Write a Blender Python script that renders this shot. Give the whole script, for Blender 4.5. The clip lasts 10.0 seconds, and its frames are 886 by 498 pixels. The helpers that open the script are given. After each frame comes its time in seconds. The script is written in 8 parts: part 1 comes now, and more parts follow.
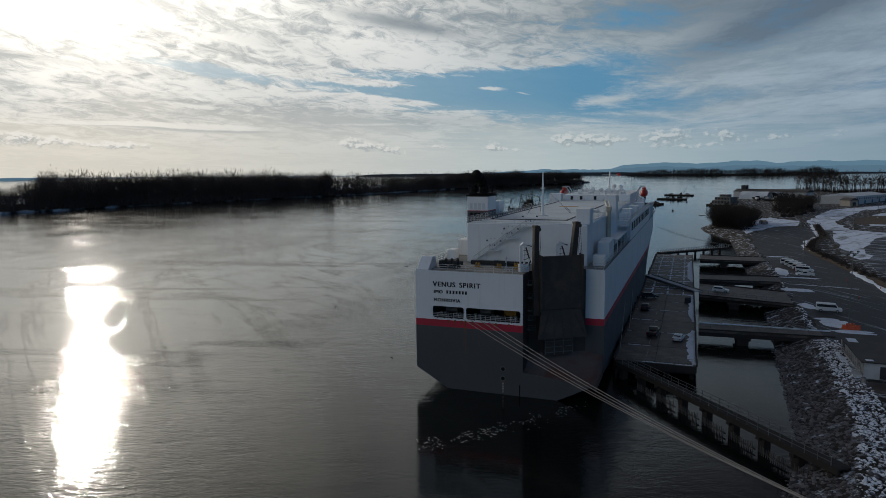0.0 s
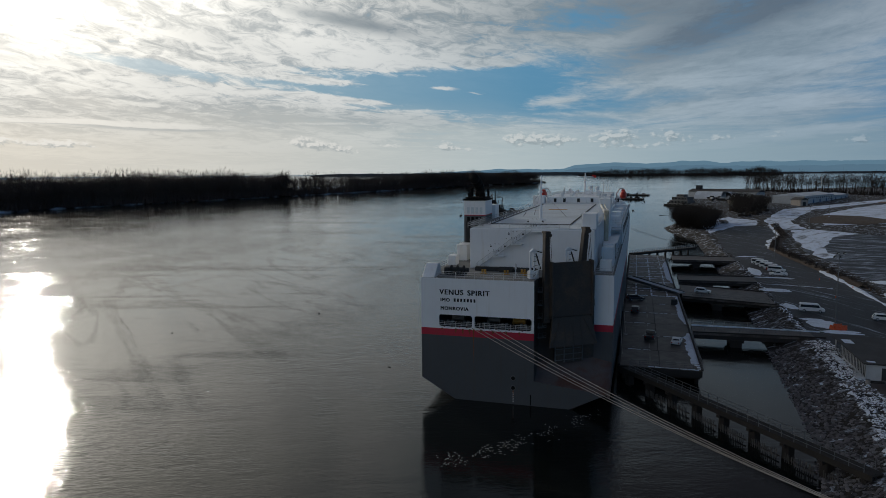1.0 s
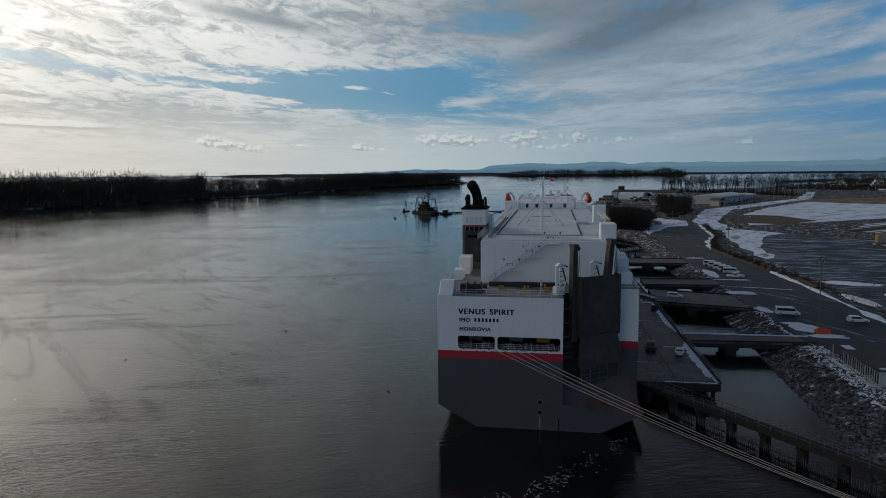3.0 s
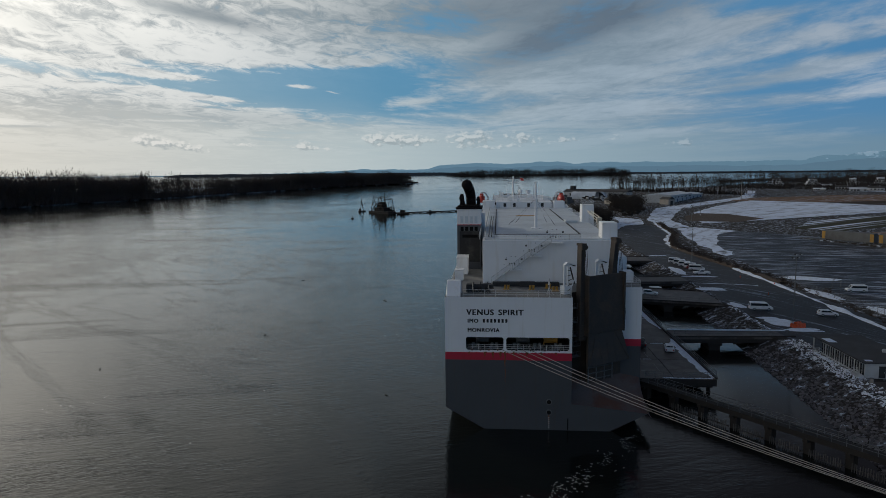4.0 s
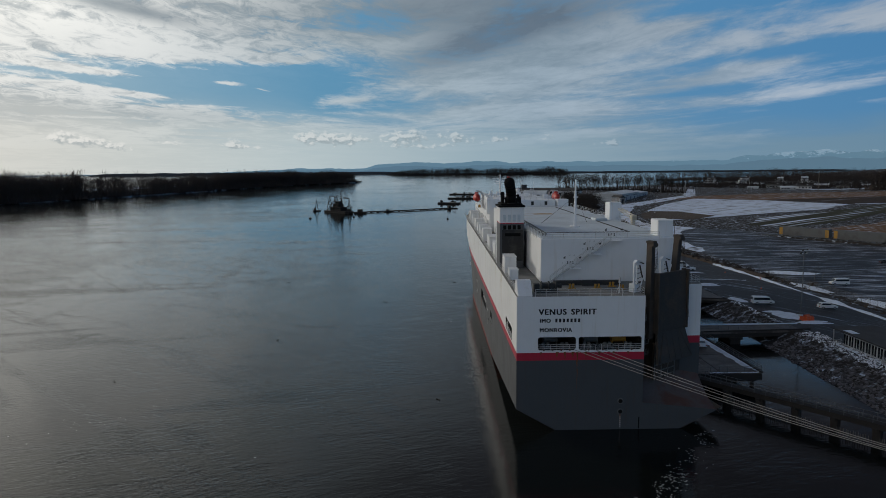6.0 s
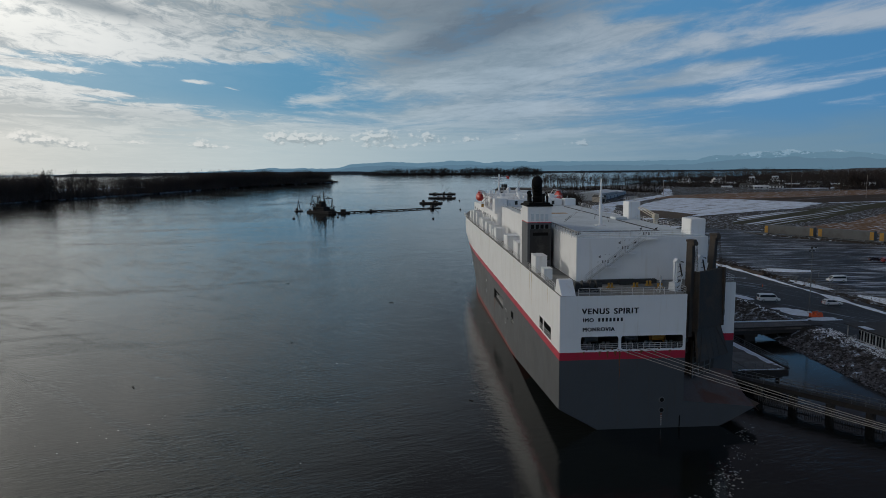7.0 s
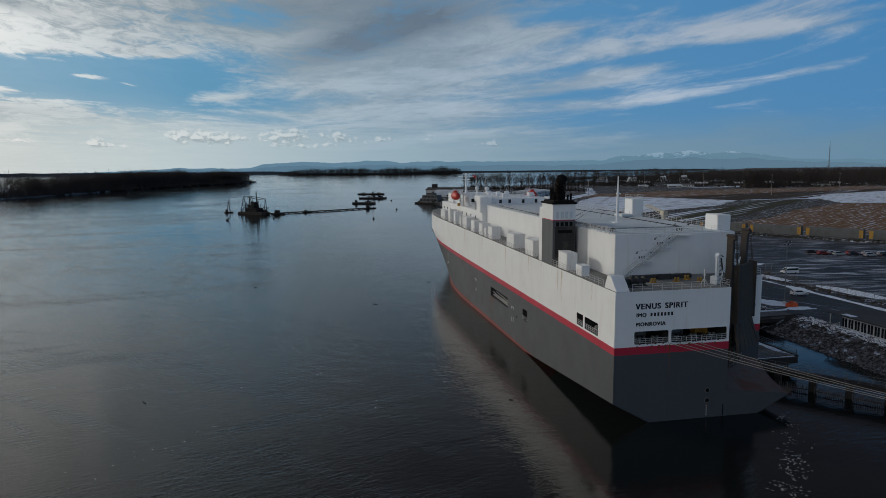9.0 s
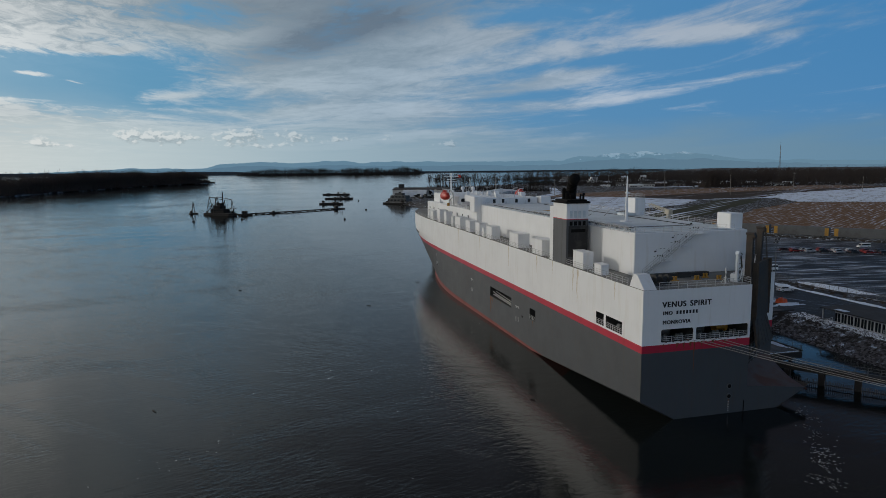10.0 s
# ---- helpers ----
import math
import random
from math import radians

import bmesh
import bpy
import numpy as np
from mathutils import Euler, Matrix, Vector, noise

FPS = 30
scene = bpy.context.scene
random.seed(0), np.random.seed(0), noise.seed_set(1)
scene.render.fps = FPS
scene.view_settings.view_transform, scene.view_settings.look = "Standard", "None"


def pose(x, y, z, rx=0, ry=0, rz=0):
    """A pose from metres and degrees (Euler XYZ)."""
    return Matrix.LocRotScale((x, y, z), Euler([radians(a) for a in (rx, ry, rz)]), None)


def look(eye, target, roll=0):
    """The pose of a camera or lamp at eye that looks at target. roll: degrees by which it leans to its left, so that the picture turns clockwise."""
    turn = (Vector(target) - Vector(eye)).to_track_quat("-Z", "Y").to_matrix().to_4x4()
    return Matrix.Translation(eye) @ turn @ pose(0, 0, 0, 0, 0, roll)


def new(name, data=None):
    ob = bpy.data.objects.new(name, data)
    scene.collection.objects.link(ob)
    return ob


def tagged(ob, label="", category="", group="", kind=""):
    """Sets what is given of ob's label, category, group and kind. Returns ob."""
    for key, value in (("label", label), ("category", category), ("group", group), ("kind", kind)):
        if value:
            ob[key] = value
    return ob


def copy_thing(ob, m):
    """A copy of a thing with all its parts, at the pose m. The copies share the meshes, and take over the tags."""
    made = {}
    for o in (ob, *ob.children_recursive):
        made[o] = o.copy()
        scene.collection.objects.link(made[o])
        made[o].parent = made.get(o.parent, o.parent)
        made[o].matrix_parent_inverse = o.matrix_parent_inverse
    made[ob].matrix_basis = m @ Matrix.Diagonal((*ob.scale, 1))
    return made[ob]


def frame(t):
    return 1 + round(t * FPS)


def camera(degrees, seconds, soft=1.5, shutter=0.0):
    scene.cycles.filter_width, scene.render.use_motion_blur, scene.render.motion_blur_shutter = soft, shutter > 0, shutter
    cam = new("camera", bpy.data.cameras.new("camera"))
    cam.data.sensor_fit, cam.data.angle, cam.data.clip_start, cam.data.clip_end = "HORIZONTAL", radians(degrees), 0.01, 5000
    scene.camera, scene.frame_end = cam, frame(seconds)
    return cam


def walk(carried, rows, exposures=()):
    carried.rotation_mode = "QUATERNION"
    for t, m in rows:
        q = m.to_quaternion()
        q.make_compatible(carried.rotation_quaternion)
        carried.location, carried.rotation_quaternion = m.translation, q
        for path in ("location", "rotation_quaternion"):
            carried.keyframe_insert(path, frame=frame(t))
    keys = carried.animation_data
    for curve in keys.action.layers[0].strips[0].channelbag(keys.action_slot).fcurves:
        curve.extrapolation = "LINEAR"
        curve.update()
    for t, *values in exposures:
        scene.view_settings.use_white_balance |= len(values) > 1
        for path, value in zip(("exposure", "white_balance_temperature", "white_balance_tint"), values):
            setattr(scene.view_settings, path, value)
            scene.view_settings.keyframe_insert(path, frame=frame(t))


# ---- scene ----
cam = camera(68.3, 10.0, 0.5)
METRES, EYE, TILT, LEAN, TURN = 101.3, 37.1, 0.0, 0.0, 21.5
ROWS = [
    (0.0, 0.0, 0.0, 0.0, -0.05, -6.41, 0.46),
    (0.5, -0.0472, 0.0157, 0.0041, -3.21, -6.45, 0.44),
    (1.0, -0.0877, 0.0378, 0.0089, -4.14, -6.48, 0.47),
    (1.5, -0.1253, 0.0668, 0.0134, -5.01, -6.49, 0.48),
    (2.0, -0.1598, 0.0965, 0.0186, -6.8, -6.52, 0.47),
    (2.5, -0.1972, 0.1259, 0.0239, -9.05, -6.52, 0.49),
    (4.0, -0.3209, 0.1889, 0.0233, -16.3, -6.58, 0.52),
    (4.5, -0.3668, 0.2065, 0.023, -17.78, -6.62, 0.53),
    (5.0, -0.4121, 0.2291, 0.0227, -19.24, -6.65, 0.51),
    (5.5, -0.457, 0.2553, 0.0223, -20.67, -6.68, 0.49),
    (7.0, -0.5925, 0.3329, 0.0216, -24.49, -6.73, 0.51),
    (7.5, -0.6386, 0.3569, 0.0215, -25.79, -6.75, 0.52),
    (8.0, -0.6839, 0.3829, 0.0209, -27.97, -6.76, 0.53),
    (8.5, -0.7266, 0.4143, 0.0196, -30.77, -6.78, 0.53),
    (9.0, -0.7684, 0.4476, 0.0196, -32.12, -6.79, 0.54),
    (9.5, -0.8078, 0.4815, 0.0192, -33.44, -6.79, 0.55),
    (10.0, -0.8472, 0.5161, 0.0188, -35.79, -6.8, 0.56),
]
walk(cam, [(t, pose(0, 0, EYE, TILT, LEAN, TURN) @ pose(METRES * x, METRES * y, METRES * z, 90 + pitch, roll, yaw)) for t, x, y, z, yaw, pitch, roll in ROWS], ((0.0, -0.34), (2.5, -0.28), (5.0, -0.22), (7.5, -0.14), (10.0, -0.10)))

# ---- world, sun and exposure ----
SUN_AZ, SUN_EL = 50.7, 16.4          # degrees left of +y, degrees above the horizon
sun_dir = Vector((-math.sin(radians(SUN_AZ)) * math.cos(radians(SUN_EL)), math.cos(radians(SUN_AZ)) * math.cos(radians(SUN_EL)), math.sin(radians(SUN_EL))))


class Nodes:
    """Short hand for node trees."""

    def __init__(self, tree):
        self.tree = tree
        tree.nodes.clear()

    def add(self, kind, **fields):
        n = self.tree.nodes.new(kind)
        for k, v in fields.items():
            setattr(n, k, v)
        return n

    def put(self, value, socket):
        if isinstance(value, bpy.types.NodeSocket):
            self.tree.links.new(value, socket)
        elif value is not None:
            socket.default_value = value

    def m(self, op, a, b=None, c=None, clamp=False):
        n = self.add("ShaderNodeMath", operation=op, use_clamp=clamp)
        for i, v in enumerate((a, b, c)):
            self.put(v, n.inputs[i])
        return n.outputs[0]

    def step(self, x, lo, hi, a=0.0, b=1.0):
        n = self.add("ShaderNodeMapRange", interpolation_type="SMOOTHSTEP")
        for i, v in enumerate((x, lo, hi, a, b)):
            self.put(v, n.inputs[i])
        return n.outputs[0]

    def mix(self, f, a, b):
        n = self.add("ShaderNodeMix", data_type="RGBA")
        self.put(f, n.inputs[0])
        self.put(a, n.inputs[6])
        self.put(b, n.inputs[7])
        return n.outputs[2]

    def noise(self, vec, scale, detail=4.0, rough=0.55, distort=0.0):
        n = self.add("ShaderNodeTexNoise")
        self.put(vec, n.inputs["Vector"])
        self.put(scale, n.inputs["Scale"])
        self.put(detail, n.inputs["Detail"])
        self.put(rough, n.inputs["Roughness"])
        self.put(distort, n.inputs["Distortion"])
        return n.outputs["Fac"]

    def xyz(self, x, y, z):
        n = self.add("ShaderNodeCombineXYZ")
        for i, v in enumerate((x, y, z)):
            self.put(v, n.inputs[i])
        return n.outputs[0]

    def scaled(self, vec, s, r=(0, 0, 0), o=(0, 0, 0)):
        n = self.add("ShaderNodeMapping")
        self.put(vec, n.inputs[0])
        n.inputs[1].default_value, n.inputs[2].default_value, n.inputs[3].default_value = o, r, s
        return n.outputs[0]


def make_sky():
    world = bpy.data.worlds.new("sky")
    world.use_nodes = True
    scene.world = world
    N = Nodes(world.node_tree)
    co = N.add("ShaderNodeTexCoord").outputs["Generated"]
    sky = N.add("ShaderNodeTexSky", sky_type="NISHITA", sun_disc=False, sun_elevation=radians(SUN_EL), sun_rotation=radians(-SUN_AZ))
    sky.air_density, sky.dust_density, sky.ozone_density = 1.0, 0.6, 2.0
    sep = N.add("ShaderNodeSeparateXYZ")
    N.put(co, sep.inputs[0])
    x, y, z = sep.outputs
    zz = N.m("MAXIMUM", z, 0.0)
    el = N.m("MULTIPLY", N.m("ARCSINE", zz), 57.29578)
    az = N.m("MULTIPLY", N.m("ARCTAN2", N.m("MULTIPLY", x, -1.0), y), 57.29578)
    near = N.add("ShaderNodeVectorMath", operation="DOT_PRODUCT")
    N.put(co, near.inputs[0])
    near.inputs[1].default_value = sun_dir
    ang = N.m("MULTIPLY", N.m("ARCCOSINE", N.m("MINIMUM", near.outputs["Value"], 0.99999)), 57.29578)
    # coordinates of the cloud sheet: bands close up towards the horizon and converge slightly ahead
    bow = N.m("MULTIPLY_ADD", N.m("ABSOLUTE", N.m("SUBTRACT", az, 2.0)), -0.009, 1.0)
    sink = N.m("MULTIPLY", N.m("LOGARITHM", N.m("ADD", N.m("MULTIPLY", el, N.m("MAXIMUM", bow, 0.25)), 3.0), 2.718282), 10.0)
    band = N.noise(N.xyz(N.m("MULTIPLY", az, 0.085), N.m("MULTIPLY", sink, 0.62), 3.7), 1.0, 8.0, 0.58, 0.5)
    tatter = N.noise(N.xyz(N.m("MULTIPLY", az, 0.50), N.m("MULTIPLY", sink, 2.2), 1.3), 1.0, 9.0, 0.68, 0.7)
    soft = N.noise(N.xyz(N.m("MULTIPLY", az, 0.075), N.m("MULTIPLY", sink, 0.30), 8.1), 1.0, 5.0, 0.5, 0.3)

    def total(rows, turn=0.0, rise=0.0):
        """The sum of soft ovals: azimuth, elevation, half widths, weight, and degrees that they climb per degree to the right."""
        s = None
        for a0, e0, wa, we, p, lean in rows:
            u0 = N.m("SUBTRACT", az, a0 - turn)
            u = N.m("DIVIDE", u0, wa)
            v = N.m("DIVIDE", N.m("MULTIPLY_ADD", u0, lean, N.m("SUBTRACT", el, e0 - rise)), we)
            r = N.m("MULTIPLY_ADD", u, u, N.m("MULTIPLY", v, v))
            q = N.m("MULTIPLY", N.m("EXPONENT", N.m("MULTIPLY", r, -1.0)), p)
            s = q if s is None else N.m("ADD", s, q)
        return s

    def by_side(*stops):
        """A colour that goes with the azimuth, from the right to the left."""
        c = (*stops[0][1], 1)
        for (a0, _), (a1, c1) in zip(stops, stops[1:]):
            f = N.add("ShaderNodeMapRange")
            for i, v in enumerate((az, a0, a1, 0.0, 1.0)):
                N.put(v, f.inputs[i])
            c = N.mix(f.outputs[0], c, (*c1, 1))
        return c

    ragged = N.step(az, -4.0, 16.0, 0.42, 1.25)
    closed = N.m("ADD", N.step(az, -36.0, -8.0, -0.20, 0.50), total(CLOSED))
    closed = N.m("ADD", closed, N.m("ADD", N.m("MULTIPLY", N.m("SUBTRACT", band, 0.5), 1.9), N.m("MULTIPLY", N.m("SUBTRACT", tatter, 0.5), ragged)))
    cover = N.step(closed, -0.10, N.step(az, 2.0, 20.0, 0.62, 0.34))
    # blue of the open sky
    blue = by_side((-48.0, (0.5, 2.25, 4.9)), (-22.0, (0.75, 2.55, 4.9)), (10.0, (0.75, 2.8, 4.8)), (28.0, (1.9, 3.7, 5.1)), (50.0, (4.2, 5.4, 6.2)))
    blue = N.mix(0.12, blue, sky.outputs[0])
    # cloud: grey body, lit threads, heavy parts
    body = by_side((-30.0, (2.9, 3.9, 5.0)), (-8.0, (2.5, 3.35, 4.1)), (8.0, (3.5, 4.4, 5.0)), (24.0, (3.6, 4.2, 4.6)), (45.0, (5.2, 5.3, 5.2)))
    bright = by_side((-30.0, (4.7, 5.5, 6.5)), (-8.0, (3.9, 4.9, 5.8)), (8.0, (5.1, 5.9, 6.4)), (24.0, (8.0, 8.2, 8.1)), (45.0, (9.0, 8.9, 8.4)))
    thread = N.m("ADD", N.m("MULTIPLY", N.m("SUBTRACT", soft, 0.5), 0.6), N.m("ADD", N.m("MULTIPLY", N.m("SUBTRACT", tatter, 0.5), N.m("MULTIPLY", ragged, 0.8)), N.m("MULTIPLY", N.m("SUBTRACT", band, 0.5), 0.7)))
    lit = N.step(N.m("ADD", thread, total(LIT)), -0.14, 0.16)
    cloud = N.mix(lit, body, bright)
    heavy = N.m("MULTIPLY", total(DARK), N.step(N.m("ADD", N.m("MULTIPLY", soft, 0.5), N.m("MULTIPLY", tatter, 0.5)), 0.32, 0.62, 0.55, 1.2))
    cloud = N.mix(N.m("MINIMUM", heavy, 0.95), cloud, by_side((-12.0, (1.5, 2.1, 2.85)), (30.0, (1.9, 2.5, 3.0)), (50.0, (3.4, 3.6, 3.7))))
    dim = N.add("ShaderNodeVectorMath", operation="SCALE")
    N.put(cloud, dim.inputs[0])
    N.put(N.step(N.m("SUBTRACT", el, N.step(az, 10.0, 40.0, 0.0, 7.0)), 6.0, 14.0, 1.0, 0.76), dim.inputs["Scale"])
    cloud = dim.outputs[0]
    # the sheet thins out overhead
    sunward = N.step(az, -8.0, 26.0, 0.0, 15.0)
    up = N.m("SUBTRACT", el, sunward)
    behind = N.m("MULTIPLY", N.step(y, -0.05, -0.55), N.step(el, 75.0, 40.0))
    blue = N.mix(N.step(up, 13.0, 17.5), blue, N.mix(behind, (0.55, 0.57, 0.78, 1), (0.85, 1.7, 3.2, 1)))
    cloud = N.mix(N.step(up, 14.5, 26.0), cloud, N.mix(behind, (1.05, 1.12, 1.5, 1), (1.95, 3.0, 4.8, 1)))
    col = N.mix(N.m("MULTIPLY", cover, 0.94), blue, cloud)
    # pale air over the horizon
    low = by_side((-48.0, (1.4, 2.6, 3.65)), (-22.0, (2.0, 3.15, 4.1)), (-4.0, (3.5, 4.7, 5.4)), (12.0, (5.4, 6.3, 6.5)), (30.0, (7.0, 7.1, 6.7)), (50.0, (8.4, 7.9, 6.9)))
    haze = N.m("MULTIPLY", N.step(N.m("MULTIPLY_ADD", N.m("SUBTRACT", soft, 0.5), 4.0, el), N.step(az, 10.0, 30.0, 1.2, 1.8), N.step(az, -30.0, 30.0, 4.6, 7.2), 1.0, 0.0), 0.92)
    col = N.mix(haze, col, low)
    # banks seen edge-on low down: grey bodies with bright upper rims
    bank = N.m("MULTIPLY", N.step(N.m("ADD", total(BANKS), N.m("MULTIPLY", N.m("SUBTRACT", tatter, 0.5), 0.9)), 0.30, 0.62), 0.75)
    rim = N.step(N.m("ADD", N.m("SUBTRACT", total(BANKS), total(BANKS, 0.0, 0.35)), N.m("MULTIPLY", N.m("SUBTRACT", tatter, 0.5), 0.8)), 0.0, 0.42)
    col = N.mix(bank, col, N.mix(rim, by_side((20.0, (3.9, 4.6, 5.0)), (45.0, (5.4, 5.5, 5.3))), by_side((20.0, (6.6, 7.0, 7.0)), (45.0, (9.6, 9.3, 8.6)))))

    # far cumulus: heaps lit from above and from the sun's side
    def heaps(turn, rise):
        w = N.noise(N.xyz(N.m("MULTIPLY_ADD", az, 1.3, 1.3 * turn), N.m("MULTIPLY_ADD", el, 2.3, 2.3 * rise), 2.0), 1.0, 8.0, 0.58, 0.25)
        return N.m("MULTIPLY_ADD", N.m("SUBTRACT", w, 0.5), 2.6, total(PUFFS, turn, rise))
    here, above = heaps(0.0, 0.0), heaps(0.22, 0.22)
    puff = N.m("MULTIPLY", N.step(here, 0.36, 0.95), N.step(total(PUFFS), 0.10, 0.35))
    shine = N.step(N.m("SUBTRACT", here, above), -0.22, 0.30)
    col = N.mix(N.m("MULTIPLY", puff, 0.82), col, N.mix(shine, by_side((-20.0, (1.9, 2.8, 3.6)), (5.0, (3.3, 4.1, 4.5)), (40.0, (4.6, 4.9, 4.9))), by_side((-20.0, (3.4, 4.5, 5.4)), (5.0, (6.6, 7.1, 7.2)), (40.0, (9.6, 9.3, 8.7)))))
    # glare of the veiled sun
    glow = N.m("ADD", N.m("MULTIPLY", N.m("EXPONENT", N.m("MULTIPLY", ang, -0.24)), 20.0), N.m("MULTIPLY", N.m("EXPONENT", N.m("MULTIPLY", ang, -0.075)), N.step(el, 4.5, 19.0, 0.5, 18.0)))
    gcol = N.add("ShaderNodeVectorMath", operation="SCALE")
    gcol.inputs[0].default_value = (1.0, 0.93, 0.80)
    N.put(N.m("MULTIPLY", glow, N.step(N.m("ADD", band, tatter), 0.75, 1.2, 0.45, 1.25)), gcol.inputs["Scale"])
    both = N.add("ShaderNodeVectorMath", operation="ADD")
    N.put(col, both.inputs[0])
    N.put(gcol.outputs[0], both.inputs[1])
    bg = N.add("ShaderNodeBackground")
    N.put(both.outputs[0], bg.inputs[0])
    bg.inputs[1].default_value = 0.1
    out = N.add("ShaderNodeOutputWorld")
    N.put(bg.outputs[0], out.inputs[0])


# clouds by azimuth (degrees left of +y), elevation, half widths, weight and lean
CLOSED = ((20.0, 6.9, 12.0, 1.3, -1.15, -0.09), (13.0, 8.0, 6.5, 1.6, -0.85, 0.0), (42.0, 8.7, 7.0, 0.45, -0.6, -0.1), (28.0, 10.4, 10.0, 1.3, 0.35, -0.1), (13.9, 9.4, 1.4, 0.32, 0.95, 0.08), (11.5, 9.3, 1.4, 0.24, 0.85, 0.22), (17.0, 7.35, 1.7, 0.22, 0.95, -0.03), (14.4, 6.9, 1.9, 0.20, 0.9, -0.1), (7.7, 6.05, 2.2, 0.3, 0.5, 0.06), (26.0, 6.4, 5.0, 0.22, 0.85, -0.08), (27.5, 7.9, 6.0, 0.28, 0.75, -0.09),
          (-14.0, 10.3, 10.0, 0.9, 0.55, 0.2), (-35.5, 10.4, 11.0, 1.0, 0.75, 0.045), (-24.0, 7.5, 6.5, 0.6, 0.55, 0.14), (-24.0, 5.4, 5.0, 0.45, 0.42, 0.07), (-31.5, 6.1, 5.0, 0.5, 0.5, 0.11), (-38.5, 7.1, 4.0, 0.42, 0.42, 0.16), (-42.0, 12.2, 8.0, 0.8, 0.35, 0.06), (-30.0, 9.0, 9.0, 0.4, -0.2, 0.05), (-22.0, 12.6, 7.0, 0.7, -0.25, 0.15))
LIT = ((26.0, 9.6, 9.0, 1.1, 0.16, -0.1), (42.0, 7.3, 8.0, 0.7, 0.18, -0.08), (-34.0, 10.7, 10.0, 0.7, 0.10, 0.045), (-30.0, 6.0, 8.0, 0.3, 0.15, 0.09), (18.0, 6.6, 9.0, 2.4, 0.14, -0.06))
DARK = ((25.2, 12.7, 5.0, 0.62, 1.0, -0.16), (-4.0, 11.0, 6.5, 1.35, 1.15, 0.28), (-1.0, 13.6, 11.0, 2.0, 0.75, 0.05), (54.0, 8.8, 8.0, 0.28, 0.6, -0.05), (37.0, 11.3, 4.5, 0.9, 0.35, -0.1), (-12.0, 12.6, 6.0, 1.0, 0.3, 0.2), (26.0, 4.6, 10.0, 0.6, 0.4, 0.0))
BANKS = ((41.0, 3.95, 6.5, 0.36, 1.0, -0.02), (50.0, 4.2, 6.0, 0.2, 0.7, 0.02), (26.0, 4.4, 8.0, 0.32, 0.5, 0.0))
PUFFS = ((29.2, 2.8, 1.5, 0.52, 1.0, -0.1), (26.4, 2.3499999999999996, 2.0, 0.41, 0.95, -0.1), (17.2, 2.4499999999999997, 0.8, 0.46, 0.9, 0.0), (15.8, 2.1999999999999997, 1.2, 0.2, 0.7, 0.0), (10.8, 3.05, 1.7, 0.65, 0.9, 0.0), (8.0, 2.8499999999999996, 2.0, 0.61, 0.95, 0.0), (2.7, 3.05, 2.2, 0.72, 1.0, 0.06), (-1.6, 2.9499999999999997, 1.3, 0.61, 0.85, 0.0), (-5.0, 2.75, 1.9, 0.32, 0.8, 0.04), (1.0, 2.25, 2.5, 0.23, 0.6, 0.0), (-9.4, 2.8499999999999996, 0.9, 0.29, 0.75, 0.0), (-15.0, 2.3499999999999996, 1.5, 0.32, 0.85, 0.0), (54.0, 2.9, 4.0, 0.61, 1.0, -0.05), (47.5, 2.55, 2.6, 0.35, 0.95, -0.02), (22.0, 2.55, 1.0, 0.23, 0.75, 0.0))
make_sky()
sun = new("sun", bpy.data.lights.new("sun", "SUN"))
sun.data.energy, sun.data.angle, sun.data.color = 1.0, radians(1.2), (1.0, 0.93, 0.82)
sun.matrix_world = look((0, 0, 200), Vector((0, 0, 200)) - sun_dir)

# ---- materials ----
def material(name, base, other=None, rough=0.6, metal=0.0, scale=1.0, fine=12.0, bump=0.2, depth=0.02, spec=0.5, blotch=0.5, ease=(0.42, 0.66), stretch=(1, 1, 1), coords="Object", per_object=0.0):
    """A surface with variation at two scales: blotches of a second colour, and fine grain with relief."""
    mat = bpy.data.materials.new(name)
    mat.use_nodes = True
    N = Nodes(mat.node_tree)
    other = other or tuple(c * 0.7 for c in base)
    co = N.scaled(N.add("ShaderNodeTexCoord").outputs[coords], stretch)
    large = N.noise(co, scale, 5.0, 0.6, 0.4)
    small = N.noise(co, fine, 4.0, 0.6)
    col = N.mix(N.m("MULTIPLY", N.step(large, *ease), blotch), (*base, 1), (*other, 1))
    col = N.mix(N.step(small, 0.3, 0.75, 0.0, 0.35), col, tuple(c * 0.6 for c in base) + (1,))
    if per_object:
        r = N.add("ShaderNodeObjectInfo").outputs["Random"]
        hsv = N.add("ShaderNodeHueSaturation")
        N.put(N.m("MULTIPLY_ADD", r, per_object, 1.0 - per_object / 2), hsv.inputs["Value"])
        N.put(col, hsv.inputs["Color"])
        col = hsv.outputs[0]
    p = N.add("ShaderNodeBsdfPrincipled")
    N.put(col, p.inputs["Base Color"])
    N.put(N.m("MULTIPLY_ADD", large, 0.25, rough - 0.12), p.inputs["Roughness"])
    p.inputs["Metallic"].default_value = metal
    p.inputs["Specular IOR Level"].default_value = spec
    if bump:
        b = N.add("ShaderNodeBump")
        b.inputs["Strength"].default_value, b.inputs["Distance"].default_value = bump, depth
        N.put(N.m("ADD", small, large), b.inputs["Height"])
        N.put(b.outputs[0], p.inputs["Normal"])
    N.put(p.outputs[0], N.add("ShaderNodeOutputMaterial").inputs[0])
    return mat


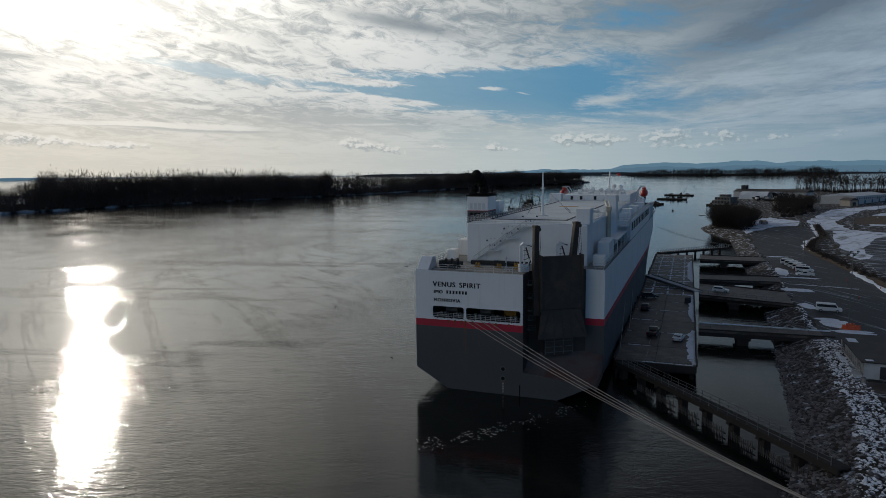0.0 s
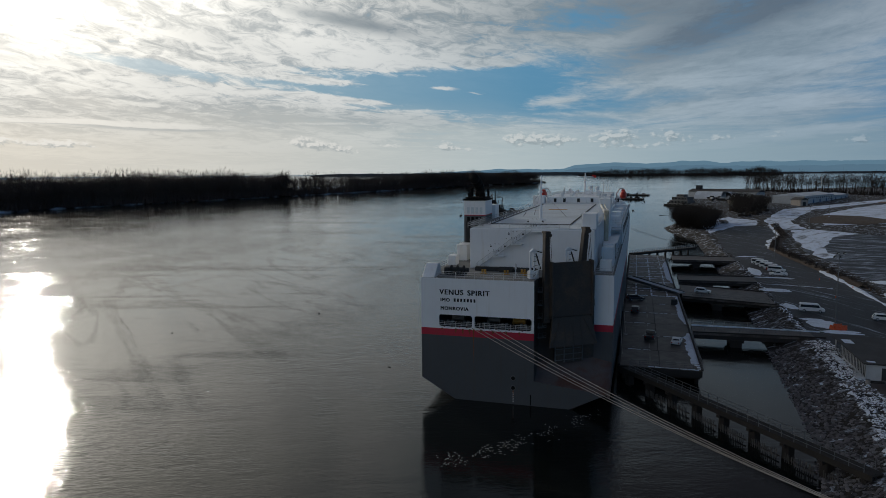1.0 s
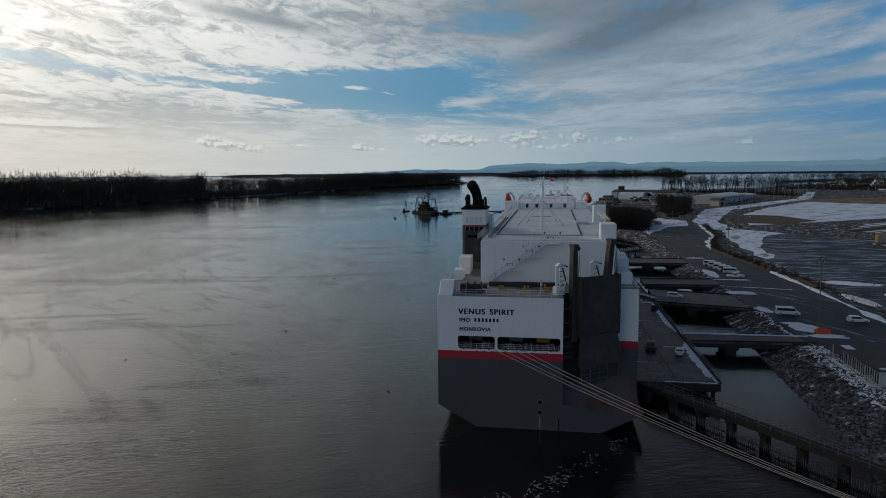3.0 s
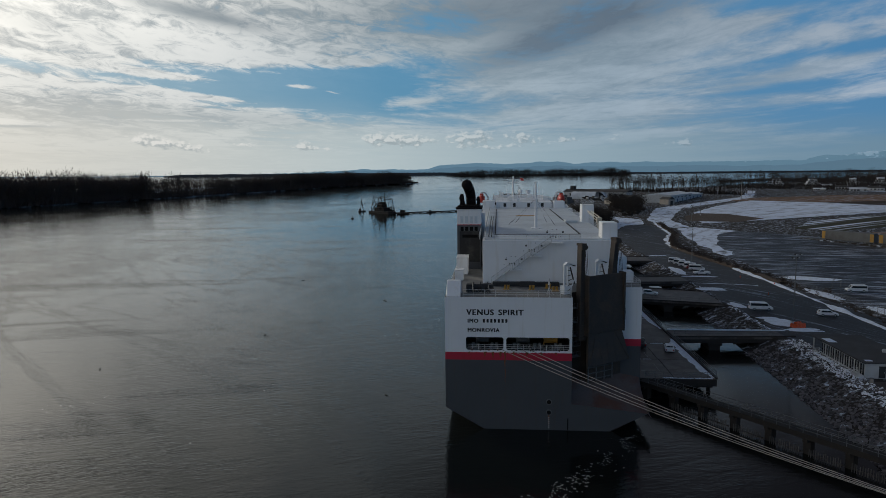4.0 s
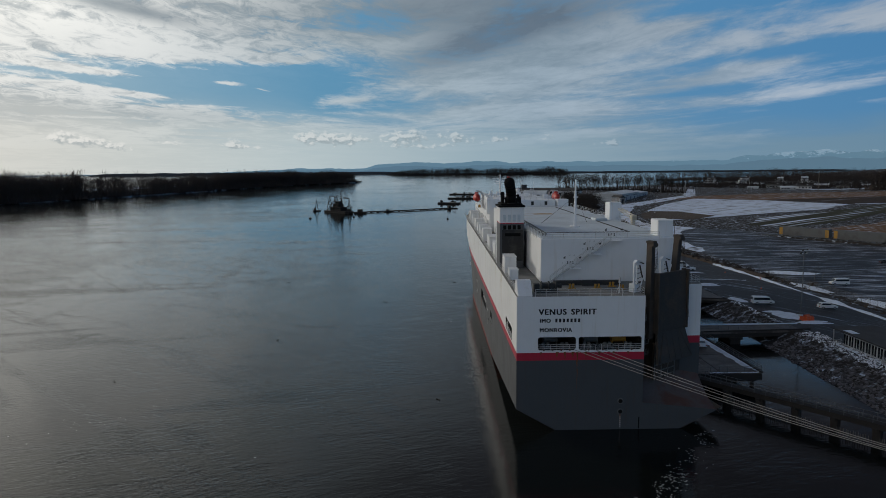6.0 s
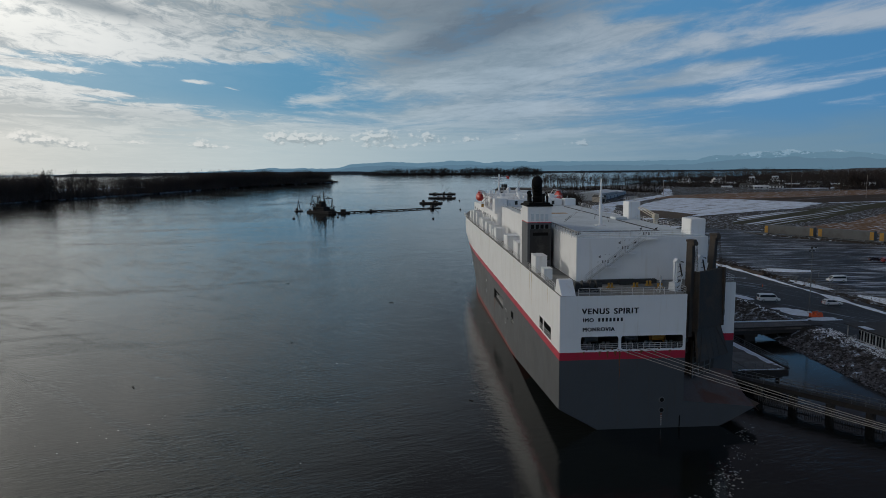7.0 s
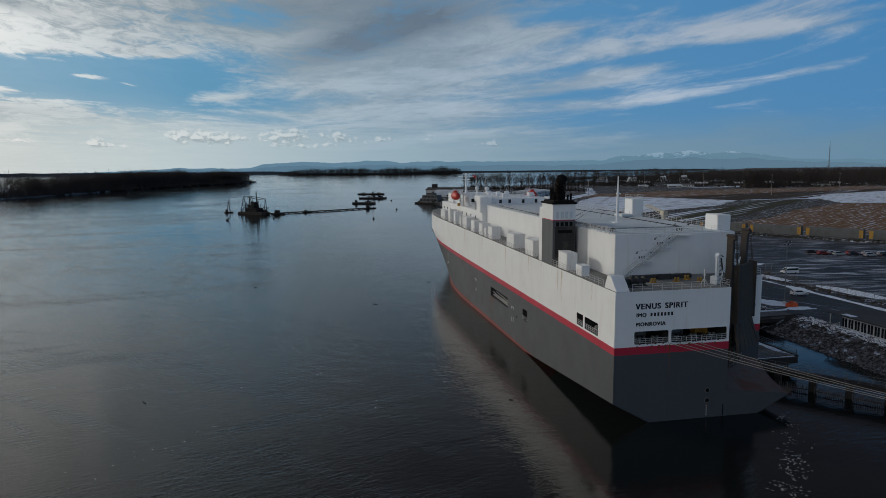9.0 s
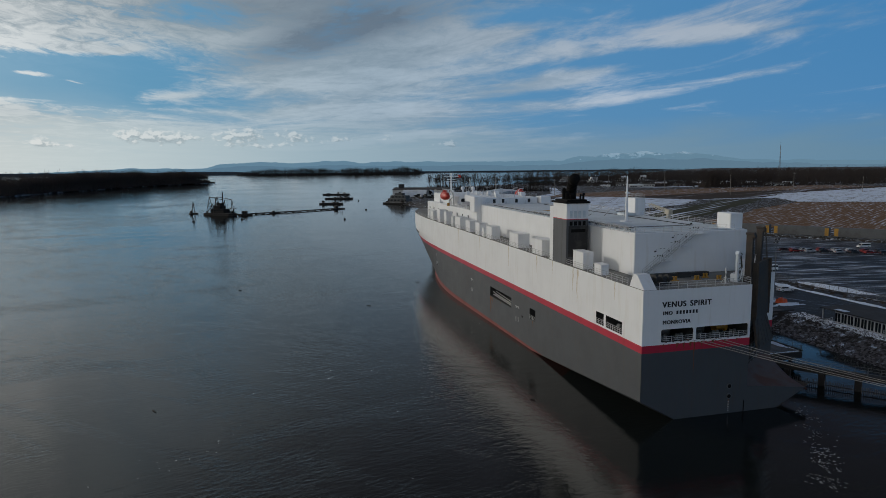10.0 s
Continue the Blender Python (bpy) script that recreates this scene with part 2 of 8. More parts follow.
def hull_paint(name, base, stain, amount=0.5, rough=0.45):
    """Ship's paint with plating seams, vertical run-off and rust specks."""
    mat = bpy.data.materials.new(name)
    mat.use_nodes = True
    N = Nodes(mat.node_tree)
    co = N.add("ShaderNodeTexCoord").outputs["Object"]
    runs = N.noise(N.scaled(co, (0.9, 0.9, 0.07)), 1.6, 5.0, 0.6)
    blot = N.noise(co, 0.16, 4.0, 0.6)
    specks = N.noise(co, 1.9, 6.0, 0.75)
    col = N.mix(N.m("MULTIPLY", N.step(runs, 0.52, 0.72), amount), (*base, 1), (*stain, 1))
    col = N.mix(N.step(blot, 0.35, 0.75, 0.0, 0.22), col, tuple(c * 0.72 for c in base) + (1,))
    col = N.mix(N.m("MULTIPLY", N.step(specks, 0.68, 0.76), 0.35 * amount), col, (0.13, 0.06, 0.03, 1))
    p = N.add("ShaderNodeBsdfPrincipled")
    N.put(col, p.inputs["Base Color"])
    N.put(N.m("MULTIPLY_ADD", blot, 0.3, rough - 0.15), p.inputs["Roughness"])
    # slight dishing of the plates between the frames
    w = N.add("ShaderNodeTexBrick")
    w.offset = 0.5
    sep = N.add("ShaderNodeSeparateXYZ")
    N.put(co, sep.inputs[0])
    N.put(N.xyz(N.m("ADD", sep.outputs[0], sep.outputs[1]), sep.outputs[2], 0.0), w.inputs["Vector"])
    w.inputs["Scale"].default_value, w.inputs["Brick Width"].default_value, w.inputs["Row Height"].default_value, w.inputs["Mortar Size"].default_value = 1.0, 9.0, 2.4, 0.03
    b = N.add("ShaderNodeBump")
    b.inputs["Strength"].default_value, b.inputs["Distance"].default_value = 0.25, 0.03
    N.put(N.m("ADD", N.m("MULTIPLY", w.outputs["Fac"], -0.6), N.noise(co, 0.5, 2.0)), b.inputs["Height"])
    N.put(b.outputs[0], p.inputs["Normal"])
    N.put(p.outputs[0], N.add("ShaderNodeOutputMaterial").inputs[0])
    return mat


def water_material():
    mat = bpy.data.materials.new("river_water")
    mat.use_nodes = True
    N = Nodes(mat.node_tree)
    co = N.add("ShaderNodeTexCoord").outputs["Object"]
    calm = N.noise(N.scaled(co, (0.010, 0.0035, 1), (0, 0, radians(35))), 1.0, 4.0, 0.55, 0.8)
    streak = N.noise(N.scaled(co, (0.05, 0.008, 1), (0, 0, radians(52))), 1.0, 5.0, 0.6, 1.2)
    calm = N.m("ADD", N.m("MULTIPLY", calm, 0.6), N.m("MULTIPLY", streak, 0.4))
    rip = N.noise(N.scaled(N.scaled(co, (1, 1, 1), (0, 0, radians(-18))), (0.55, 1.4, 1)), 1.0, 3.0, 0.62, 0.4)
    chop = N.noise(N.scaled(N.scaled(co, (1, 1, 1), (0, 0, radians(-34))), (1.8, 3.6, 1)), 1.0, 2.0, 0.6, 0.3)
    wave = N.noise(N.scaled(N.scaled(co, (1, 1, 1), (0, 0, radians(-26))), (0.08, 0.24, 1)), 1.0, 3.0, 0.5, 0.6)
    swell = N.noise(N.scaled(co, (0.045, 0.02, 1), (0, 0, radians(30))), 1.0, 2.0, 0.5, 0.4)
    sep = N.add("ShaderNodeSeparateXYZ")
    N.put(co, sep.inputs[0])
    open_river = N.step(N.m("MULTIPLY_ADD", N.m("SUBTRACT", streak, 0.5), 60.0, sep.outputs[0]), -45.0, -105.0, 0.80, 2.3)
    reach = N.add("ShaderNodeVectorMath", operation="LENGTH")
    N.put(co, reach.inputs[0])
    still = N.step(reach.outputs["Value"], 150.0, 450.0, 1.0, 0.40)
    small = N.m("MULTIPLY", N.m("MULTIPLY_ADD", chop, 0.030, N.m("MULTIPLY", rip, 0.105)), N.m("MULTIPLY", open_river, still))
    h = N.m("ADD", small, N.m("ADD", N.m("MULTIPLY", wave, 0.13), N.m("MULTIPLY", swell, 0.16)))
    b = N.add("ShaderNodeBump")
    # bands of wind-ruffled water and long current seams
    band = N.noise(N.scaled(N.scaled(co, (1, 1, 1), (0, 0, radians(-14))), (0.009, 0.05, 1)), 1.0, 4.0, 0.6, 0.8)
    seam = N.noise(N.scaled(N.scaled(co, (1, 1, 1), (0, 0, radians(38))), (0.004, 0.03, 1)), 1.0, 5.0, 0.62, 1.6)
    seam = N.m("MULTIPLY", N.step(N.m("ABSOLUTE", N.m("SUBTRACT", seam, 0.5)), 0.0, 0.035, 1.0, 0.0), 0.22)
    ruffle = N.m("ADD", N.m("MULTIPLY", N.step(band, 0.54, 0.63), 0.28), seam)
    N.put(N.m("ADD", N.step(calm, 0.40, 0.62, 0.12, 0.42), ruffle), b.inputs["Strength"])
    b.inputs["Distance"].default_value = 1.0
    N.put(h, b.inputs["Height"])
    p = N.add("ShaderNodeBsdfPrincipled")
    N.put(N.mix(calm, (0.005, 0.0065, 0.0062, 1), (0.008, 0.010, 0.0092, 1)), p.inputs["Base Color"])
    N.put(N.step(calm, 0.38, 0.64, 0.07, 0.10), p.inputs["Roughness"])
    p.inputs["IOR"].default_value = 1.32
    N.put(b.outputs[0], p.inputs["Normal"])
    N.put(p.outputs[0], N.add("ShaderNodeOutputMaterial").inputs[0])
    return mat


def snowy(name, ground, amount, scale=0.25, rough=0.8, streak=(1, 1, 1), turn=0.0, sharp=0.05, rows=None):
    """Ground partly covered by thin old snow. amount: 0 bare to 1 white."""
    mat = bpy.data.materials.new(name)
    mat.use_nodes = True
    N = Nodes(mat.node_tree)
    co = N.add("ShaderNodeTexCoord").outputs["Object"]
    a = N.noise(N.scaled(N.scaled(co, (1, 1, 1), (0, 0, radians(turn))), streak), scale, 6.0, 0.62, 0.5)
    g = N.noise(co, 2.2, 5.0, 0.6)
    soil = N.mix(N.step(g, 0.3, 0.7), (*ground, 1), tuple(c * 0.55 for c in ground) + (1,))
    if rows:
        # furrows: direction in degrees, spacing in metres, weight
        w = N.add("ShaderNodeTexWave", wave_type="BANDS", bands_direction="X")
        N.put(N.scaled(co, (1, 1, 1), (0, 0, radians(rows[0]))), w.inputs["Vector"])
        w.inputs["Scale"].default_value = 0.314 / rows[1]
        w.inputs["Distortion"].default_value, w.inputs["Detail"].default_value, w.inputs["Detail Scale"].default_value = 1.2, 3.0, 0.15
        a = N.m("ADD", a, N.m("MULTIPLY", N.m("SUBTRACT", w.outputs["Fac"], 0.5), rows[2]))
    edge = 0.74 - 0.48 * amount
    f = N.step(N.m("ADD", N.m("MULTIPLY", a, 0.85), N.m("MULTIPLY", g, 0.15)), edge - sharp, edge + sharp)
    snow = N.mix(N.step(g, 0.3, 0.7), (0.71, 0.79, 0.91, 1), (0.55, 0.63, 0.75, 1))
    p = N.add("ShaderNodeBsdfPrincipled")
    N.put(N.mix(f, soil, snow), p.inputs["Base Color"])
    p.inputs["Roughness"].default_value = rough + 0.1
    p.inputs["Specular IOR Level"].default_value = 0.2
    b = N.add("ShaderNodeBump")
    b.inputs["Strength"].default_value, b.inputs["Distance"].default_value = 0.5, 0.08
    N.put(N.m("ADD", f, g), b.inputs["Height"])
    N.put(b.outputs[0], p.inputs["Normal"])
    N.put(p.outputs[0], N.add("ShaderNodeOutputMaterial").inputs[0])
    return mat


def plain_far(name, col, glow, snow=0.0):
    """Distant hills and woods: their own colour plus emission that paints in the air's haze; snow: how much lies on the
    tops.
    """
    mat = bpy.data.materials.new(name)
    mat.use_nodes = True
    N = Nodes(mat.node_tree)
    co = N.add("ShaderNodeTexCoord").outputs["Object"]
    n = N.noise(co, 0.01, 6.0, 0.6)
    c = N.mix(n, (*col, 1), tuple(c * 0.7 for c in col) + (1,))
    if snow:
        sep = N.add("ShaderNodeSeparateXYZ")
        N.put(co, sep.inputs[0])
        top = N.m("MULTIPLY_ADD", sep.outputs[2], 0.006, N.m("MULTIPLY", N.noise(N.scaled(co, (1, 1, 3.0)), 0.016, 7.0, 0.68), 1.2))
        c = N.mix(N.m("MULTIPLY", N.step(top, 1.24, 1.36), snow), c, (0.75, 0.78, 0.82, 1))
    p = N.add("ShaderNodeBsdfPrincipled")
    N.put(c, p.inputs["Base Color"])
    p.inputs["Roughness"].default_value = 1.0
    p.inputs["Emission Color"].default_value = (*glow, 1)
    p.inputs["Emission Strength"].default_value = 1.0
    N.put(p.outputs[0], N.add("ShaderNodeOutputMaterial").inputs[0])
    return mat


WHITE = hull_paint("white_ship_paint", (0.77, 0.785, 0.80), (0.60, 0.56, 0.49), 0.30)
GREY = hull_paint("grey_ship_paint", (0.060, 0.066, 0.074), (0.07, 0.058, 0.05), 0.45, 0.55)
RED = hull_paint("red_ship_paint", (0.44, 0.016, 0.045), (0.25, 0.03, 0.03), 0.5)
BOOT = hull_paint("red_antifouling_paint", (0.20, 0.045, 0.04), (0.09, 0.04, 0.03), 0.8, 0.7)
RUST = material("rusty_grey_plate", (0.115, 0.095, 0.092), (0.12, 0.05, 0.033), rough=0.75, scale=0.22, fine=3.0, blotch=0.95, bump=0.2)
DECK = material("weathered_deck_paint", (0.20, 0.20, 0.19), (0.13, 0.12, 0.10), rough=0.75, scale=0.3, fine=4.0)
ROOF = material("pale_grey_roof_deck", (0.60, 0.66, 0.70), (0.47, 0.52, 0.55), rough=0.7, scale=0.12, fine=2.0, blotch=0.7)
RAMP = material("dark_ramp_steel", (0.046, 0.039, 0.034), (0.09, 0.064, 0.045), rough=0.7, scale=0.3, fine=3.5, blotch=0.75, bump=0.35, depth=0.03)
BLACK = material("sooty_black_paint", (0.008, 0.008, 0.008), (0.014, 0.012, 0.011), rough=0.9, spec=0.15)
FUNNEL = hull_paint("dark_grey_funnel_paint", (0.075, 0.08, 0.09), (0.03, 0.03, 0.03), 0.7, 0.5)
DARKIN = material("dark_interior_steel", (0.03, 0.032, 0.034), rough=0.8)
RAIL = material("pale_painted_rail", (0.55, 0.57, 0.58), (0.35, 0.30, 0.25), rough=0.5, bump=0, scale=2.0)
YELLOW = material("yellow_paint", (0.40, 0.22, 0.03), (0.22, 0.11, 0.03), rough=0.55)
ORANGE = material("orange_red_plastic", (0.65, 0.10, 0.025), (0.45, 0.06, 0.02), rough=0.45)
BOATRED = material("red_boat_cover", (0.52, 0.035, 0.02), (0.30, 0.02, 0.015), rough=0.5, scale=0.8)
LETTER = material("black_lettering_paint", (0.015, 0.016, 0.018), rough=0.5, bump=0)
ROPE = material("pale_mooring_rope", (0.42, 0.38, 0.34), (0.25, 0.22, 0.2), rough=0.9, scale=3.0)
WATER = water_material()
CONCRETE = material("wet_concrete_deck", (0.050, 0.040, 0.036), (0.125, 0.108, 0.100), spec=0.35, rough=0.55, scale=0.30, fine=2.6, blotch=0.9, ease=(0.40, 0.60), per_object=0.4)
WORNLINE = material("worn_white_line_paint", (0.30, 0.30, 0.29), (0.08, 0.078, 0.075), rough=0.7, scale=1.4, blotch=1.0, bump=0)
TIMBER = material("dark_creosoted_timber", (0.024, 0.020, 0.018), (0.042, 0.035, 0.028), rough=0.85, scale=0.8, fine=8.0, stretch=(1, 1, 0.3))
PALEWOOD = material("weathered_board", (0.34, 0.31, 0.28), (0.18, 0.165, 0.145), rough=0.85, scale=1.0, fine=9.0, per_object=0.5)
SNOW = material("old_snow", (0.74, 0.82, 0.92), (0.50, 0.55, 0.62), rough=0.7, scale=0.7, fine=5.0, bump=0.4, depth=0.06)
ASPHALT = snowy("wet_asphalt", (0.042, 0.044, 0.050), 0.19, 0.5, 0.5, (0.12, 2.2, 1), 62.0, 0.10)
LOT = snowy("lot_with_swept_snow", (0.019, 0.024, 0.033), 0.29, 0.42, 0.5, (0.16, 1.1, 1), 14.0, 0.12)
EARTH = snowy("earth_with_snow", (0.040, 0.035, 0.030), 0.30, 0.45, 0.8, (1, 1, 1), 0.0, 0.09)
TRACKSNOW = snowy("rutted_snow", (0.05, 0.046, 0.042), 0.70, 0.22, 0.8, (0.35, 1.1, 1), -62.0, 0.14)
SNOWLAND = snowy("snow_covered_field", (0.10, 0.085, 0.07), 0.72, 0.16, 0.8, (0.25, 1.0, 1), -36.0, 0.14, (56.0, 3.2, 0.10))
STUBBLE = snowy("brown_stubble_field", (0.19, 0.105, 0.052), 0.25, 0.45, 0.9, (0.12, 1.2, 1), -34.0, 0.12, (56.0, 3.0, 0.12))
TURF = snowy("dull_green_field", (0.052, 0.052, 0.028), 0.40, 0.06, 0.9, (0.05, 1.2, 1), -38.0, 0.06, (54.0, 6.0, 0.12))
PLOUGH = snowy("dark_ploughed_field", (0.05, 0.034, 0.025), 0.28, 0.05, 0.9, (0.06, 1.2, 1), -30.0, 0.06, (60.0, 6.0, 0.08))
DITCH = material("brown_bramble_ditch", (0.06, 0.042, 0.03), (0.11, 0.075, 0.045), rough=0.95, scale=0.4, fine=3.0, bump=0.8, depth=0.3)
SCRUB = material("dark_wet_scrub", (0.020, 0.015, 0.012), (0.032, 0.022, 0.016), rough=0.95, bump=0, scale=0.3)
BARK = material("bare_winter_wood", (0.030, 0.024, 0.021), (0.045, 0.036, 0.031), rough=0.95, bump=0, scale=0.2)
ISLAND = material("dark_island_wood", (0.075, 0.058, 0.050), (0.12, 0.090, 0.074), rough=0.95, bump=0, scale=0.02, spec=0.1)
TWIG = material("brown_winter_twigs", (0.036, 0.027, 0.023), (0.055, 0.04, 0.032), rough=0.95, bump=0, scale=0.1)
SILVER = material("galvanised_wagon_steel", (0.12, 0.125, 0.13), (0.07, 0.065, 0.06), rough=0.6, metal=0.2, scale=0.3, fine=3.0)
GLASS = material("dark_window_glass", (0.02, 0.025, 0.03), rough=0.12, bump=0)
TYRE = material("black_tyre_rubber", (0.015, 0.015, 0.015), rough=0.85)
CARWHITE = material("white_car_paint", (0.70, 0.71, 0.72), (0.6, 0.6, 0.6), rough=0.3, bump=0)
CARDARK = material("dark_car_paint", (0.02, 0.022, 0.028), rough=0.3, bump=0)
CARRED = material("dark_red_car_paint", (0.22, 0.02, 0.02), rough=0.3, bump=0)
CARSILVER = material("silver_car_paint", (0.42, 0.44, 0.46), rough=0.3, bump=0, metal=0.3)
LAMPGLASS = material("clear_lamp_glass", (0.55, 0.55, 0.52), rough=0.15, bump=0)
TAILRED = material("red_tail_lamp_plastic", (0.35, 0.01, 0.01), rough=0.25, bump=0)
ROOFTAR = material("dark_tar_roof", (0.045, 0.043, 0.042), (0.09, 0.09, 0.09), rough=0.85, scale=0.3)
CLADDING = material("pale_grey_cladding", (0.50, 0.51, 0.52), (0.35, 0.35, 0.35), rough=0.6, scale=0.5)
METALGREY = material("galvanised_pole", (0.16, 0.165, 0.17), (0.10, 0.10, 0.10), rough=0.55, metal=0.4, scale=2.0, bump=0)
# the second colour is air haze, painted in as an even emission
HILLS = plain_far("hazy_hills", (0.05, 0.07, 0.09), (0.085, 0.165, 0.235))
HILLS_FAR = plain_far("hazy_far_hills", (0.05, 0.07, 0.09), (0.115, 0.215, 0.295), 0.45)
FARWOOD = plain_far("hazy_far_woods", (0.03, 0.03, 0.03), (0.006, 0.010, 0.016))

# ---- building helpers ----
def mesh_of(name, bm, mats, smooth=False):
    me = bpy.data.meshes.new(name)
    bmesh.ops.recalc_face_normals(bm, faces=bm.faces)
    if smooth:
        for f in bm.faces:
            f.smooth = True
    bm.to_mesh(me)
    bm.free()
    for m in mats if isinstance(mats, (list, tuple)) else [mats]:
        me.materials.append(m)
    return me


def part(name, bm, mat, parent=None, label="", smooth=False):
    ob = new(name, mesh_of(name, bm, mat, smooth))
    if parent:
        ob.parent = parent
    return tagged(ob, label)


def thing(name, m, label, category, group="", kind=""):
    ob = new(name)
    ob.empty_display_size = 0.1
    ob.matrix_basis = m
    return tagged(ob, label, category, group, kind)


def setting(name, bm, mat, label, category, smooth=False):
    return tagged(part(name, bm, mat, None, "", smooth), label, category, "", "structure")


def box(bm, x0, y0, z0, x1, y1, z1, bevel=0.0, mi=0):
    """A box between two corners, its upright edges bevelled."""
    c = [bm.verts.new(p) for p in ((x0, y0, z0), (x1, y0, z0), (x1, y1, z0), (x0, y1, z0), (x0, y0, z1), (x1, y0, z1), (x1, y1, z1), (x0, y1, z1))]
    fs = [bm.faces.new([c[i] for i in q]) for q in ((3, 2, 1, 0), (4, 5, 6, 7), (0, 1, 5, 4), (1, 2, 6, 5), (2, 3, 7, 6), (3, 0, 4, 7))]
    for f in fs:
        f.material_index = mi
    if bevel:
        es = {e for f in fs for e in f.edges}
        bmesh.ops.bevel(bm, geom=list(es), offset=bevel, segments=1, affect="EDGES", profile=0.7)
    return fs


def rod(bm, p, q, r, r2=None, seg=6, caps=True):
    """A round bar from p to q, tapering from r to r2."""
    p, q = Vector(p), Vector(q)
    r2 = r if r2 is None else r2
    d = (q - p).normalized()
    a = d.orthogonal().normalized()
    b = d.cross(a)
    rings = []
    for c, rr in ((p, r), (q, r2)):
        rings.append([bm.verts.new(c + (a * math.cos(2 * math.pi * i / seg) + b * math.sin(2 * math.pi * i / seg)) * rr) for i in range(seg)])
    for i in range(seg):
        bm.faces.new((rings[0][i], rings[0][(i + 1) % seg], rings[1][(i + 1) % seg], rings[1][i]))
    if caps:
        bm.faces.new(rings[0][::-1])
        bm.faces.new(rings[1])


def tube(bm, pts, r, seg=6):
    for p, q in zip(pts, pts[1:]):
        rod(bm, p, q, r, r, seg)


def prism(bm, outline, a0, a1, axis="z", mi=0, bevel=0.0):
    """An outline in two coordinates, drawn out along the third axis from a0 to a1."""
    def place(u, v, w):
        return {"z": (u, v, w), "x": (w, u, v), "y": (u, w, v)}[axis]
    lo = [bm.verts.new(place(u, v, a0)) for u, v in outline]
    hi = [bm.verts.new(place(u, v, a1)) for u, v in outline]
    n = len(lo)
    fs = [bm.faces.new(lo[::-1]), bm.faces.new(hi)]
    fs += [bm.faces.new((lo[i], lo[(i + 1) % n], hi[(i + 1) % n], hi[i])) for i in range(n)]
    for f in fs:
        f.material_index = mi
    if bevel:
        bmesh.ops.bevel(bm, geom=list({e for f in fs for e in f.edges}), offset=bevel, segments=1, affect="EDGES")
    return fs


def railing(bm, pts, h=1.05, step=1.6, r=0.035, bars=3):
    """Posts and bars along a line of points."""
    for p, q in zip(pts, pts[1:]):
        p, q = Vector(p), Vector(q)
        n = max(1, round((q - p).length / step))
        for i in range(n + 1):
            c = p.lerp(q, i / n)
            rod(bm, c, c + Vector((0, 0, h)), r * 1.2, None, 4, False)
        for k in range(1, bars + 1):
            up = Vector((0, 0, h * k / bars))
            rod(bm, p + up, q + up, r, None, 4, False)


def sheet(bm, pts, z, mi=0):
    f = bm.faces.new([bm.verts.new((x, y, z)) for x, y in pts])
    f.material_index = mi
    return f


def lettering(text, size, m, parent, name, bold=0.0, spacing=1.0, heavy=0.0):
    """Letters in the built-in font; heavy: the stroke widened by this much each way."""
    cu = bpy.data.curves.new(name, "FONT")
    cu.body, cu.size, cu.extrude, cu.offset, cu.space_character = text, size, 0.012, bold, spacing
    tmp = bpy.data.objects.new(name, cu)
    me = bpy.data.meshes.new_from_object(tmp)
    bpy.data.objects.remove(tmp)
    if heavy:
        bm = bmesh.new()
        shifts = [(a * heavy / 2, b * heavy / 2) for a in (-2, -1, 0, 1, 2) for b in (-1, 0, 1)]
        for k, (dx, dy) in enumerate(shifts):
            n = len(bm.verts)
            bm.from_mesh(me)
            bm.verts.ensure_lookup_table()
            for v in bm.verts[n:]:
                v.co += Vector((dx, dy * 0.6, 0.0012 * k))
        bm.to_mesh(me)
        bm.free()
    me.materials.append(LETTER)
    ob = new(name, me)
    ob.parent = parent
    ob.matrix_basis = m
    return tagged(ob, "black painted letters")

# ---- the setting: river, banks, fields, distance ----
GROUND = 3.0
KINK, SLOPE = 330.0, 0.0195           # the valley floor rises gently beyond this y
EAST, WEST = Vector((0, 0, 37.1)), Vector((-99, 17.2, 39.0))


def lift(y):
    return max(0.0, y - KINK) * SLOPE


def far(x, y, base=GROUND, eye=EAST):
    """A place on the level plain carried along its sight line on to the rising valley floor: x, y, lift, size."""
    p = Vector((x, y, base))
    if y <= KINK:
        return x, y, 0.0, 1.0
    s = (base + SLOPE * (eye.y - KINK) - eye.z) / ((base - eye.z) - SLOPE * (y - eye.y))
    q = eye.lerp(p, s)
    return q.x, q.y, lift(q.y), s


def far_pose(x, y, z=GROUND, turn=0.0, eye=EAST):
    """Pose of a thing that stands on the valley floor."""
    a, b, h, s = far(x, y, z, eye)
    return pose(a, b, z + h, 0, 0, turn) @ Matrix.Scale(s, 4)


LEVEL_SHORE = [(30, -400), (22, 20), (17, 78), (21, 100), (21.5, 113), (22.5, 146), (24, 187), (24, 262), (22, 330), (23, 398), (10, 455), (8, 480), (22, 520), (36, 600), (38, 700), (44, 770), (28, 870), (40, 1000), (120, 1250), (330, 1600), (430, 1690), (640, 1900), (900, 2300), (1500, 3300), (2200, 4600)]
SHORE = [far(x, y)[:2] for x, y in LEVEL_SHORE] + [(1500.0, 2225.0)]


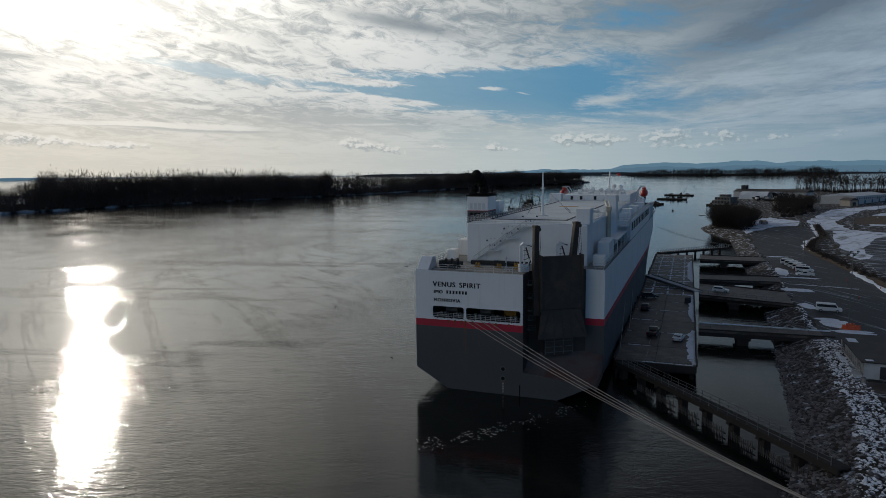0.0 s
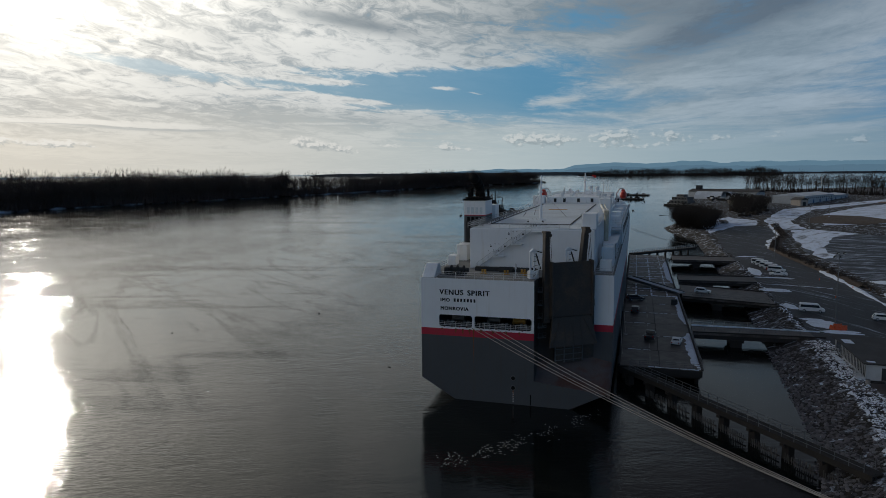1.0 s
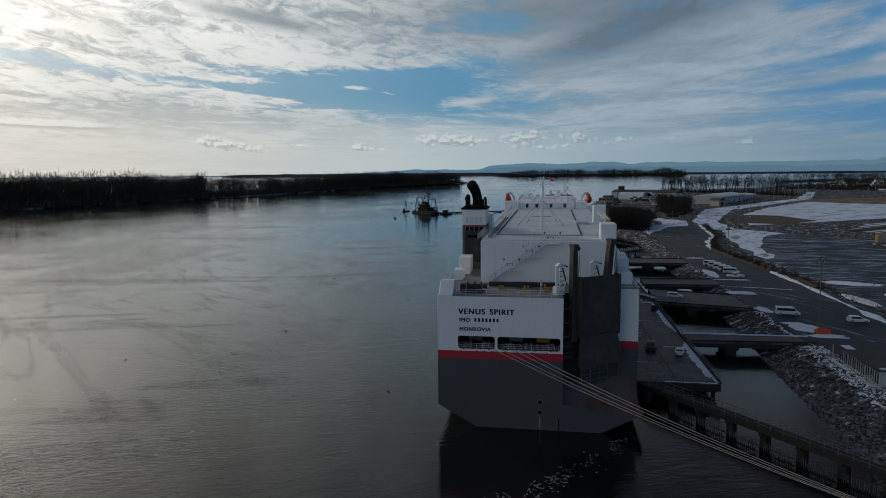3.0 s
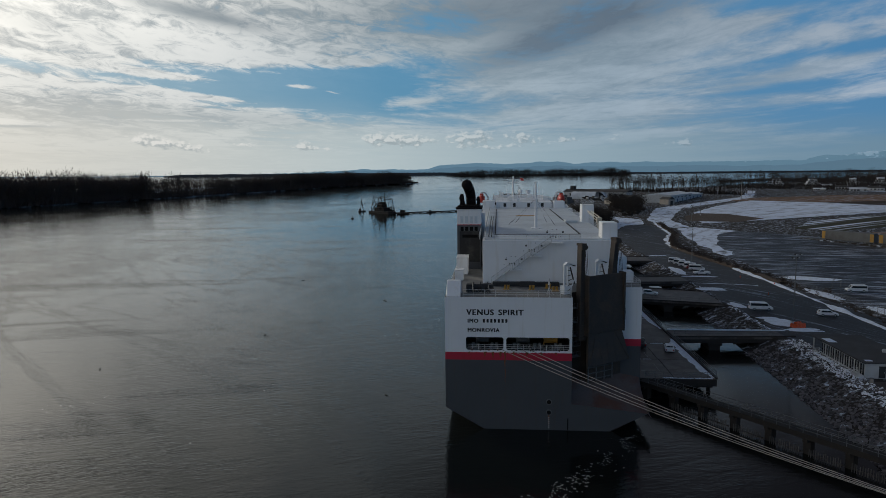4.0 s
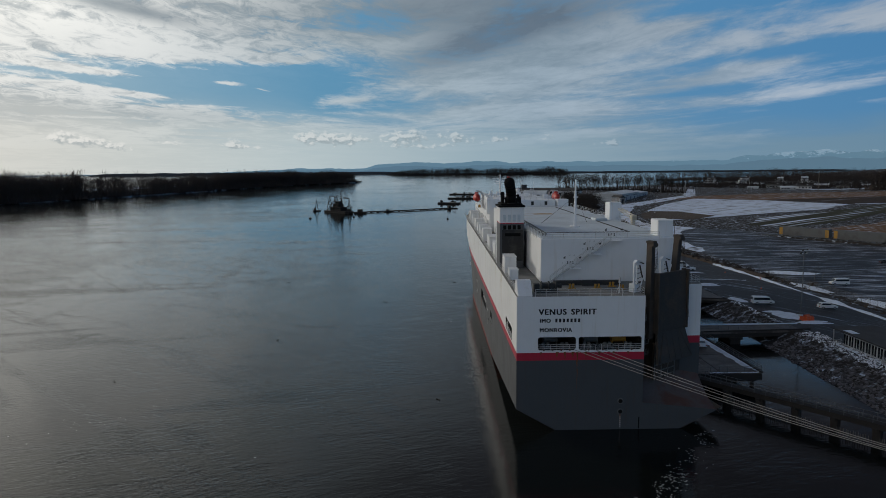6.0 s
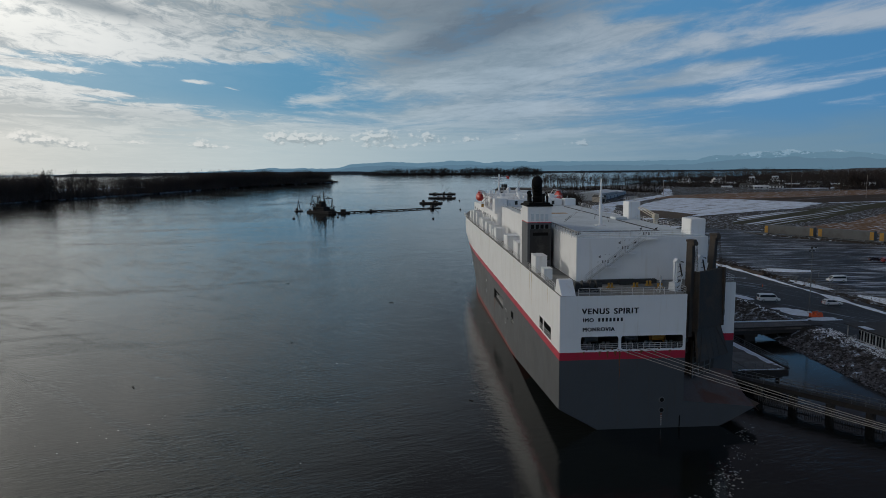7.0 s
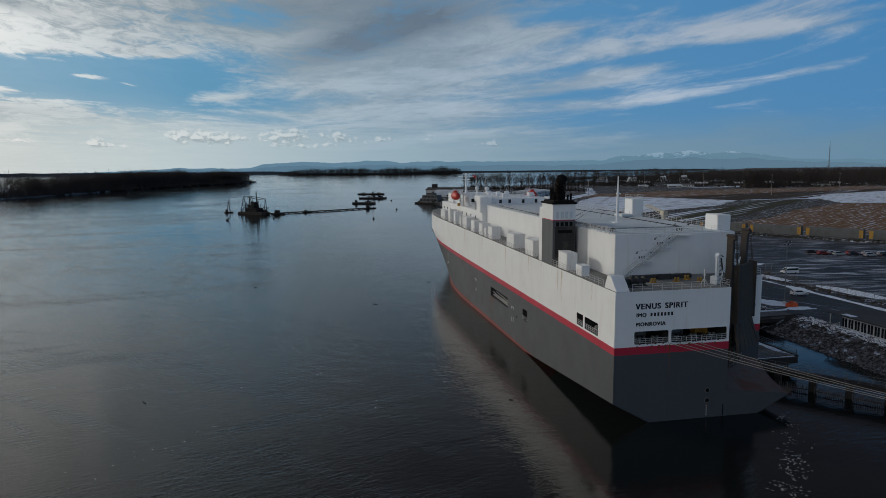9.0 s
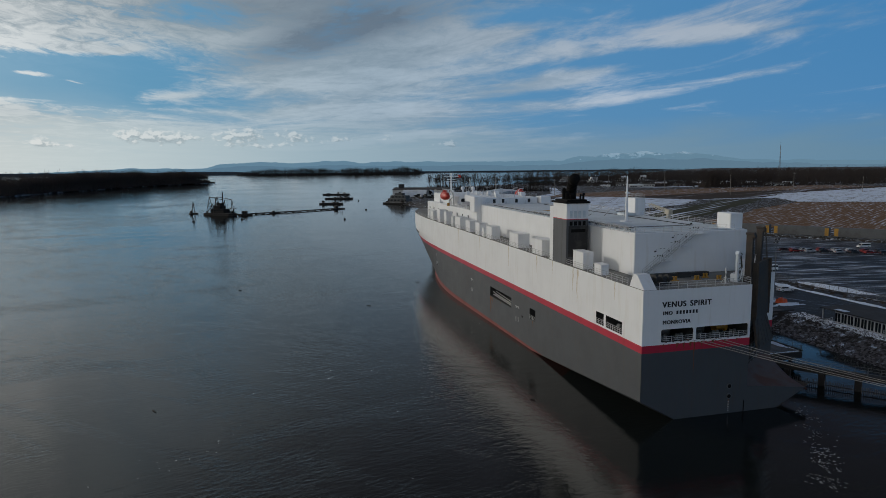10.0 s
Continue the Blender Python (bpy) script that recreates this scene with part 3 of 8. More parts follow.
def build_ground():
    bm = bmesh.new()
    # the rise sets in gradually over 200 m
    steps = [(-3000.0, 0.0)] + [(KINK - 100 + 5.0 * i, SLOPE * (5.0 * i) ** 2 / 400) for i in range(41)] + [(2228.0, lift(2228.0))]
    rows = [[bm.verts.new((x, y, z)) for x in (-4500, 4500)] for y, z in steps]
    for p, q in zip(rows, rows[1:]):
        bm.faces.new((p[0], p[1], q[1], q[0]))
    setting("water", bm, WATER, "dark rippled river water with low winter glare", "river", True)
    bm = bmesh.new()
    rows = []
    for i, (x, y) in enumerate(SHORE):
        a, b = Vector(SHORE[max(0, i - 1)]), Vector(SHORE[min(len(SHORE) - 1, i + 1)])
        t = (b - a).normalized()
        n = Vector((-t.y, t.x))
        h = lift(y)
        rows.append([bm.verts.new(v) for v in ((x + n.x * 12, y + n.y * 12, h - 2.2), (x + n.x * 7, y + n.y * 7, h), (x, y, h + GROUND), (4500, y, h + GROUND))])
    for p, q in zip(rows, rows[1:]):
        for j in range(3):
            bm.faces.new((p[j], p[j + 1], q[j + 1], q[j]))
    setting("ground", bm, EARTH, "low river bank of brown earth with thin snow", "ground")

    def patch(name, pts, z, mat, label, category, eye=WEST):
        bm = bmesh.new()
        # edges broken up as wind and wheels leave them
        ring = [Vector(far(x, y, GROUND, eye)[:2]) for x, y in pts]
        rough = []
        for p, q in zip(ring, ring[1:] + ring[:1]):
            d = q - p
            n = max(1, min(24, int(d.length / 6)))
            side = Vector((-d.y, d.x)).normalized()
            for i in range(n):
                c = p + d * (i / n)
                w = 0.0 if i == 0 or p.x < 62 and p.y < KINK else min(2.4, 0.10 * d.length)
                rough.append(c + side * w * (noise.noise((c.x * 0.09, c.y * 0.09, z * 50)) + 0.6 * noise.noise((c.x * 0.33, c.y * 0.33, z * 90))))
        f = sheet(bm, [tuple(c) for c in rough], GROUND + z)
        ext = bmesh.ops.extrude_face_region(bm, geom=[f])
        bmesh.ops.translate(bm, verts=[v for v in ext["geom"] if isinstance(v, bmesh.types.BMVert)], vec=(0, 0, -z))
        bmesh.ops.bisect_plane(bm, geom=bm.verts[:] + bm.edges[:] + bm.faces[:], plane_co=(0, KINK, 0), plane_no=(0, 1, 0))
        bmesh.ops.triangulate(bm, faces=[f for f in bm.faces if len(f.verts) > 4])
        for v in bm.verts:
            v.co.z += lift(v.co.y)
        setting(name, bm, mat, label, category)

    patch("yard_pavement", [(24.4, 146), (36, 100), (52, 60), (56, 150), (52, 236), (48.5, 284), (44, 335), (60, 400), (64, 440), (60, 470), (44, 462), (27, 400), (24.4, 340)], 0.04, ASPHALT, "wet dark asphalt yard with thin snow lines", "pavement", EAST)
    patch("parking_lot", [(60, 60), (250, 40), (215, 210), (150, 322), (137, 378), (84, 450), (72, 440), (58, 330), (58, 235)], 0.05, LOT, "wide asphalt car lot with wind-swept snow streaks", "car lot", EAST)
    patch("road", [(66, 440), (84, 452), (86, 510), (110, 600), (135, 680), (200, 790), (300, 960), (420, 1290), (410, 1300), (285, 970), (180, 800), (112, 690), (88, 600), (70, 520)], 0.08, TRACKSNOW, "curving snowy track with tyre ruts", "road", EAST)
    patch("snow_field", [(106, 478), (140, 604), (200, 720), (282, 846), (340, 780), (376, 680), (300, 600), (173, 520)], 0.10, SNOWLAND, "flat field under snow", "field")
    patch("brown_field", [(245, 820), (315, 925), (470, 1010), (690, 1060), (980, 1150), (1000, 1000), (560, 870), (345, 790), (290, 850)], 0.10, STUBBLE, "flat brown stubble field", "field")
    patch("green_field", [(150, 436), (190, 500), (300, 582), (390, 664), (455, 668), (390, 606), (300, 530), (228, 462), (172, 418)], 0.09, TURF, "dull green winter field with snow strips", "field")
    patch("stubble_field", [(170, 400), (236, 440), (310, 508), (430, 590), (520, 545), (700, 400), (900, 150), (420, 120), (262, 250)], 0.12, STUBBLE, "brown stubble field in rows with snow", "field")
    patch("far_snow_field", [(384, 684), (560, 860), (1000, 990), (1500, 800), (1400, 300), (720, 400), (540, 548), (440, 600), (490, 690)], 0.11, SNOWLAND, "far field under broken snow", "field")
    patch("ploughed_field", [(350, 792), (560, 872), (1000, 1000), (1020, 985), (600, 800), (480, 700), (384, 690)], 0.13, PLOUGH, "dark ploughed field with snow in the furrows", "field")
    patch("snow_strip", [(560, 1150), (760, 1230), (1100, 1330), (1400, 1300), (1100, 1290), (780, 1190)], 0.14, SNOWLAND, "far strip of snowy meadow", "field")
    patch("lot_snow", [(59, 296), (63, 300), (70, 345), (84, 392), (104, 420), (86, 448), (73, 438), (64, 380), (59.5, 335)], 0.075, TRACKSNOW, "broken snow with tyre tracks at the edge of the lot", "ground", EAST)
    patch("peninsula_snow", [(25, 404), (44, 464), (58, 474), (66, 520), (50, 560), (36, 520), (24, 470)], 0.06, TRACKSNOW, "snow-covered spit of land with tyre tracks", "ground", EAST)


build_ground()


def spread(poly, n, rng):
    """Random places inside an outline."""
    xs, ys = [p[0] for p in poly], [p[1] for p in poly]
    out = []
    while len(out) < n:
        x, y = rng.uniform(min(xs), max(xs)), rng.uniform(min(ys), max(ys))
        inside = False
        for (x0, y0), (x1, y1) in zip(poly, poly[1:] + poly[:1]):
            if (y0 > y) != (y1 > y) and x < (x1 - x0) * (y - y0) / (y1 - y0) + x0:
                inside = not inside
        if inside:
            out.append((x, y))
    return out


def bare_tree_data(h, rng, limbs=10, width=0.32, thin=1.0):
    """Vertices and faces of a leafless tree of height h standing at the origin: trunk, forking limbs, twigs."""
    vs, fs = [], []

    def spike(p, q, r, r2, n=3):
        d = (q - p).normalized()
        a = d.orthogonal().normalized()
        b = d.cross(a)
        t = rng.uniform(0, 3.14)
        k = len(vs)
        for c, rr in ((p, r), (q, r2)):
            for i in range(n):
                w = t + 6.2832 * i / n
                vs.append(c + (a * math.cos(w) + b * math.sin(w)) * rr)
        if n == 2:
            fs.append((k, k + 1, k + 3, k + 2))
        else:
            fs.extend((k + i, k + (i + 1) % n, k + n + (i + 1) % n, k + n + i) for i in range(n))
    lean = Vector((rng.uniform(-0.05, 0.05) * h, rng.uniform(-0.05, 0.05) * h, h * 0.7))
    spike(Vector((0, 0, -0.02 * h)), lean, 0.014 * h * thin, 0.007 * h * thin)
    for i in range(limbs):
        f = rng.uniform(0.3, 1.0)
        a = rng.uniform(0, 6.283)
        p = lean * f
        ln = h * width * rng.uniform(0.35, 1.1) * (1.25 - 0.5 * f)
        up = (h * rng.uniform(0.80, 1.0) - p.z) * (1.0 - 0.35 * ln / (h * width))
        q = p + Vector((math.cos(a) * ln, math.sin(a) * ln, up))
        spike(p, q, 0.0075 * h * thin, 0.0025 * h * thin, 2)
        for _ in range(3):
            c = p.lerp(q, rng.uniform(0.3, 0.95))
            a2 = a + rng.uniform(-1.5, 1.5)
            l2 = h * width * rng.uniform(0.25, 0.55)
            spike(c, c + Vector((math.cos(a2) * l2, math.sin(a2) * l2, l2 * rng.uniform(0.5, 1.6))), 0.0045 * h * thin, 0.002 * h * thin, 2)
    return vs, fs


def wood(name, places, hmin, hmax, base_z, label, mat, seed, limbs=9, thin=1.6, width=0.25, brush=0.0, solid=0.5, blades=11, blade=0.05, eye=EAST):
    """Many leafless trees in one mesh, with upright brush between the trunks."""
    rng = random.Random(seed)
    kinds = [bare_tree_data(1.0, rng, limbs, width, thin) for _ in range(14)]
    V, F = [], []
    ground_z = base_z
    for x, y in places:
        x, y, up, size = far(x, y, ground_z, eye or mid_eye(y))
        base_z = ground_z + up
        h = size * rng.uniform(hmin, hmax) * (0.85 + 0.3 * noise.noise((x * 0.012, y * 0.012, seed)))
        vs, fs = kinds[rng.randrange(14)]
        t = rng.uniform(0, 6.28)
        c, s = math.cos(t), math.sin(t)
        k = len(V)
        V += [((v.x * c - v.y * s) * h + x, (v.x * s + v.y * c) * h + y, v.z * h + base_z) for v in vs]
        F += [tuple(i + k for i in f) for f in fs]
        if brush:
            hb = h * brush
            w = hb * 0.5
            for _ in range(blades):
                a, r = rng.uniform(0, 6.283), w * math.sqrt(rng.random())
                px, py = x + math.cos(a) * r, y + math.sin(a) * r
                top = hb * rng.uniform(0.45, 1.1)
                b = rng.uniform(0, 6.283)
                dx, dy = math.cos(b) * hb * blade, math.sin(b) * hb * blade
                lx, ly = rng.uniform(-0.12, 0.12) * top, rng.uniform(-0.12, 0.12) * top
                k = len(V)
                V += [(px - dx * 0.5, py - dy * 0.5, base_z - 0.3), (px + dx * 0.5, py + dy * 0.5, base_z - 0.3), (px + dx + lx, py + dy + ly, base_z + top * 0.8), (px + lx * 1.4, py + ly * 1.4, base_z + top), (px - dx + lx, py - dy + ly, base_z + top * 0.75)]
                F.append((k, k + 1, k + 2, k + 3, k + 4))
            if solid:
                # thicket low between the stems
                k = len(V)
                hs = hb * solid
                ring = [(x + math.cos(i * 0.7854 + t) * w * rng.uniform(0.6, 1.1), y + math.sin(i * 0.7854 + t) * w * rng.uniform(0.6, 1.1)) for i in range(8)]
                V += [(a, b, base_z - 0.3) for a, b in ring] + [(x + (a - x) * 0.75, y + (b - y) * 0.75, base_z + hs * rng.uniform(0.55, 1.0)) for a, b in ring] + [(x, y, base_z + hs * 0.9)]
                for i in range(8):
                    j = (i + 1) % 8
                    F += [(k + i, k + j, k + 8 + j, k + 8 + i), (k + 8 + i, k + 8 + j, k + 16)]
    me = bpy.data.meshes.new(name)
    me.from_pydata(V, [], F)
    me.materials.append(mat)
    return tagged(new(name, me), label, "woods", "", "stuff")


def far_wood(name, places, base_z, label, mat, seed, twigs=46, under=16, eye=EAST, thick=1.0, placed=False):
    """Leafless woods at a distance: for each place (x, y, height) a stem, limbs, a fuzzy crown of slender twigs and brush at its foot, in one mesh."""
    rng = np.random.default_rng(seed)
    at = np.array([((x, y, lift(y), 1.0) if placed else far(x, y, base_z, eye or mid_eye(y))) + (h,) for x, y, h in places])
    x, y, up, size, h = at.T
    h = h * size
    root = np.stack([x, y, base_z + up], 1)
    n = len(h)
    tris = []

    def blades(p, q, w):
        """Slender triangles from p to q, w wide at p."""
        d = q - p
        side = np.cross(d, rng.normal(size=d.shape))
        side *= thick / (np.linalg.norm(side, axis=1)[:, None] + 1e-9)
        tris.append(np.stack([p - side * w[:, None], p + side * w[:, None], q], 1))

    wide = rng.uniform(0.17, 0.30, n)
    tall = rng.uniform(0.30, 0.42, n)
    lean = rng.normal(0, 0.04, (n, 2)) * h[:, None]
    crown = root + np.stack([lean[:, 0], lean[:, 1], (0.98 - tall) * h], 1)
    for k in range(2):
        blades(root - np.array([0, 0, 0.5]), crown + np.array([0, 0, 1]) * (0.25 * h)[:, None], 0.011 * h)
    for k in range(7):
        v = rng.normal(size=(n, 3))
        v[:, 2] = np.abs(v[:, 2]) + 0.4
        v /= np.linalg.norm(v, axis=1)[:, None]
        reach = np.stack([wide, wide, tall], 1) * h[:, None] * rng.uniform(0.7, 1.0, (n, 1))
        blades(root + (crown - root) * rng.uniform(0.45, 0.95, (n, 1)), crown + v * reach, 0.006 * h)
    for k in range(twigs):
        v = rng.normal(size=(n, 3))
        v /= np.linalg.norm(v, axis=1)[:, None]
        r = rng.uniform(0.15, 1.0, (n, 1)) ** 0.6
        p = crown + v * r * np.stack([wide, wide, tall], 1) * h[:, None]
        d = v * 0.6 + rng.normal(0, 0.35, (n, 3)) + np.array([0, 0, 0.6])
        blades(p, p + d * (rng.uniform(0.05, 0.13, n) * h)[:, None], rng.uniform(0.004, 0.011, n) * h)
    for k in range(under):
        off = rng.normal(0, 0.22, (n, 2)) * h[:, None]
        p = root + np.stack([off[:, 0], off[:, 1], -0.02 * h], 1)
        d = np.stack([rng.normal(0, 0.3, n), rng.normal(0, 0.3, n), np.ones(n)], 1)
        blades(p, p + d * (rng.uniform(0.10, 0.42, n) * h)[:, None], rng.uniform(0.012, 0.03, n) * h)
    V = np.concatenate(tris).reshape(-1, 3)
    me = bpy.data.meshes.new(name)
    me.from_pydata(V.tolist(), [], np.arange(len(V)).reshape(-1, 3).tolist())
    me.materials.append(mat)
    return tagged(new(name, me), label, "woods", "", "stuff")


def mid_eye(y):
    return EAST.lerp(WEST, max(0.0, min(1.0, (y - 700) / 1000)))


def build_distance():
    rng = random.Random(5)
    # wooded island across the river
    island = [(-690, 380), (-712, 716), (-640, 1173), (-590, 1500), (-520, 2200), (-360, 2850), (-345, 2960), (-560, 3100), (-900, 2600), (-1100, 1500), (-1500, 600), (-1700, 250), (-900, 200)]
    bm = bmesh.new()
    land = [far(x, y, 0.0, mid_eye(y)) for x, y in island]
    lo = [bm.verts.new((x, y, h - 1)) for x, y, h, s in land]
    cx, cy = -500, 900
    hi = [bm.verts.new((x + (cx - x) * 0.012, y + (cy - y) * 0.012, h + 1.8)) for x, y, h, s in land]
    n = len(island)
    bm.faces.new(hi)
    for i in range(n):
        bm.faces.new((lo[i], lo[(i + 1) % n], hi[(i + 1) % n], hi[i]))
    bmesh.ops.triangulate(bm, faces=bm.faces[:])
    setting("island_ground", bm, snowy("snowy_island_mud", (0.030, 0.026, 0.022), 0.52, 0.035, 0.9), "low muddy island shore with patches of snow", "island")
    edge = [(-692, 385), (-712, 716), (-640, 1173), (-590, 1500), (-520, 2200), (-362, 2850), (-420, 2900), (-600, 2300), (-690, 1500), (-745, 1173), (-810, 716), (-800, 300)]
    back = [(-800, 300), (-810, 716), (-745, 1173), (-690, 1500), (-600, 2300), (-900, 2500), (-1080, 1500), (-1450, 600), (-1500, 300)]

    def stand(poly, count, lo, hi):
        """Places and heights: an open, lower stretch along the middle of the shore, low growth at the upstream end."""
        out = []
        for x, y in spread(poly, count, rng):
            g = math.degrees(math.atan2(-x, y))
            h = rng.uniform(lo, hi) * (0.86 + 0.30 * noise.noise((x * 0.010, y * 0.006, 3.0)))
            if 19.5 < g < 30.5:
                if rng.random() > 0.50 + 1.1 * noise.noise((x * 0.02, y * 0.01, 7.0)):
                    continue
                h *= rng.uniform(0.6, 0.95)
            elif g > 52.5:
                h *= max(0.5, 1.0 - 0.20 * (g - 52.5)) * rng.uniform(0.8, 1.05)
            else:
                h *= rng.uniform(0.78, 1.04)
            out.append((x, y, h))
        return out
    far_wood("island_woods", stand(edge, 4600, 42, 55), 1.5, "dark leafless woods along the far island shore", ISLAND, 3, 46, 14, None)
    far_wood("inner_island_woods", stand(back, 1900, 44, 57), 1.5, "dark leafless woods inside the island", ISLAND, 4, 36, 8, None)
    # far shores
    V, F = [], []
    for x0, x1, y0, h0, sd in ((-1200, -150, 2170, 9, 2), (150, 1300, 2120, 4.5, 3)):
        k = len(V)
        m = 900
        for i in range(m + 1):
            x = x0 + (x1 - x0) * i / m
            h = lift(y0) + h0 * (0.85 + 0.25 * noise.noise((x * 0.012, sd, 0)) + 0.16 * noise.noise((x * 0.25, sd, 1)) + 0.14 * noise.noise((x * 0.8, sd, 2)))
            h = lift(y0) + (h - lift(y0)) * min(1.0, 0.3 + 12.0 * min(i, m - i) / m)
            V += [(x, y0, -1), (x, y0, h), (x, y0 + 30, h - 1.0), (x, y0 + 30, -1)]
        for i in range(m):
            for j in range(3):
                a = k + i * 4 + j
                F.append((a, a + 4, a + 5, a + 1))
    me = bpy.data.meshes.new("far_woods")
    me.from_pydata(V, [], F)
    me.materials.append(FARWOOD)
    tagged(new("far_woods", me), "dark line of woods on the far river shore", "woods", "", "stuff")
    shore = [(x, 1950 + rng.uniform(0, 40), rng.uniform(11, 20) * min(1.0, 0.3 + (x + 210) / 110) * (1.0 + 0.5 * noise.noise((x * 0.02, 4.0, 0.0)))) for x in [rng.uniform(-205, 330) for _ in range(1300)]]
    far_wood("far_point_woods", shore, 0.5, "dark bare trees on the far river point", BARK, 29, 34, 24, EAST, 1.5, True)
    # skyline of the hills: degrees left of +y and height in degrees
    line = ((60, 0.0), (24, 0.0), (15.8, 0.25), (11.7, 0.45), (6.3, 0.40), (5.4, 0.75), (1.9, 0.92), (-0.6, 0.80), (-3.4, 0.98), (-6.4, 0.83), (-10.4, 0.86), (-18, 0.80), (-23.4, 0.84), (-24.8, 1.06), (-28.8, 1.42), (-30.4, 1.49), (-32.6, 1.27), (-33.5, 1.39), (-36, 1.1), (-38, 0.72), (-48, 0.5), (-75, 0.5))
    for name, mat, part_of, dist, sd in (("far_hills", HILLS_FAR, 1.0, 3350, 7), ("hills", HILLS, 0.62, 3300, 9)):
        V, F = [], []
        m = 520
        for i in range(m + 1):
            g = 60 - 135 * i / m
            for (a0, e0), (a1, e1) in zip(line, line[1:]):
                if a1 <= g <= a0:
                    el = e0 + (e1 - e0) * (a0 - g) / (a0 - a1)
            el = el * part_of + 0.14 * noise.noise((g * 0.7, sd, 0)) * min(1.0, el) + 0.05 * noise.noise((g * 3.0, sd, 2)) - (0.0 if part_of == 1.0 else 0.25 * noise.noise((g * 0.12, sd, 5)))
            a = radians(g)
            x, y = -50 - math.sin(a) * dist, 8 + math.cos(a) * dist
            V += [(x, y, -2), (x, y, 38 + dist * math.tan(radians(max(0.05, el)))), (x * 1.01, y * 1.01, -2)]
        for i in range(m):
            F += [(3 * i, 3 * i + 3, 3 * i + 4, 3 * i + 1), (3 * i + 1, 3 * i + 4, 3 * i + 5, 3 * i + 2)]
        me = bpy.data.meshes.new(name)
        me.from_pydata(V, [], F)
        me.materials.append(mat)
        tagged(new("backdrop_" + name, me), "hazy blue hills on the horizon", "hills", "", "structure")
    # woods on the mainland
    far_wood("shore_trees", [(178 + 150 * f + rng.uniform(-12, 12), 1420 - 330 * f + rng.uniform(-30, 30), rng.uniform(22, 38)) for f in [i / 130 for i in range(130)]], GROUND, "row of bare trees on the river bank", BARK, 11, 90, 6, EAST, 1.3)
    woods = [(700, 2250), (1080, 1990), (1120, 1500), (960, 1300), (1110, 1235), (1500, 1000), (2000, 800), (3600, 800), (3600, 2600), (1300, 3200), (900, 2600)]
    far_wood("mainland_woods", [(x, y, rng.uniform(20, 44) * (0.85 + 0.4 * noise.noise((x * 0.006, y * 0.006, 2.0)))) for x, y in spread(woods, 5600, rng)], GROUND, "leafless brown woods behind the fields", TWIG, 12, 52, 16, WEST, 1.25)
    far_wood("poplar_rows", [(x, y, rng.uniform(20, 36)) for x, y in spread([(690, 1110), (720, 1080), (830, 1180), (1000, 1210), (980, 1250), (790, 1220)], 90, rng)], GROUND, "tall bare poplars by the farm road", TWIG, 19, 60, 8, WEST, 2.2)
    far_wood("village_trees", [(x, y, rng.uniform(9, 24)) for x, y in spread([(470, 1480), (560, 1340), (720, 1200), (1150, 1180), (1500, 980), (1560, 1060), (1150, 1420), (1000, 1620), (700, 1760)], 620, rng)], GROUND, "dark garden trees and scrub among the far houses", BARK, 23, 40, 14, WEST, 2.2)
    wood("hedgerow_trees", spread([(480, 1500), (560, 1330), (700, 1180), (830, 1260), (800, 1480), (640, 1740)], 420, rng) + spread([(680, 1090), (1140, 1130), (1150, 1160), (700, 1120)], 150, rng), 4, 9, GROUND, "brown hedgerow scrub beyond the field", TWIG, 13, 10, 1.6, 0.35, 0.6, eye=WEST)
    wood("spit_brush", spread([(8, 450), (26, 425), (34, 470), (24, 520), (10, 490)], 170, rng), 11, 18, 0.6, "dark leafless brush on the river bank", SCRUB, 14, 60, 0.5, 0.55, 0.45, 0.5, 26, 0.008)
    wood("yard_brush", spread([(60, 560), (90, 620), (104, 720), (84, 780), (62, 700)], 70, rng), 8, 17, GROUND, "brown leafless scrub along the track", SCRUB, 15, 46, 0.5, 0.5, 0.4, 0.5, 24, 0.008)


build_distance()

# ---- the car carrier ----
# local axes: u to starboard, v forward from the transom, w up from the water
HALF, LONG, TOP = 15.7, 199.0, 20.8
SHIP = pose(-30.36, 103.9, 0.0, 0.58, 0, 0.40)


def breadth(v, w):
    """Half breadth of the hull at v and height w."""
    s = max(0.0, (v - 132.0) / (LONG - 132.0))
    deck = HALF * math.sqrt(max(0.0, 1.0 - s ** 2.4))
    s = min(1.0, max(0.0, (v - 102.0) / (187.0 - 102.0)))
    line = HALF * (1.0 - s ** 1.9)
    if v > 187.0:
        line = -0.4 * (v - 187.0)
    f = min(1.0, max(0.0, w / 15.0)) ** 0.75
    return max(0.0, line + (deck - line) * f)


def chine(v):
    return 3.4 * (1.0 - v / 38.0)


ROWS_W = [0.12, 2.2, 4.2, 6.3, 8.75, 11.0, 12.2, 12.55, 14.6, 16.5, 18.5, TOP]
STATIONS = [0, 5.9, 8.9, 11.2, 11.9, 14.6, 20, 28, 38, 41.5, 44.7, 56, 71.3, 84, 96, 108, 120, 130, 138, 146, 154, 162, 170, 177, 182, 186, 190, 193.5, 196, 198, 199]
PORT_HOLES = ((5.9, 11.2, 12.55, 14.6), (11.9, 14.6, 12.55, 14.6), (56, 71.3, 6.3, 8.75), (41.5, 44.7, 6.3, 8.75))
AFT_HOLES = ((-12.5, -6.75, 12.55, 14.6), (-6.35, 3.2, 12.55, 14.6))


def paint(w, v):
    """Which paint: 0 white, 1 grey, 2 red stripe, 3 boot topping."""
    return 3 if w < 0.12 and v > 28 else 1 if w < 11.0 else 2 if w < 12.2 else 0


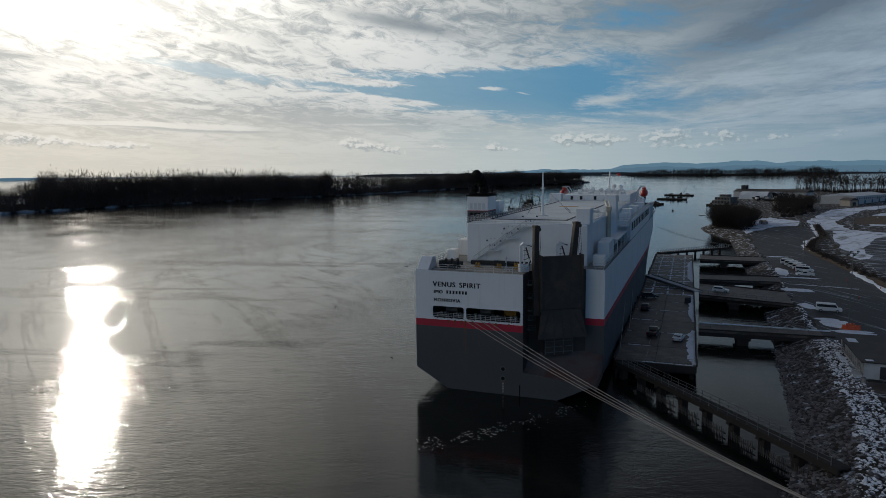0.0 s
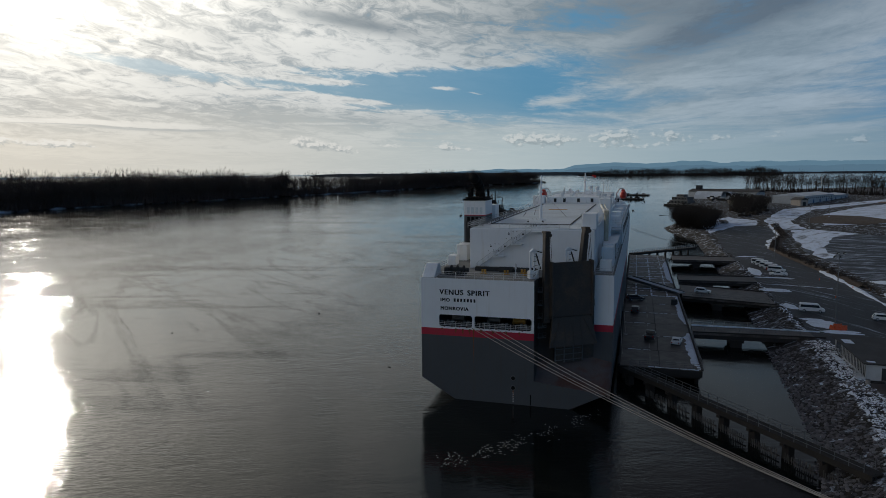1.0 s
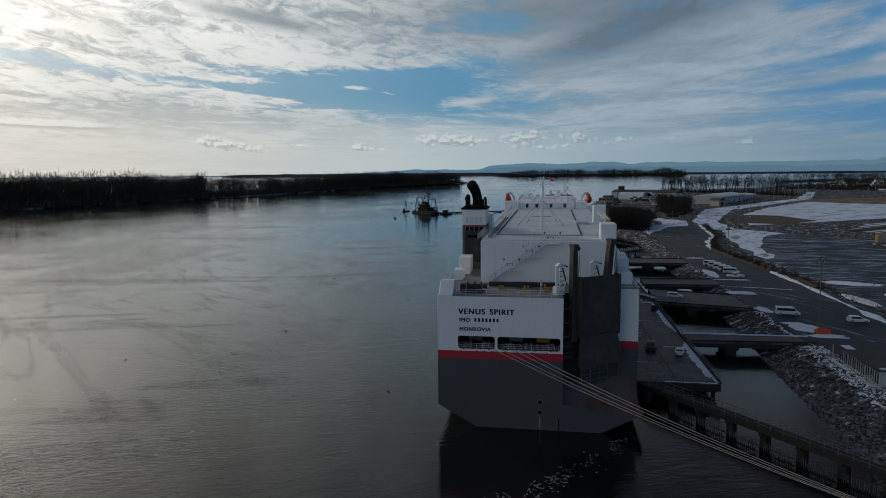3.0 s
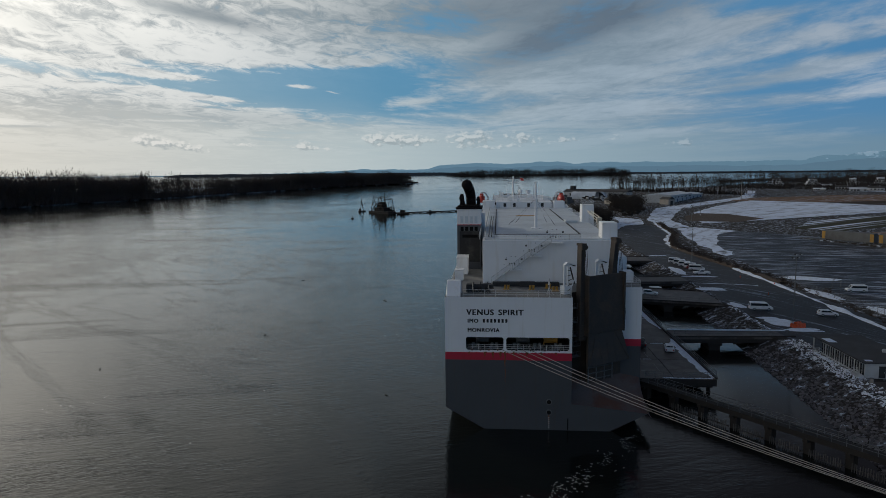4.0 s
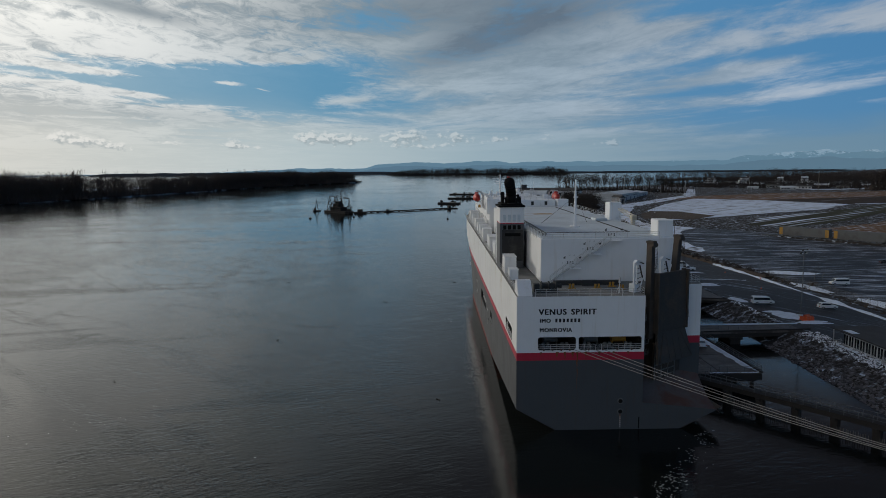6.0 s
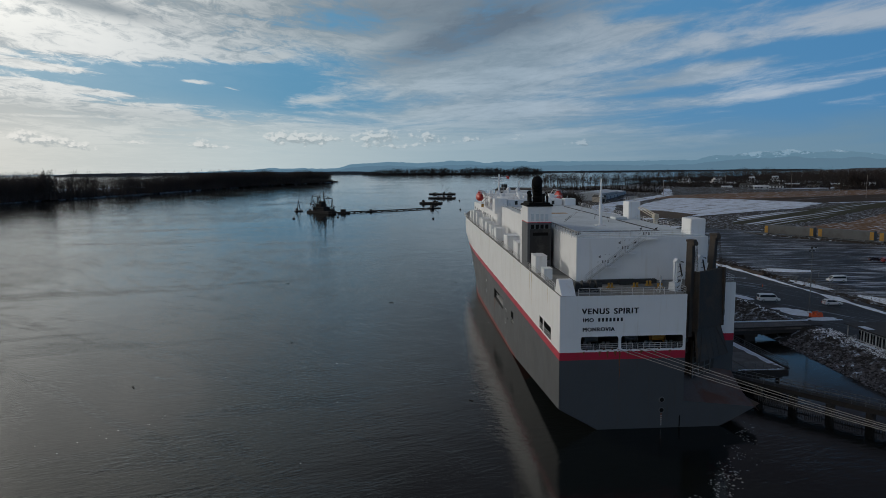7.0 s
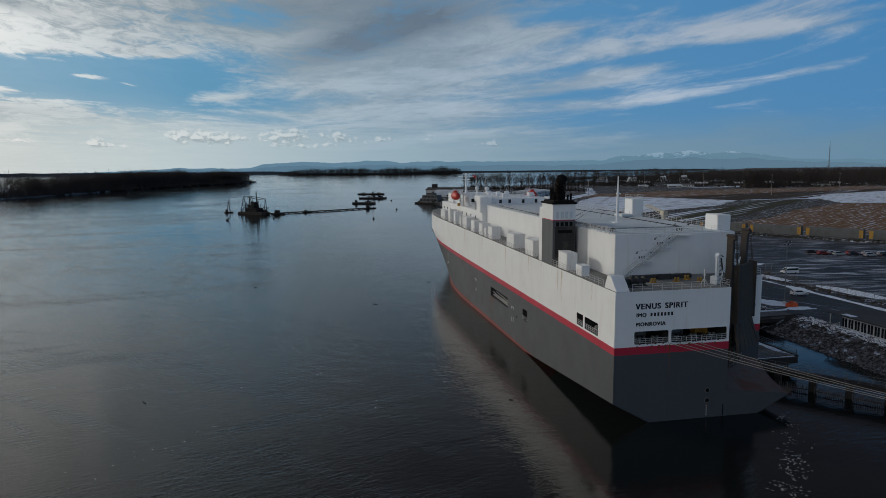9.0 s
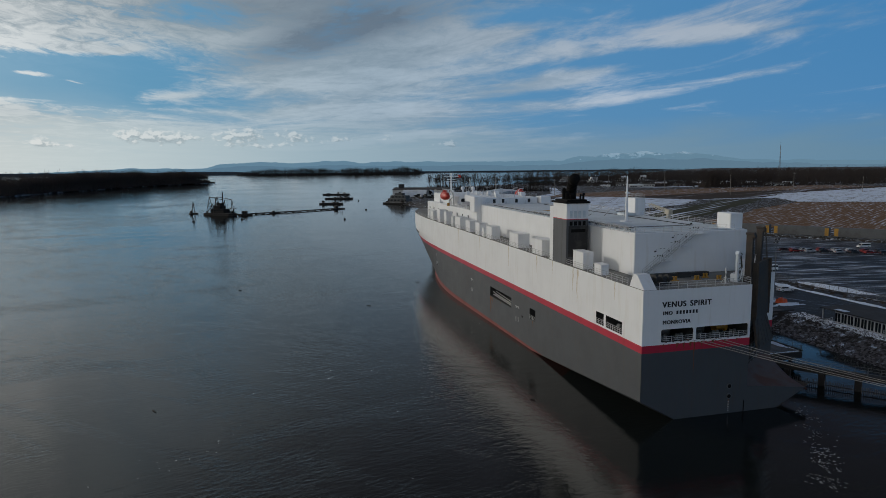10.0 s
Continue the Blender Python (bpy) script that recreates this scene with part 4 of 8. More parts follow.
def build_hull(ship):
    bm = bmesh.new()

    def grid(cols, holes_at):
        """Quads between columns of points; columns are lists of (point, v)."""
        vs = [[bm.verts.new(p) for p in col] for col in cols]
        for i in range(len(cols) - 1):
            for j in range(len(cols[0]) - 1):
                if holes_at(cols[i][j], cols[i + 1][j + 1]):
                    continue
                try:
                    f = bm.faces.new((vs[i][j], vs[i + 1][j], vs[i + 1][j + 1], vs[i][j + 1]))
                except ValueError:
                    continue
                mid = (cols[i][j][2] + cols[i + 1][j + 1][2] + cols[i][j + 1][2] + cols[i + 1][j][2]) / 4
                f.material_index = paint(mid, (cols[i][j][1] + cols[i + 1][j][1]) / 2)
                if cols[i + 1][j][1] < 10 and 3.5 < cols[i][j][0] and cols[i + 1][j][0] < 12.6:
                    f.material_index = 5

    def column(v, side, rows):
        zc = chine(v)
        hc = breadth(v, zc)
        col = [(side * max(0.0, hc - 5.9), v, zc - 3.4), (side * hc, v, zc)]
        col += [(side * breadth(v, max(w, zc)), v, max(w, zc)) for w in rows]
        return col

    def side_hole(a, b):
        m = ((a[1] + b[1]) / 2, (a[2] + b[2]) / 2)
        return a[0] < 0 and any(h[0] < m[0] < h[1] and h[2] < m[1] < h[3] for h in PORT_HOLES)

    def aft_hole(a, b):
        m = ((a[0] + b[0]) / 2, (a[2] + b[2]) / 2)
        return abs(a[1]) < 0.01 and any(h[0] < m[0] < h[1] and h[2] < m[1] < h[3] for h in AFT_HOLES)

    grid([column(v, -1, ROWS_W) for v in STATIONS], side_hole)
    grid([column(v, 1, ROWS_W) for v in STATIONS if v >= 8.9], lambda a, b: False)
    low = [r for r in ROWS_W if r < 3]
    grid([column(v, 1, low) for v in (0, 3, 6, 8.9)], lambda a, b: False)
    # transom, recess of the quarter ramp, and the panel beside it
    plan = [(-HALF, 0), (-12.5, 0), (-6.75, 0), (-6.35, 0), (3.2, 0), (3.6, 0), (3.6, 4.2), (12.5, 8.9), (HALF, 8.9)]
    grid([[(u, v, w) for w in ROWS_W if w >= 4.2] for u, v in plan], aft_hole)
    # transom below the recess
    bot = [(-HALF, 3.4), (-9.65, 0.0), (9.4, 0.0), (HALF - 0.6, 2.9)]
    pts = bot + [(3.6, 4.2), (-HALF, 4.2)]
    f = bm.faces.new([bm.verts.new((u, 0, w)) for u, w in pts])
    f.material_index = 1
    # deck
    ring = [(-breadth(v, TOP), v) for v in STATIONS] + [(breadth(v, TOP), v) for v in reversed(STATIONS) if v >= 8.9] + [(12.5, 8.9), (3.6, 4.2), (3.6, 0)]
    f = bm.faces.new([bm.verts.new((u, v, TOP)) for u, v in ring])
    f.material_index = 4
    bmesh.ops.remove_doubles(bm, verts=bm.verts, dist=0.002)
    bmesh.ops.triangulate(bm, faces=[f for f in bm.faces if len(f.verts) > 4])
    part("hull", bm, [WHITE, GREY, RED, BOOT, DECK, RAMP], ship, "white and dark grey hull with a red stripe")
    # rust-stained shelf under the ramp
    bm = bmesh.new()
    n, cols = 10, []
    for i in range(n + 1):
        f = i / n
        front = Vector((3.6 + (HALF - 0.55 - 3.6) * f, 0.0, 4.2 - 1.3 * f))
        back = Vector((3.6 + 8.9 * min(1, f * 1.25), 4.2 + 4.7 * min(1, f * 1.25), 6.4)) if f < 0.8 else Vector((12.5 + (f - 0.8) * 15.2, 8.9, 6.4 - 3.0 * (f - 0.8)))
        cols.append([bm.verts.new(front.lerp(back, g) - Vector((0, 0, 1.2 * math.sin(math.pi * g) * 0.6))) for g in [k / 6 for k in range(7)]])
    for i in range(n):
        for j in range(6):
            bm.faces.new((cols[i][j], cols[i + 1][j], cols[i + 1][j + 1], cols[i][j + 1]))
    e = cols[n]
    side = [bm.verts.new((breadth(v, 2.2) - 0.02, v, 2.2)) for v in (0, 3, 6, 8.9)]
    for j, (a, b) in enumerate(((0, 2), (2, 4), (4, 6))):
        bm.faces.new((e[a], e[a + 1], e[b], side[j + 1], side[j]))
    part("ramp_shelf", bm, RUST, ship, "rust-stained sloping stern shelf", True)


def build_openings(ship):
    """Rooms behind the hull openings, with mooring gear and rails."""
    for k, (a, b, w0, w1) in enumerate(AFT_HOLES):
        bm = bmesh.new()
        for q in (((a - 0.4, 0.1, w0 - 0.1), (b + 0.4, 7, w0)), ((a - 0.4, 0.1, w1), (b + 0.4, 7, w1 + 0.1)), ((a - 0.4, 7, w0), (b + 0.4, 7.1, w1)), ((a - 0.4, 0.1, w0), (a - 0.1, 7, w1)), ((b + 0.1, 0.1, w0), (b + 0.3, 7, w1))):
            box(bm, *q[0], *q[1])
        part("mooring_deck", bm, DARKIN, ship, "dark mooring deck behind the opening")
        bm = bmesh.new()
        railing(bm, [(a, -0.02, w0), (b, -0.02, w0)], 0.9, 0.9, 0.035)
        part("guard_rail", bm, RAIL, ship)
        n = 3 if k else 2
        for i in range(n):
            u = a + (b - a) * (i + 0.5) / n
            bm = bmesh.new()
            for s in (-0.35, 0.35):
                rod(bm, (u + s, 1.6, w0), (u + s, 1.6, w0 + 0.8), 0.22, 0.26, 10)
            box(bm, u - 0.8, 1.25, w0, u + 0.8, 1.95, w0 + 0.15)
            part("bollard", bm, METALGREY, ship)
        for s in range(2 if k else 1):
            u = a + (b - a) * (s + 0.6) / (2.2 if k else 1.4)
            bm = bmesh.new()
            rod(bm, (u - 0.9, 3.6, w0 + 0.8), (u + 0.9, 3.6, w0 + 0.8), 0.55, None, 12)
            for q in (-1.0, 1.0):
                rod(bm, (u + q - 0.06, 3.6, w0 + 0.8), (u + q + 0.06, 3.6, w0 + 0.8), 0.8, None, 12)
            part("mooring_winch", bm, YELLOW if s else METALGREY, ship)
        for i in range(4):
            u = a + (b - a) * (i + 0.7) / 4.4
            bm = bmesh.new()
            rod(bm, (u, -0.10, w0 + 0.08), (u, 0.5, w0 + 0.08), 0.16, None, 8)
            part("fairlead", bm, RUST, ship, "rusty fairlead roller")
        # rounded rim
        bm = bmesh.new()
        for cu, su in ((a, 1), (b, -1)):
            for cw, sw in ((w0, 1), (w1, -1)):
                arc = [(cu + su * 0.4 * (1 - math.cos(t * 0.3927)), cw + sw * 0.4 * (1 - math.sin(t * 0.3927))) for t in range(5)]
                prism(bm, [(cu, cw)] + arc, -0.02, 0.1, "y")
        for q in (((a - 0.12, -0.06, w0 - 0.12), (b + 0.12, 0.12, w0)), ((a - 0.12, -0.06, w1), (b + 0.12, 0.12, w1 + 0.12)), ((a - 0.12, -0.06, w0), (a, 0.12, w1)), ((b, -0.06, w0), (b + 0.12, 0.12, w1))):
            box(bm, *q[0], *q[1])
        part("opening_rim", bm, WHITE, ship)
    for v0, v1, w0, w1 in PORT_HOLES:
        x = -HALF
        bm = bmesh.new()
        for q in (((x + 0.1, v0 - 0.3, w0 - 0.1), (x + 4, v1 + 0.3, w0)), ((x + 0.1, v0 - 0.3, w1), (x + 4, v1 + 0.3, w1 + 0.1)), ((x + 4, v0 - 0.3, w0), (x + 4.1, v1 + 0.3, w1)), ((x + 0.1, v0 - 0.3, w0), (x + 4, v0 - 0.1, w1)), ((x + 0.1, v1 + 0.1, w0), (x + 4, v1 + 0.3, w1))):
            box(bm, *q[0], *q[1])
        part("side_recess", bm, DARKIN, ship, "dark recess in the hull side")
        bm = bmesh.new()
        if v1 - v0 > 10:
            # accommodation ladder stowed in the recess
            for z in (0.5, 1.2):
                rod(bm, (x + 0.5, v0 + 0.8, w0 + z * 0.5), (x + 0.5, v1 - 1.0, w0 + z), 0.09, None, 4)
                rod(bm, (x + 1.3, v0 + 0.8, w0 + z * 0.5), (x + 1.3, v1 - 1.0, w0 + z), 0.09, None, 4)
            for i in range(26):
                f = i / 25
                v = v0 + 0.8 + (v1 - v0 - 1.8) * f
                box(bm, x + 0.5, v, w0 + 0.25 + 0.25 * f, x + 1.3, v + 0.12, w0 + 0.33 + 0.25 * f)
            part("accommodation_ladder", bm, RAIL, ship, "pale stowed boarding ladder")
        else:
            railing(bm, [(x + 0.05, v0, w0), (x + 0.05, v1, w0)], 0.9, 0.8, 0.035)
            part("guard_rail", bm, RAIL, ship)
            if v1 < 20:
                bm = bmesh.new()
                m = (v0 + v1) / 2
                rod(bm, (x + 1.2, m - 0.5, w0 + 0.6), (x + 1.2, m + 0.5, w0 + 0.6), 0.45, None, 10)
                part("mooring_winch", bm, METALGREY, ship)


def house(name, u0, v0, w0, u1, v1, w1, ship, mat=None, bevel=0.12, label=""):
    bm = bmesh.new()
    box(bm, u0, v0, w0, u1, v1, w1, bevel)
    return part(name, bm, mat or WHITE, ship, label)


def build_upperworks(ship):
    # garage block above the weather deck, with its flat roof
    SU0, SU1, SV0, SV1, ST = -10.2, 12.2, 12.0, 96.0, 28.1
    house("garage_block", SU0, SV0, TOP, SU1, SV1, ST, ship, None, 0.1, "long white windowless upper car deck")
    bm = bmesh.new()
    box(bm, SU0 + 0.35, SV0 + 0.5, ST, SU1 - 0.35, SV1, ST + 0.12)
    part("roof_deck", bm, ROOF, ship, "pale grey flat roof deck")
    bm = bmesh.new()
    box(bm, SU0 + 2.0, 20.4, ST + 0.12, SU1 - 5.2, 20.65, ST + 0.24)
    box(bm, SU1 - 5.3, 20.4, ST + 0.12, SU1 - 5.05, 90, ST + 0.24)
    box(bm, SU0 + 2.0, 20.4, ST + 0.12, SU0 + 2.2, 90, ST + 0.24)
    part("roof_gutter", bm, DARKIN, ship)
    bm = bmesh.new()
    sheet(bm, [(-3.2, 64), (1.6, 64), (1.6, 67.5), (-3.2, 67.5)], ST + 0.135)
    part("deck_marking", bm, YELLOW, ship, "faded yellow deck marking")
    for u, v, a, b in ((-6.5, 61, 2.6, 1.6), (-5.2, 66, 2.6, 1.6), (3.6, 66, 3.0, 1.4), (-8.0, 52, 4.0, 1.0)):
        bm = bmesh.new()
        sheet(bm, [(u, v), (u + a, v), (u + a, v + b), (u, v + b)], ST + 0.135)
        part("deck_marking", bm, RAIL, ship, "worn white deck marking")
    # roof rails
    for pts in ([(SU0 + 0.2, SV0 + 0.2, ST), (SU0 + 0.2, SV1 - 2, ST)], [(SU1 - 0.2, SV0 + 6.0, ST), (SU1 - 0.2, SV1 - 2, ST)], [(SU0 + 0.2, SV0 + 0.2, ST), (SU1 - 2.6, SV0 + 0.2, ST)]):
        bm = bmesh.new()
        railing(bm, pts, 1.05, 1.8, 0.03)
        part("roof_rail", bm, RAIL, ship)
    bm = bmesh.new()
    for k in range(2):
        tube(bm, [(SU0 + 1.0 + 0.45 * k, SV0 + 3, ST + 0.5), (SU0 + 1.0 + 0.45 * k, 60, ST + 0.5)], 0.09, 5)
        for i in range(12):
            v = SV0 + 4 + i * 3.8
            box(bm, SU0 + 0.9 + 0.45 * k, v, ST + 0.1, SU0 + 1.1 + 0.45 * k, v + 0.15, ST + 0.5)
    part("roof_pipe", bm, METALGREY, ship)
    # mast on the garage roof with stays
    mu, mv = -0.2, 32.0
    bm = bmesh.new()
    rod(bm, (mu, mv, ST), (mu, mv, ST + 6.2), 0.30, 0.22, 10)
    rod(bm, (mu, mv, ST + 6.2), (mu, mv, 37.4), 0.22, 0.10, 8)
    box(bm, mu - 0.9, mv - 0.9, ST + 0.12, mu + 0.9, mv + 0.9, ST + 0.3, 0.04)
    box(bm, mu - 0.4, mv - 0.6, ST + 5.8, mu + 0.4, mv + 0.1, ST + 6.0)
    part("light_mast", bm, WHITE, ship, "white tapered light mast")
    for du, dv in ((-5.2, 8.5), (-3.6, 14), (4.4, 8.5), (3.2, 15)):
        bm = bmesh.new()
        rod(bm, (mu, mv, ST + 6.1), (mu + du, mv + dv, ST + 0.1), 0.015, None, 4)
        rod(bm, (mu + du * 0.8, mv + dv * 0.8, ST + 1.3), (mu + du, mv + dv, ST + 0.1), 0.045, None, 5)
        part("mast_stay", bm, DARKIN, ship)
    # stair zig-zag on the aft wall
    for u, w, du in ((-8.7, 20.9, 3.2), (-5.2, 23.2, 3.0), (-2.0, 25.5, 3.3)):
        bm = bmesh.new()
        for dv in (-0.25, -0.95):
            rod(bm, (u, SV0 + dv, w), (u + du, SV0 + dv, w + 2.4), 0.05, None, 4)
            rod(bm, (u, SV0 + dv, w + 1.0), (u + du, SV0 + dv, w + 3.4), 0.035, None, 4)
            for f in (0.0, 0.33, 0.66, 1.0):
                rod(bm, (u + du * f, SV0 + dv, w + 2.4 * f), (u + du * f, SV0 + dv, w + 2.4 * f + 1.0), 0.03, None, 4)
        for i in range(10):
            f = (i + 0.5) / 10
            box(bm, u + du * f - 0.13, SV0 - 0.95, w + 2.4 * f - 0.02, u + du * f + 0.13, SV0 - 0.25, w + 2.4 * f + 0.02)
        part("outside_stair", bm, RAIL, ship, "pale steel outside stair")
        bm = bmesh.new()
        box(bm, u + du - 0.1, SV0 - 1.3, w + 2.22, u + du + 1.9, SV0, w + 2.36)
        railing(bm, [(u + du, SV0 - 1.25, w + 2.36), (u + du + 1.85, SV0 - 1.25, w + 2.36)], 1.0, 0.9, 0.03, 2)
        part("stair_landing", bm, WHITE, ship)
        # lights and signs by the landing, their cast shadows put into the dark colour
        for i in range(3):
            bm = bmesh.new()
            box(bm, u + du - 0.3 + 0.45 * i, SV0 - 0.05, w + 3.0 + 0.15 * (i % 2), u + du - 0.12 + 0.45 * i, SV0, w + 3.4)
            part("fitting_with_shadow", bm, DARKIN, ship)
        for q, r in ((-1.1, 3.2), (-0.7, 4.3), (0.1, 4.5), (0.8, 4.5), (1.5, 3.3), (1.9, 4.2)):
            bm = bmesh.new()
            rod(bm, (u + du + q, SV0 - 0.4, w + r), (u + du + q, SV0, w + r - 0.1), 0.03, None, 5)
            box(bm, u + du + q - 0.08, SV0 - 0.46, w + r - 0.02, u + du + q + 0.08, SV0 - 0.38, w + r + 0.05)
            part("wall_hook", bm, METALGREY, ship)
        for q in (-0.9, 1.7):
            bm = bmesh.new()
            box(bm, u + du + q, SV0 - 0.18, w + 3.9, u + du + q + 0.3, SV0, w + 4.1)
            part("wall_lamp", bm, DARKIN, ship)
    # starboard: roof boxes, vents and crane
    house("vent_housing", 9.8, 13.6, ST, 12.4, 17.4, 30.9, ship)
    house("vent_housing", 10.6, 46.8, TOP, 13.2, 50.6, 32.0, ship)
    house("roof_hatch", 6.8, 44, ST + 0.12, 9.4, 48, ST + 0.7, ship, ROOF)
    bm = bmesh.new()
    railing(bm, [(10.7, 46.9, 32.0), (13.1, 46.9, 32.0), (13.1, 50.5, 32.0), (10.7, 50.5, 32.0), (10.7, 46.9, 32.0)], 0.9, 1.2, 0.03, 2)
    part("roof_rail", bm, RAIL, ship)
    bm = bmesh.new()
    rod(bm, (12.8, 37, TOP), (12.8, 37, 29.2), 0.5, 0.45, 10)
    box(bm, 12.3, 36.2, 29.0, 13.3, 37.8, 30.0, 0.1)
    for s in (-0.35, 0.35):
        rod(bm, (12.8 + s, 37, 29.8), (11.6 + s, 42.5, 31.0), 0.10, None, 5)
        rod(bm, (12.8 + s, 37, 29.2), (11.6 + s, 42.5, 30.7), 0.07, None, 5)
    for i in range(6):
        f = i / 5
        rod(bm, (12.45 - 1.2 * f, 37 + 5.5 * f, 29.8 + 1.2 * f), (13.15 - 1.2 * f, 37 + 5.5 * f, 29.2 + 1.5 * f), 0.05, None, 4)
    rod(bm, (11.6, 42.5, 31.0), (11.6, 42.5, 28.9), 0.03, None, 4)
    part("stores_crane", bm, material("cream_crane_paint", (0.50, 0.46, 0.36), rough=0.5), ship, "cream-painted stores crane")
    # side walkways: ventilator housings along the port rail
    for v0, v1, u0, u1, h in ((14.4, 16.9, -15.1, -13.6, 1.8), (21.0, 25.2, -15.2, -13.1, 3.1), (40.0, 45.6, -15.2, -12.2, 3.3), (54.0, 60.0, -15.2, -12.4, 3.2), (73.5, 77.8, -15.2, -12.9, 3.2), (80, 82, -15.2, -14.0, 2.2), (84, 88, -15.2, -12.9, 3.2), (93.5, 98, -15.2, -12.9, 3.1), (104, 110, -15.2, -12.6, 3.4), (112.5, 114.5, -15.2, -13.6, 3.0), (121, 124, -15.2, -13.2, 4.0), (130, 134, -15.2, -12.8, 4.2), (140, 145, -15.2, -12.6, 3.2), (149, 152, -14.6, -13.0, 3.0)):
        v0, v1 = v0 - v0 * v0 * 0.0003, v1 - v1 * v1 * 0.0003
        house("vent_housing", u0, v0, TOP, u1, v1, TOP + h, ship, None, 0.08, "white steel ventilator housing")
        bm = bmesh.new()
        box(bm, u0 - 0.05, v0 - 0.05, TOP + h, u1 + 0.05, v1 + 0.05, TOP + h + 0.06)
        part("housing_lid", bm, WHITE, ship)
    for v0, v1, h in ((13, 15.5, 1.9), (19, 22.5, 3.6), (22.7, 26.5, 3.8), (104, 108, 3.4), (120, 126, 3.2)):
        house("vent_housing", 13.0, v0, TOP, 15.1, v1, TOP + h, ship, None, 0.08, "white steel ventilator housing")
    # deck house along the starboard side; dark plates paint the openings' shade
    house("side_house", 12.25, 56.0, TOP, 15.62, 124.0, 25.6, ship, None, 0.08, "white deck house along the starboard side")
    for i in range(12):
        v = 58.5 + i * 5.4
        bm = bmesh.new()
        box(bm, 15.60, v, 22.9, 15.64, v + 3.4, 24.9)
        part("opening_shade", bm, DARKIN, ship)
    bm = bmesh.new()
    box(bm, 12.9, 55.96, 21.0, 14.2, 55.99, 23.1)
    part("side_door", bm, ROOF, ship)
    for u, v, a, b, h in ((12.6, 58, 2.0, 3.0, 1.6), (12.5, 65, 2.4, 4.0, 2.2), (12.7, 74, 1.8, 2.0, 1.2), (12.5, 82, 2.4, 3.5, 2.0), (12.8, 94, 1.6, 2.4, 1.4), (12.4, 104, 2.6, 4, 1.8), (12.6, 114, 2.0, 3, 2.4)):
        house("vent_housing", u, v, 25.6, u + a, v + b, 25.6 + h, ship, None, 0.06)
    bm = bmesh.new()
    railing(bm, [(15.5, 56.2, 25.6), (15.5, 124, 25.6)], 1.05, 1.8, 0.03)
    railing(bm, [(12.4, 56.1, 25.6), (15.5, 56.1, 25.6)], 1.05, 1.5, 0.03)
    part("roof_rail", bm, RAIL, ship)
    bm = bmesh.new()
    box(bm, 12.3, 33.5, 23.4, 15.2, 56.0, 23.55)
    for v in (34, 41, 48, 55):
        rod(bm, (15.0, v, TOP), (15.0, v, 23.4), 0.1, None, 6)
    part("walkway_canopy", bm, WHITE, ship)
    # weather deck rails
    for pts in ([(-15.4, 5.0, TOP), (-15.4, 158, TOP)], [(15.4, 9.1, TOP), (15.4, 158, TOP)], [(-12.9, 0.15, TOP), (3.4, 0.15, TOP), (3.45, 4.0, TOP)], [(12.6, 9.1, TOP), (15.4, 9.1, TOP)]):
        bm = bmesh.new()
        railing(bm, pts, 1.1, 1.7, 0.035)
        part("guard_rail", bm, RAIL, ship)
    # wedge-shaped bulwark at the port quarter
    bm = bmesh.new()
    prism(bm, [(0.1, TOP), (4.4, TOP), (3.4, TOP + 2.1), (2.3, TOP + 2.1)], -15.5, -13.3, "x", 0, 0.06)
    part("corner_bulwark", bm, WHITE, ship, "white wedge-shaped corner housing")
    # aft mooring deck: winch, bollards, fittings
    bm = bmesh.new()
    rod(bm, (-11.4, 3.9, TOP + 0.9), (-9.3, 3.9, TOP + 0.9), 0.42, None, 14)
    for u in (-11.4, -10.3, -9.2):
        rod(bm, (u - 0.07, 3.9, TOP + 0.9), (u + 0.07, 3.9, TOP + 0.9), 0.78, None, 16)
    rod(bm, (-9.0, 3.9, TOP + 0.9), (-8.3, 3.9, TOP + 0.9), 0.3, 0.36, 10)
    box(bm, -12.6, 3.4, TOP, -11.7, 4.6, TOP + 1.3, 0.1)
    box(bm, -12.2, 3.0, TOP, -8.9, 4.8, TOP + 0.3)
    prism(bm, [(3.2, TOP + 0.3), (4.6, TOP + 0.3), (4.2, TOP + 1.2), (3.6, TOP + 1.2)], -10.2, -9.6, "x")
    part("rope_winch", bm, DARKIN, ship, "dark grey mooring winch")
    bm = bmesh.new()
    box(bm, -8.5, 9.0, TOP, 2.4, 9.9, TOP + 0.7, 0.05)
    box(bm, -4.0, 8.4, TOP, -1.5, 9.0, TOP + 0.9, 0.05)
    part("rope_locker", bm, DARKIN, ship, "dark low lockers")
    for u, v in ((-6.2, 6.2), (-2.2, 6.0), (0.5, 7.5), (1.4, 5.2)):
        bm = bmesh.new()
        for s in (-0.25, 0.25):
            rod(bm, (u + s, v, TOP), (u + s, v, TOP + 0.75), 0.16, 0.2, 8)
        box(bm, u - 0.6, v - 0.25, TOP, u + 0.6, v + 0.25, TOP + 0.12)
        part("bollard", bm, YELLOW, ship, "yellow mooring bollard")
    bm = bmesh.new()
    rod(bm, (0.2, 2.0, TOP), (0.2, 2.0, TOP + 2.6), 0.06, None, 6)
    rod(bm, (0.2, 2.0, TOP + 1.6), (0.2, 2.0, TOP + 2.4), 0.16, None, 8)
    for a in range(3):
        rod(bm, (0.2, 2.0, TOP + 1.2), (0.2 + math.cos(a * 2.09) * 0.7, 2 + math.sin(a * 2.09) * 0.7, TOP), 0.04, None, 4)
    part("stern_light", bm, RAIL, ship)


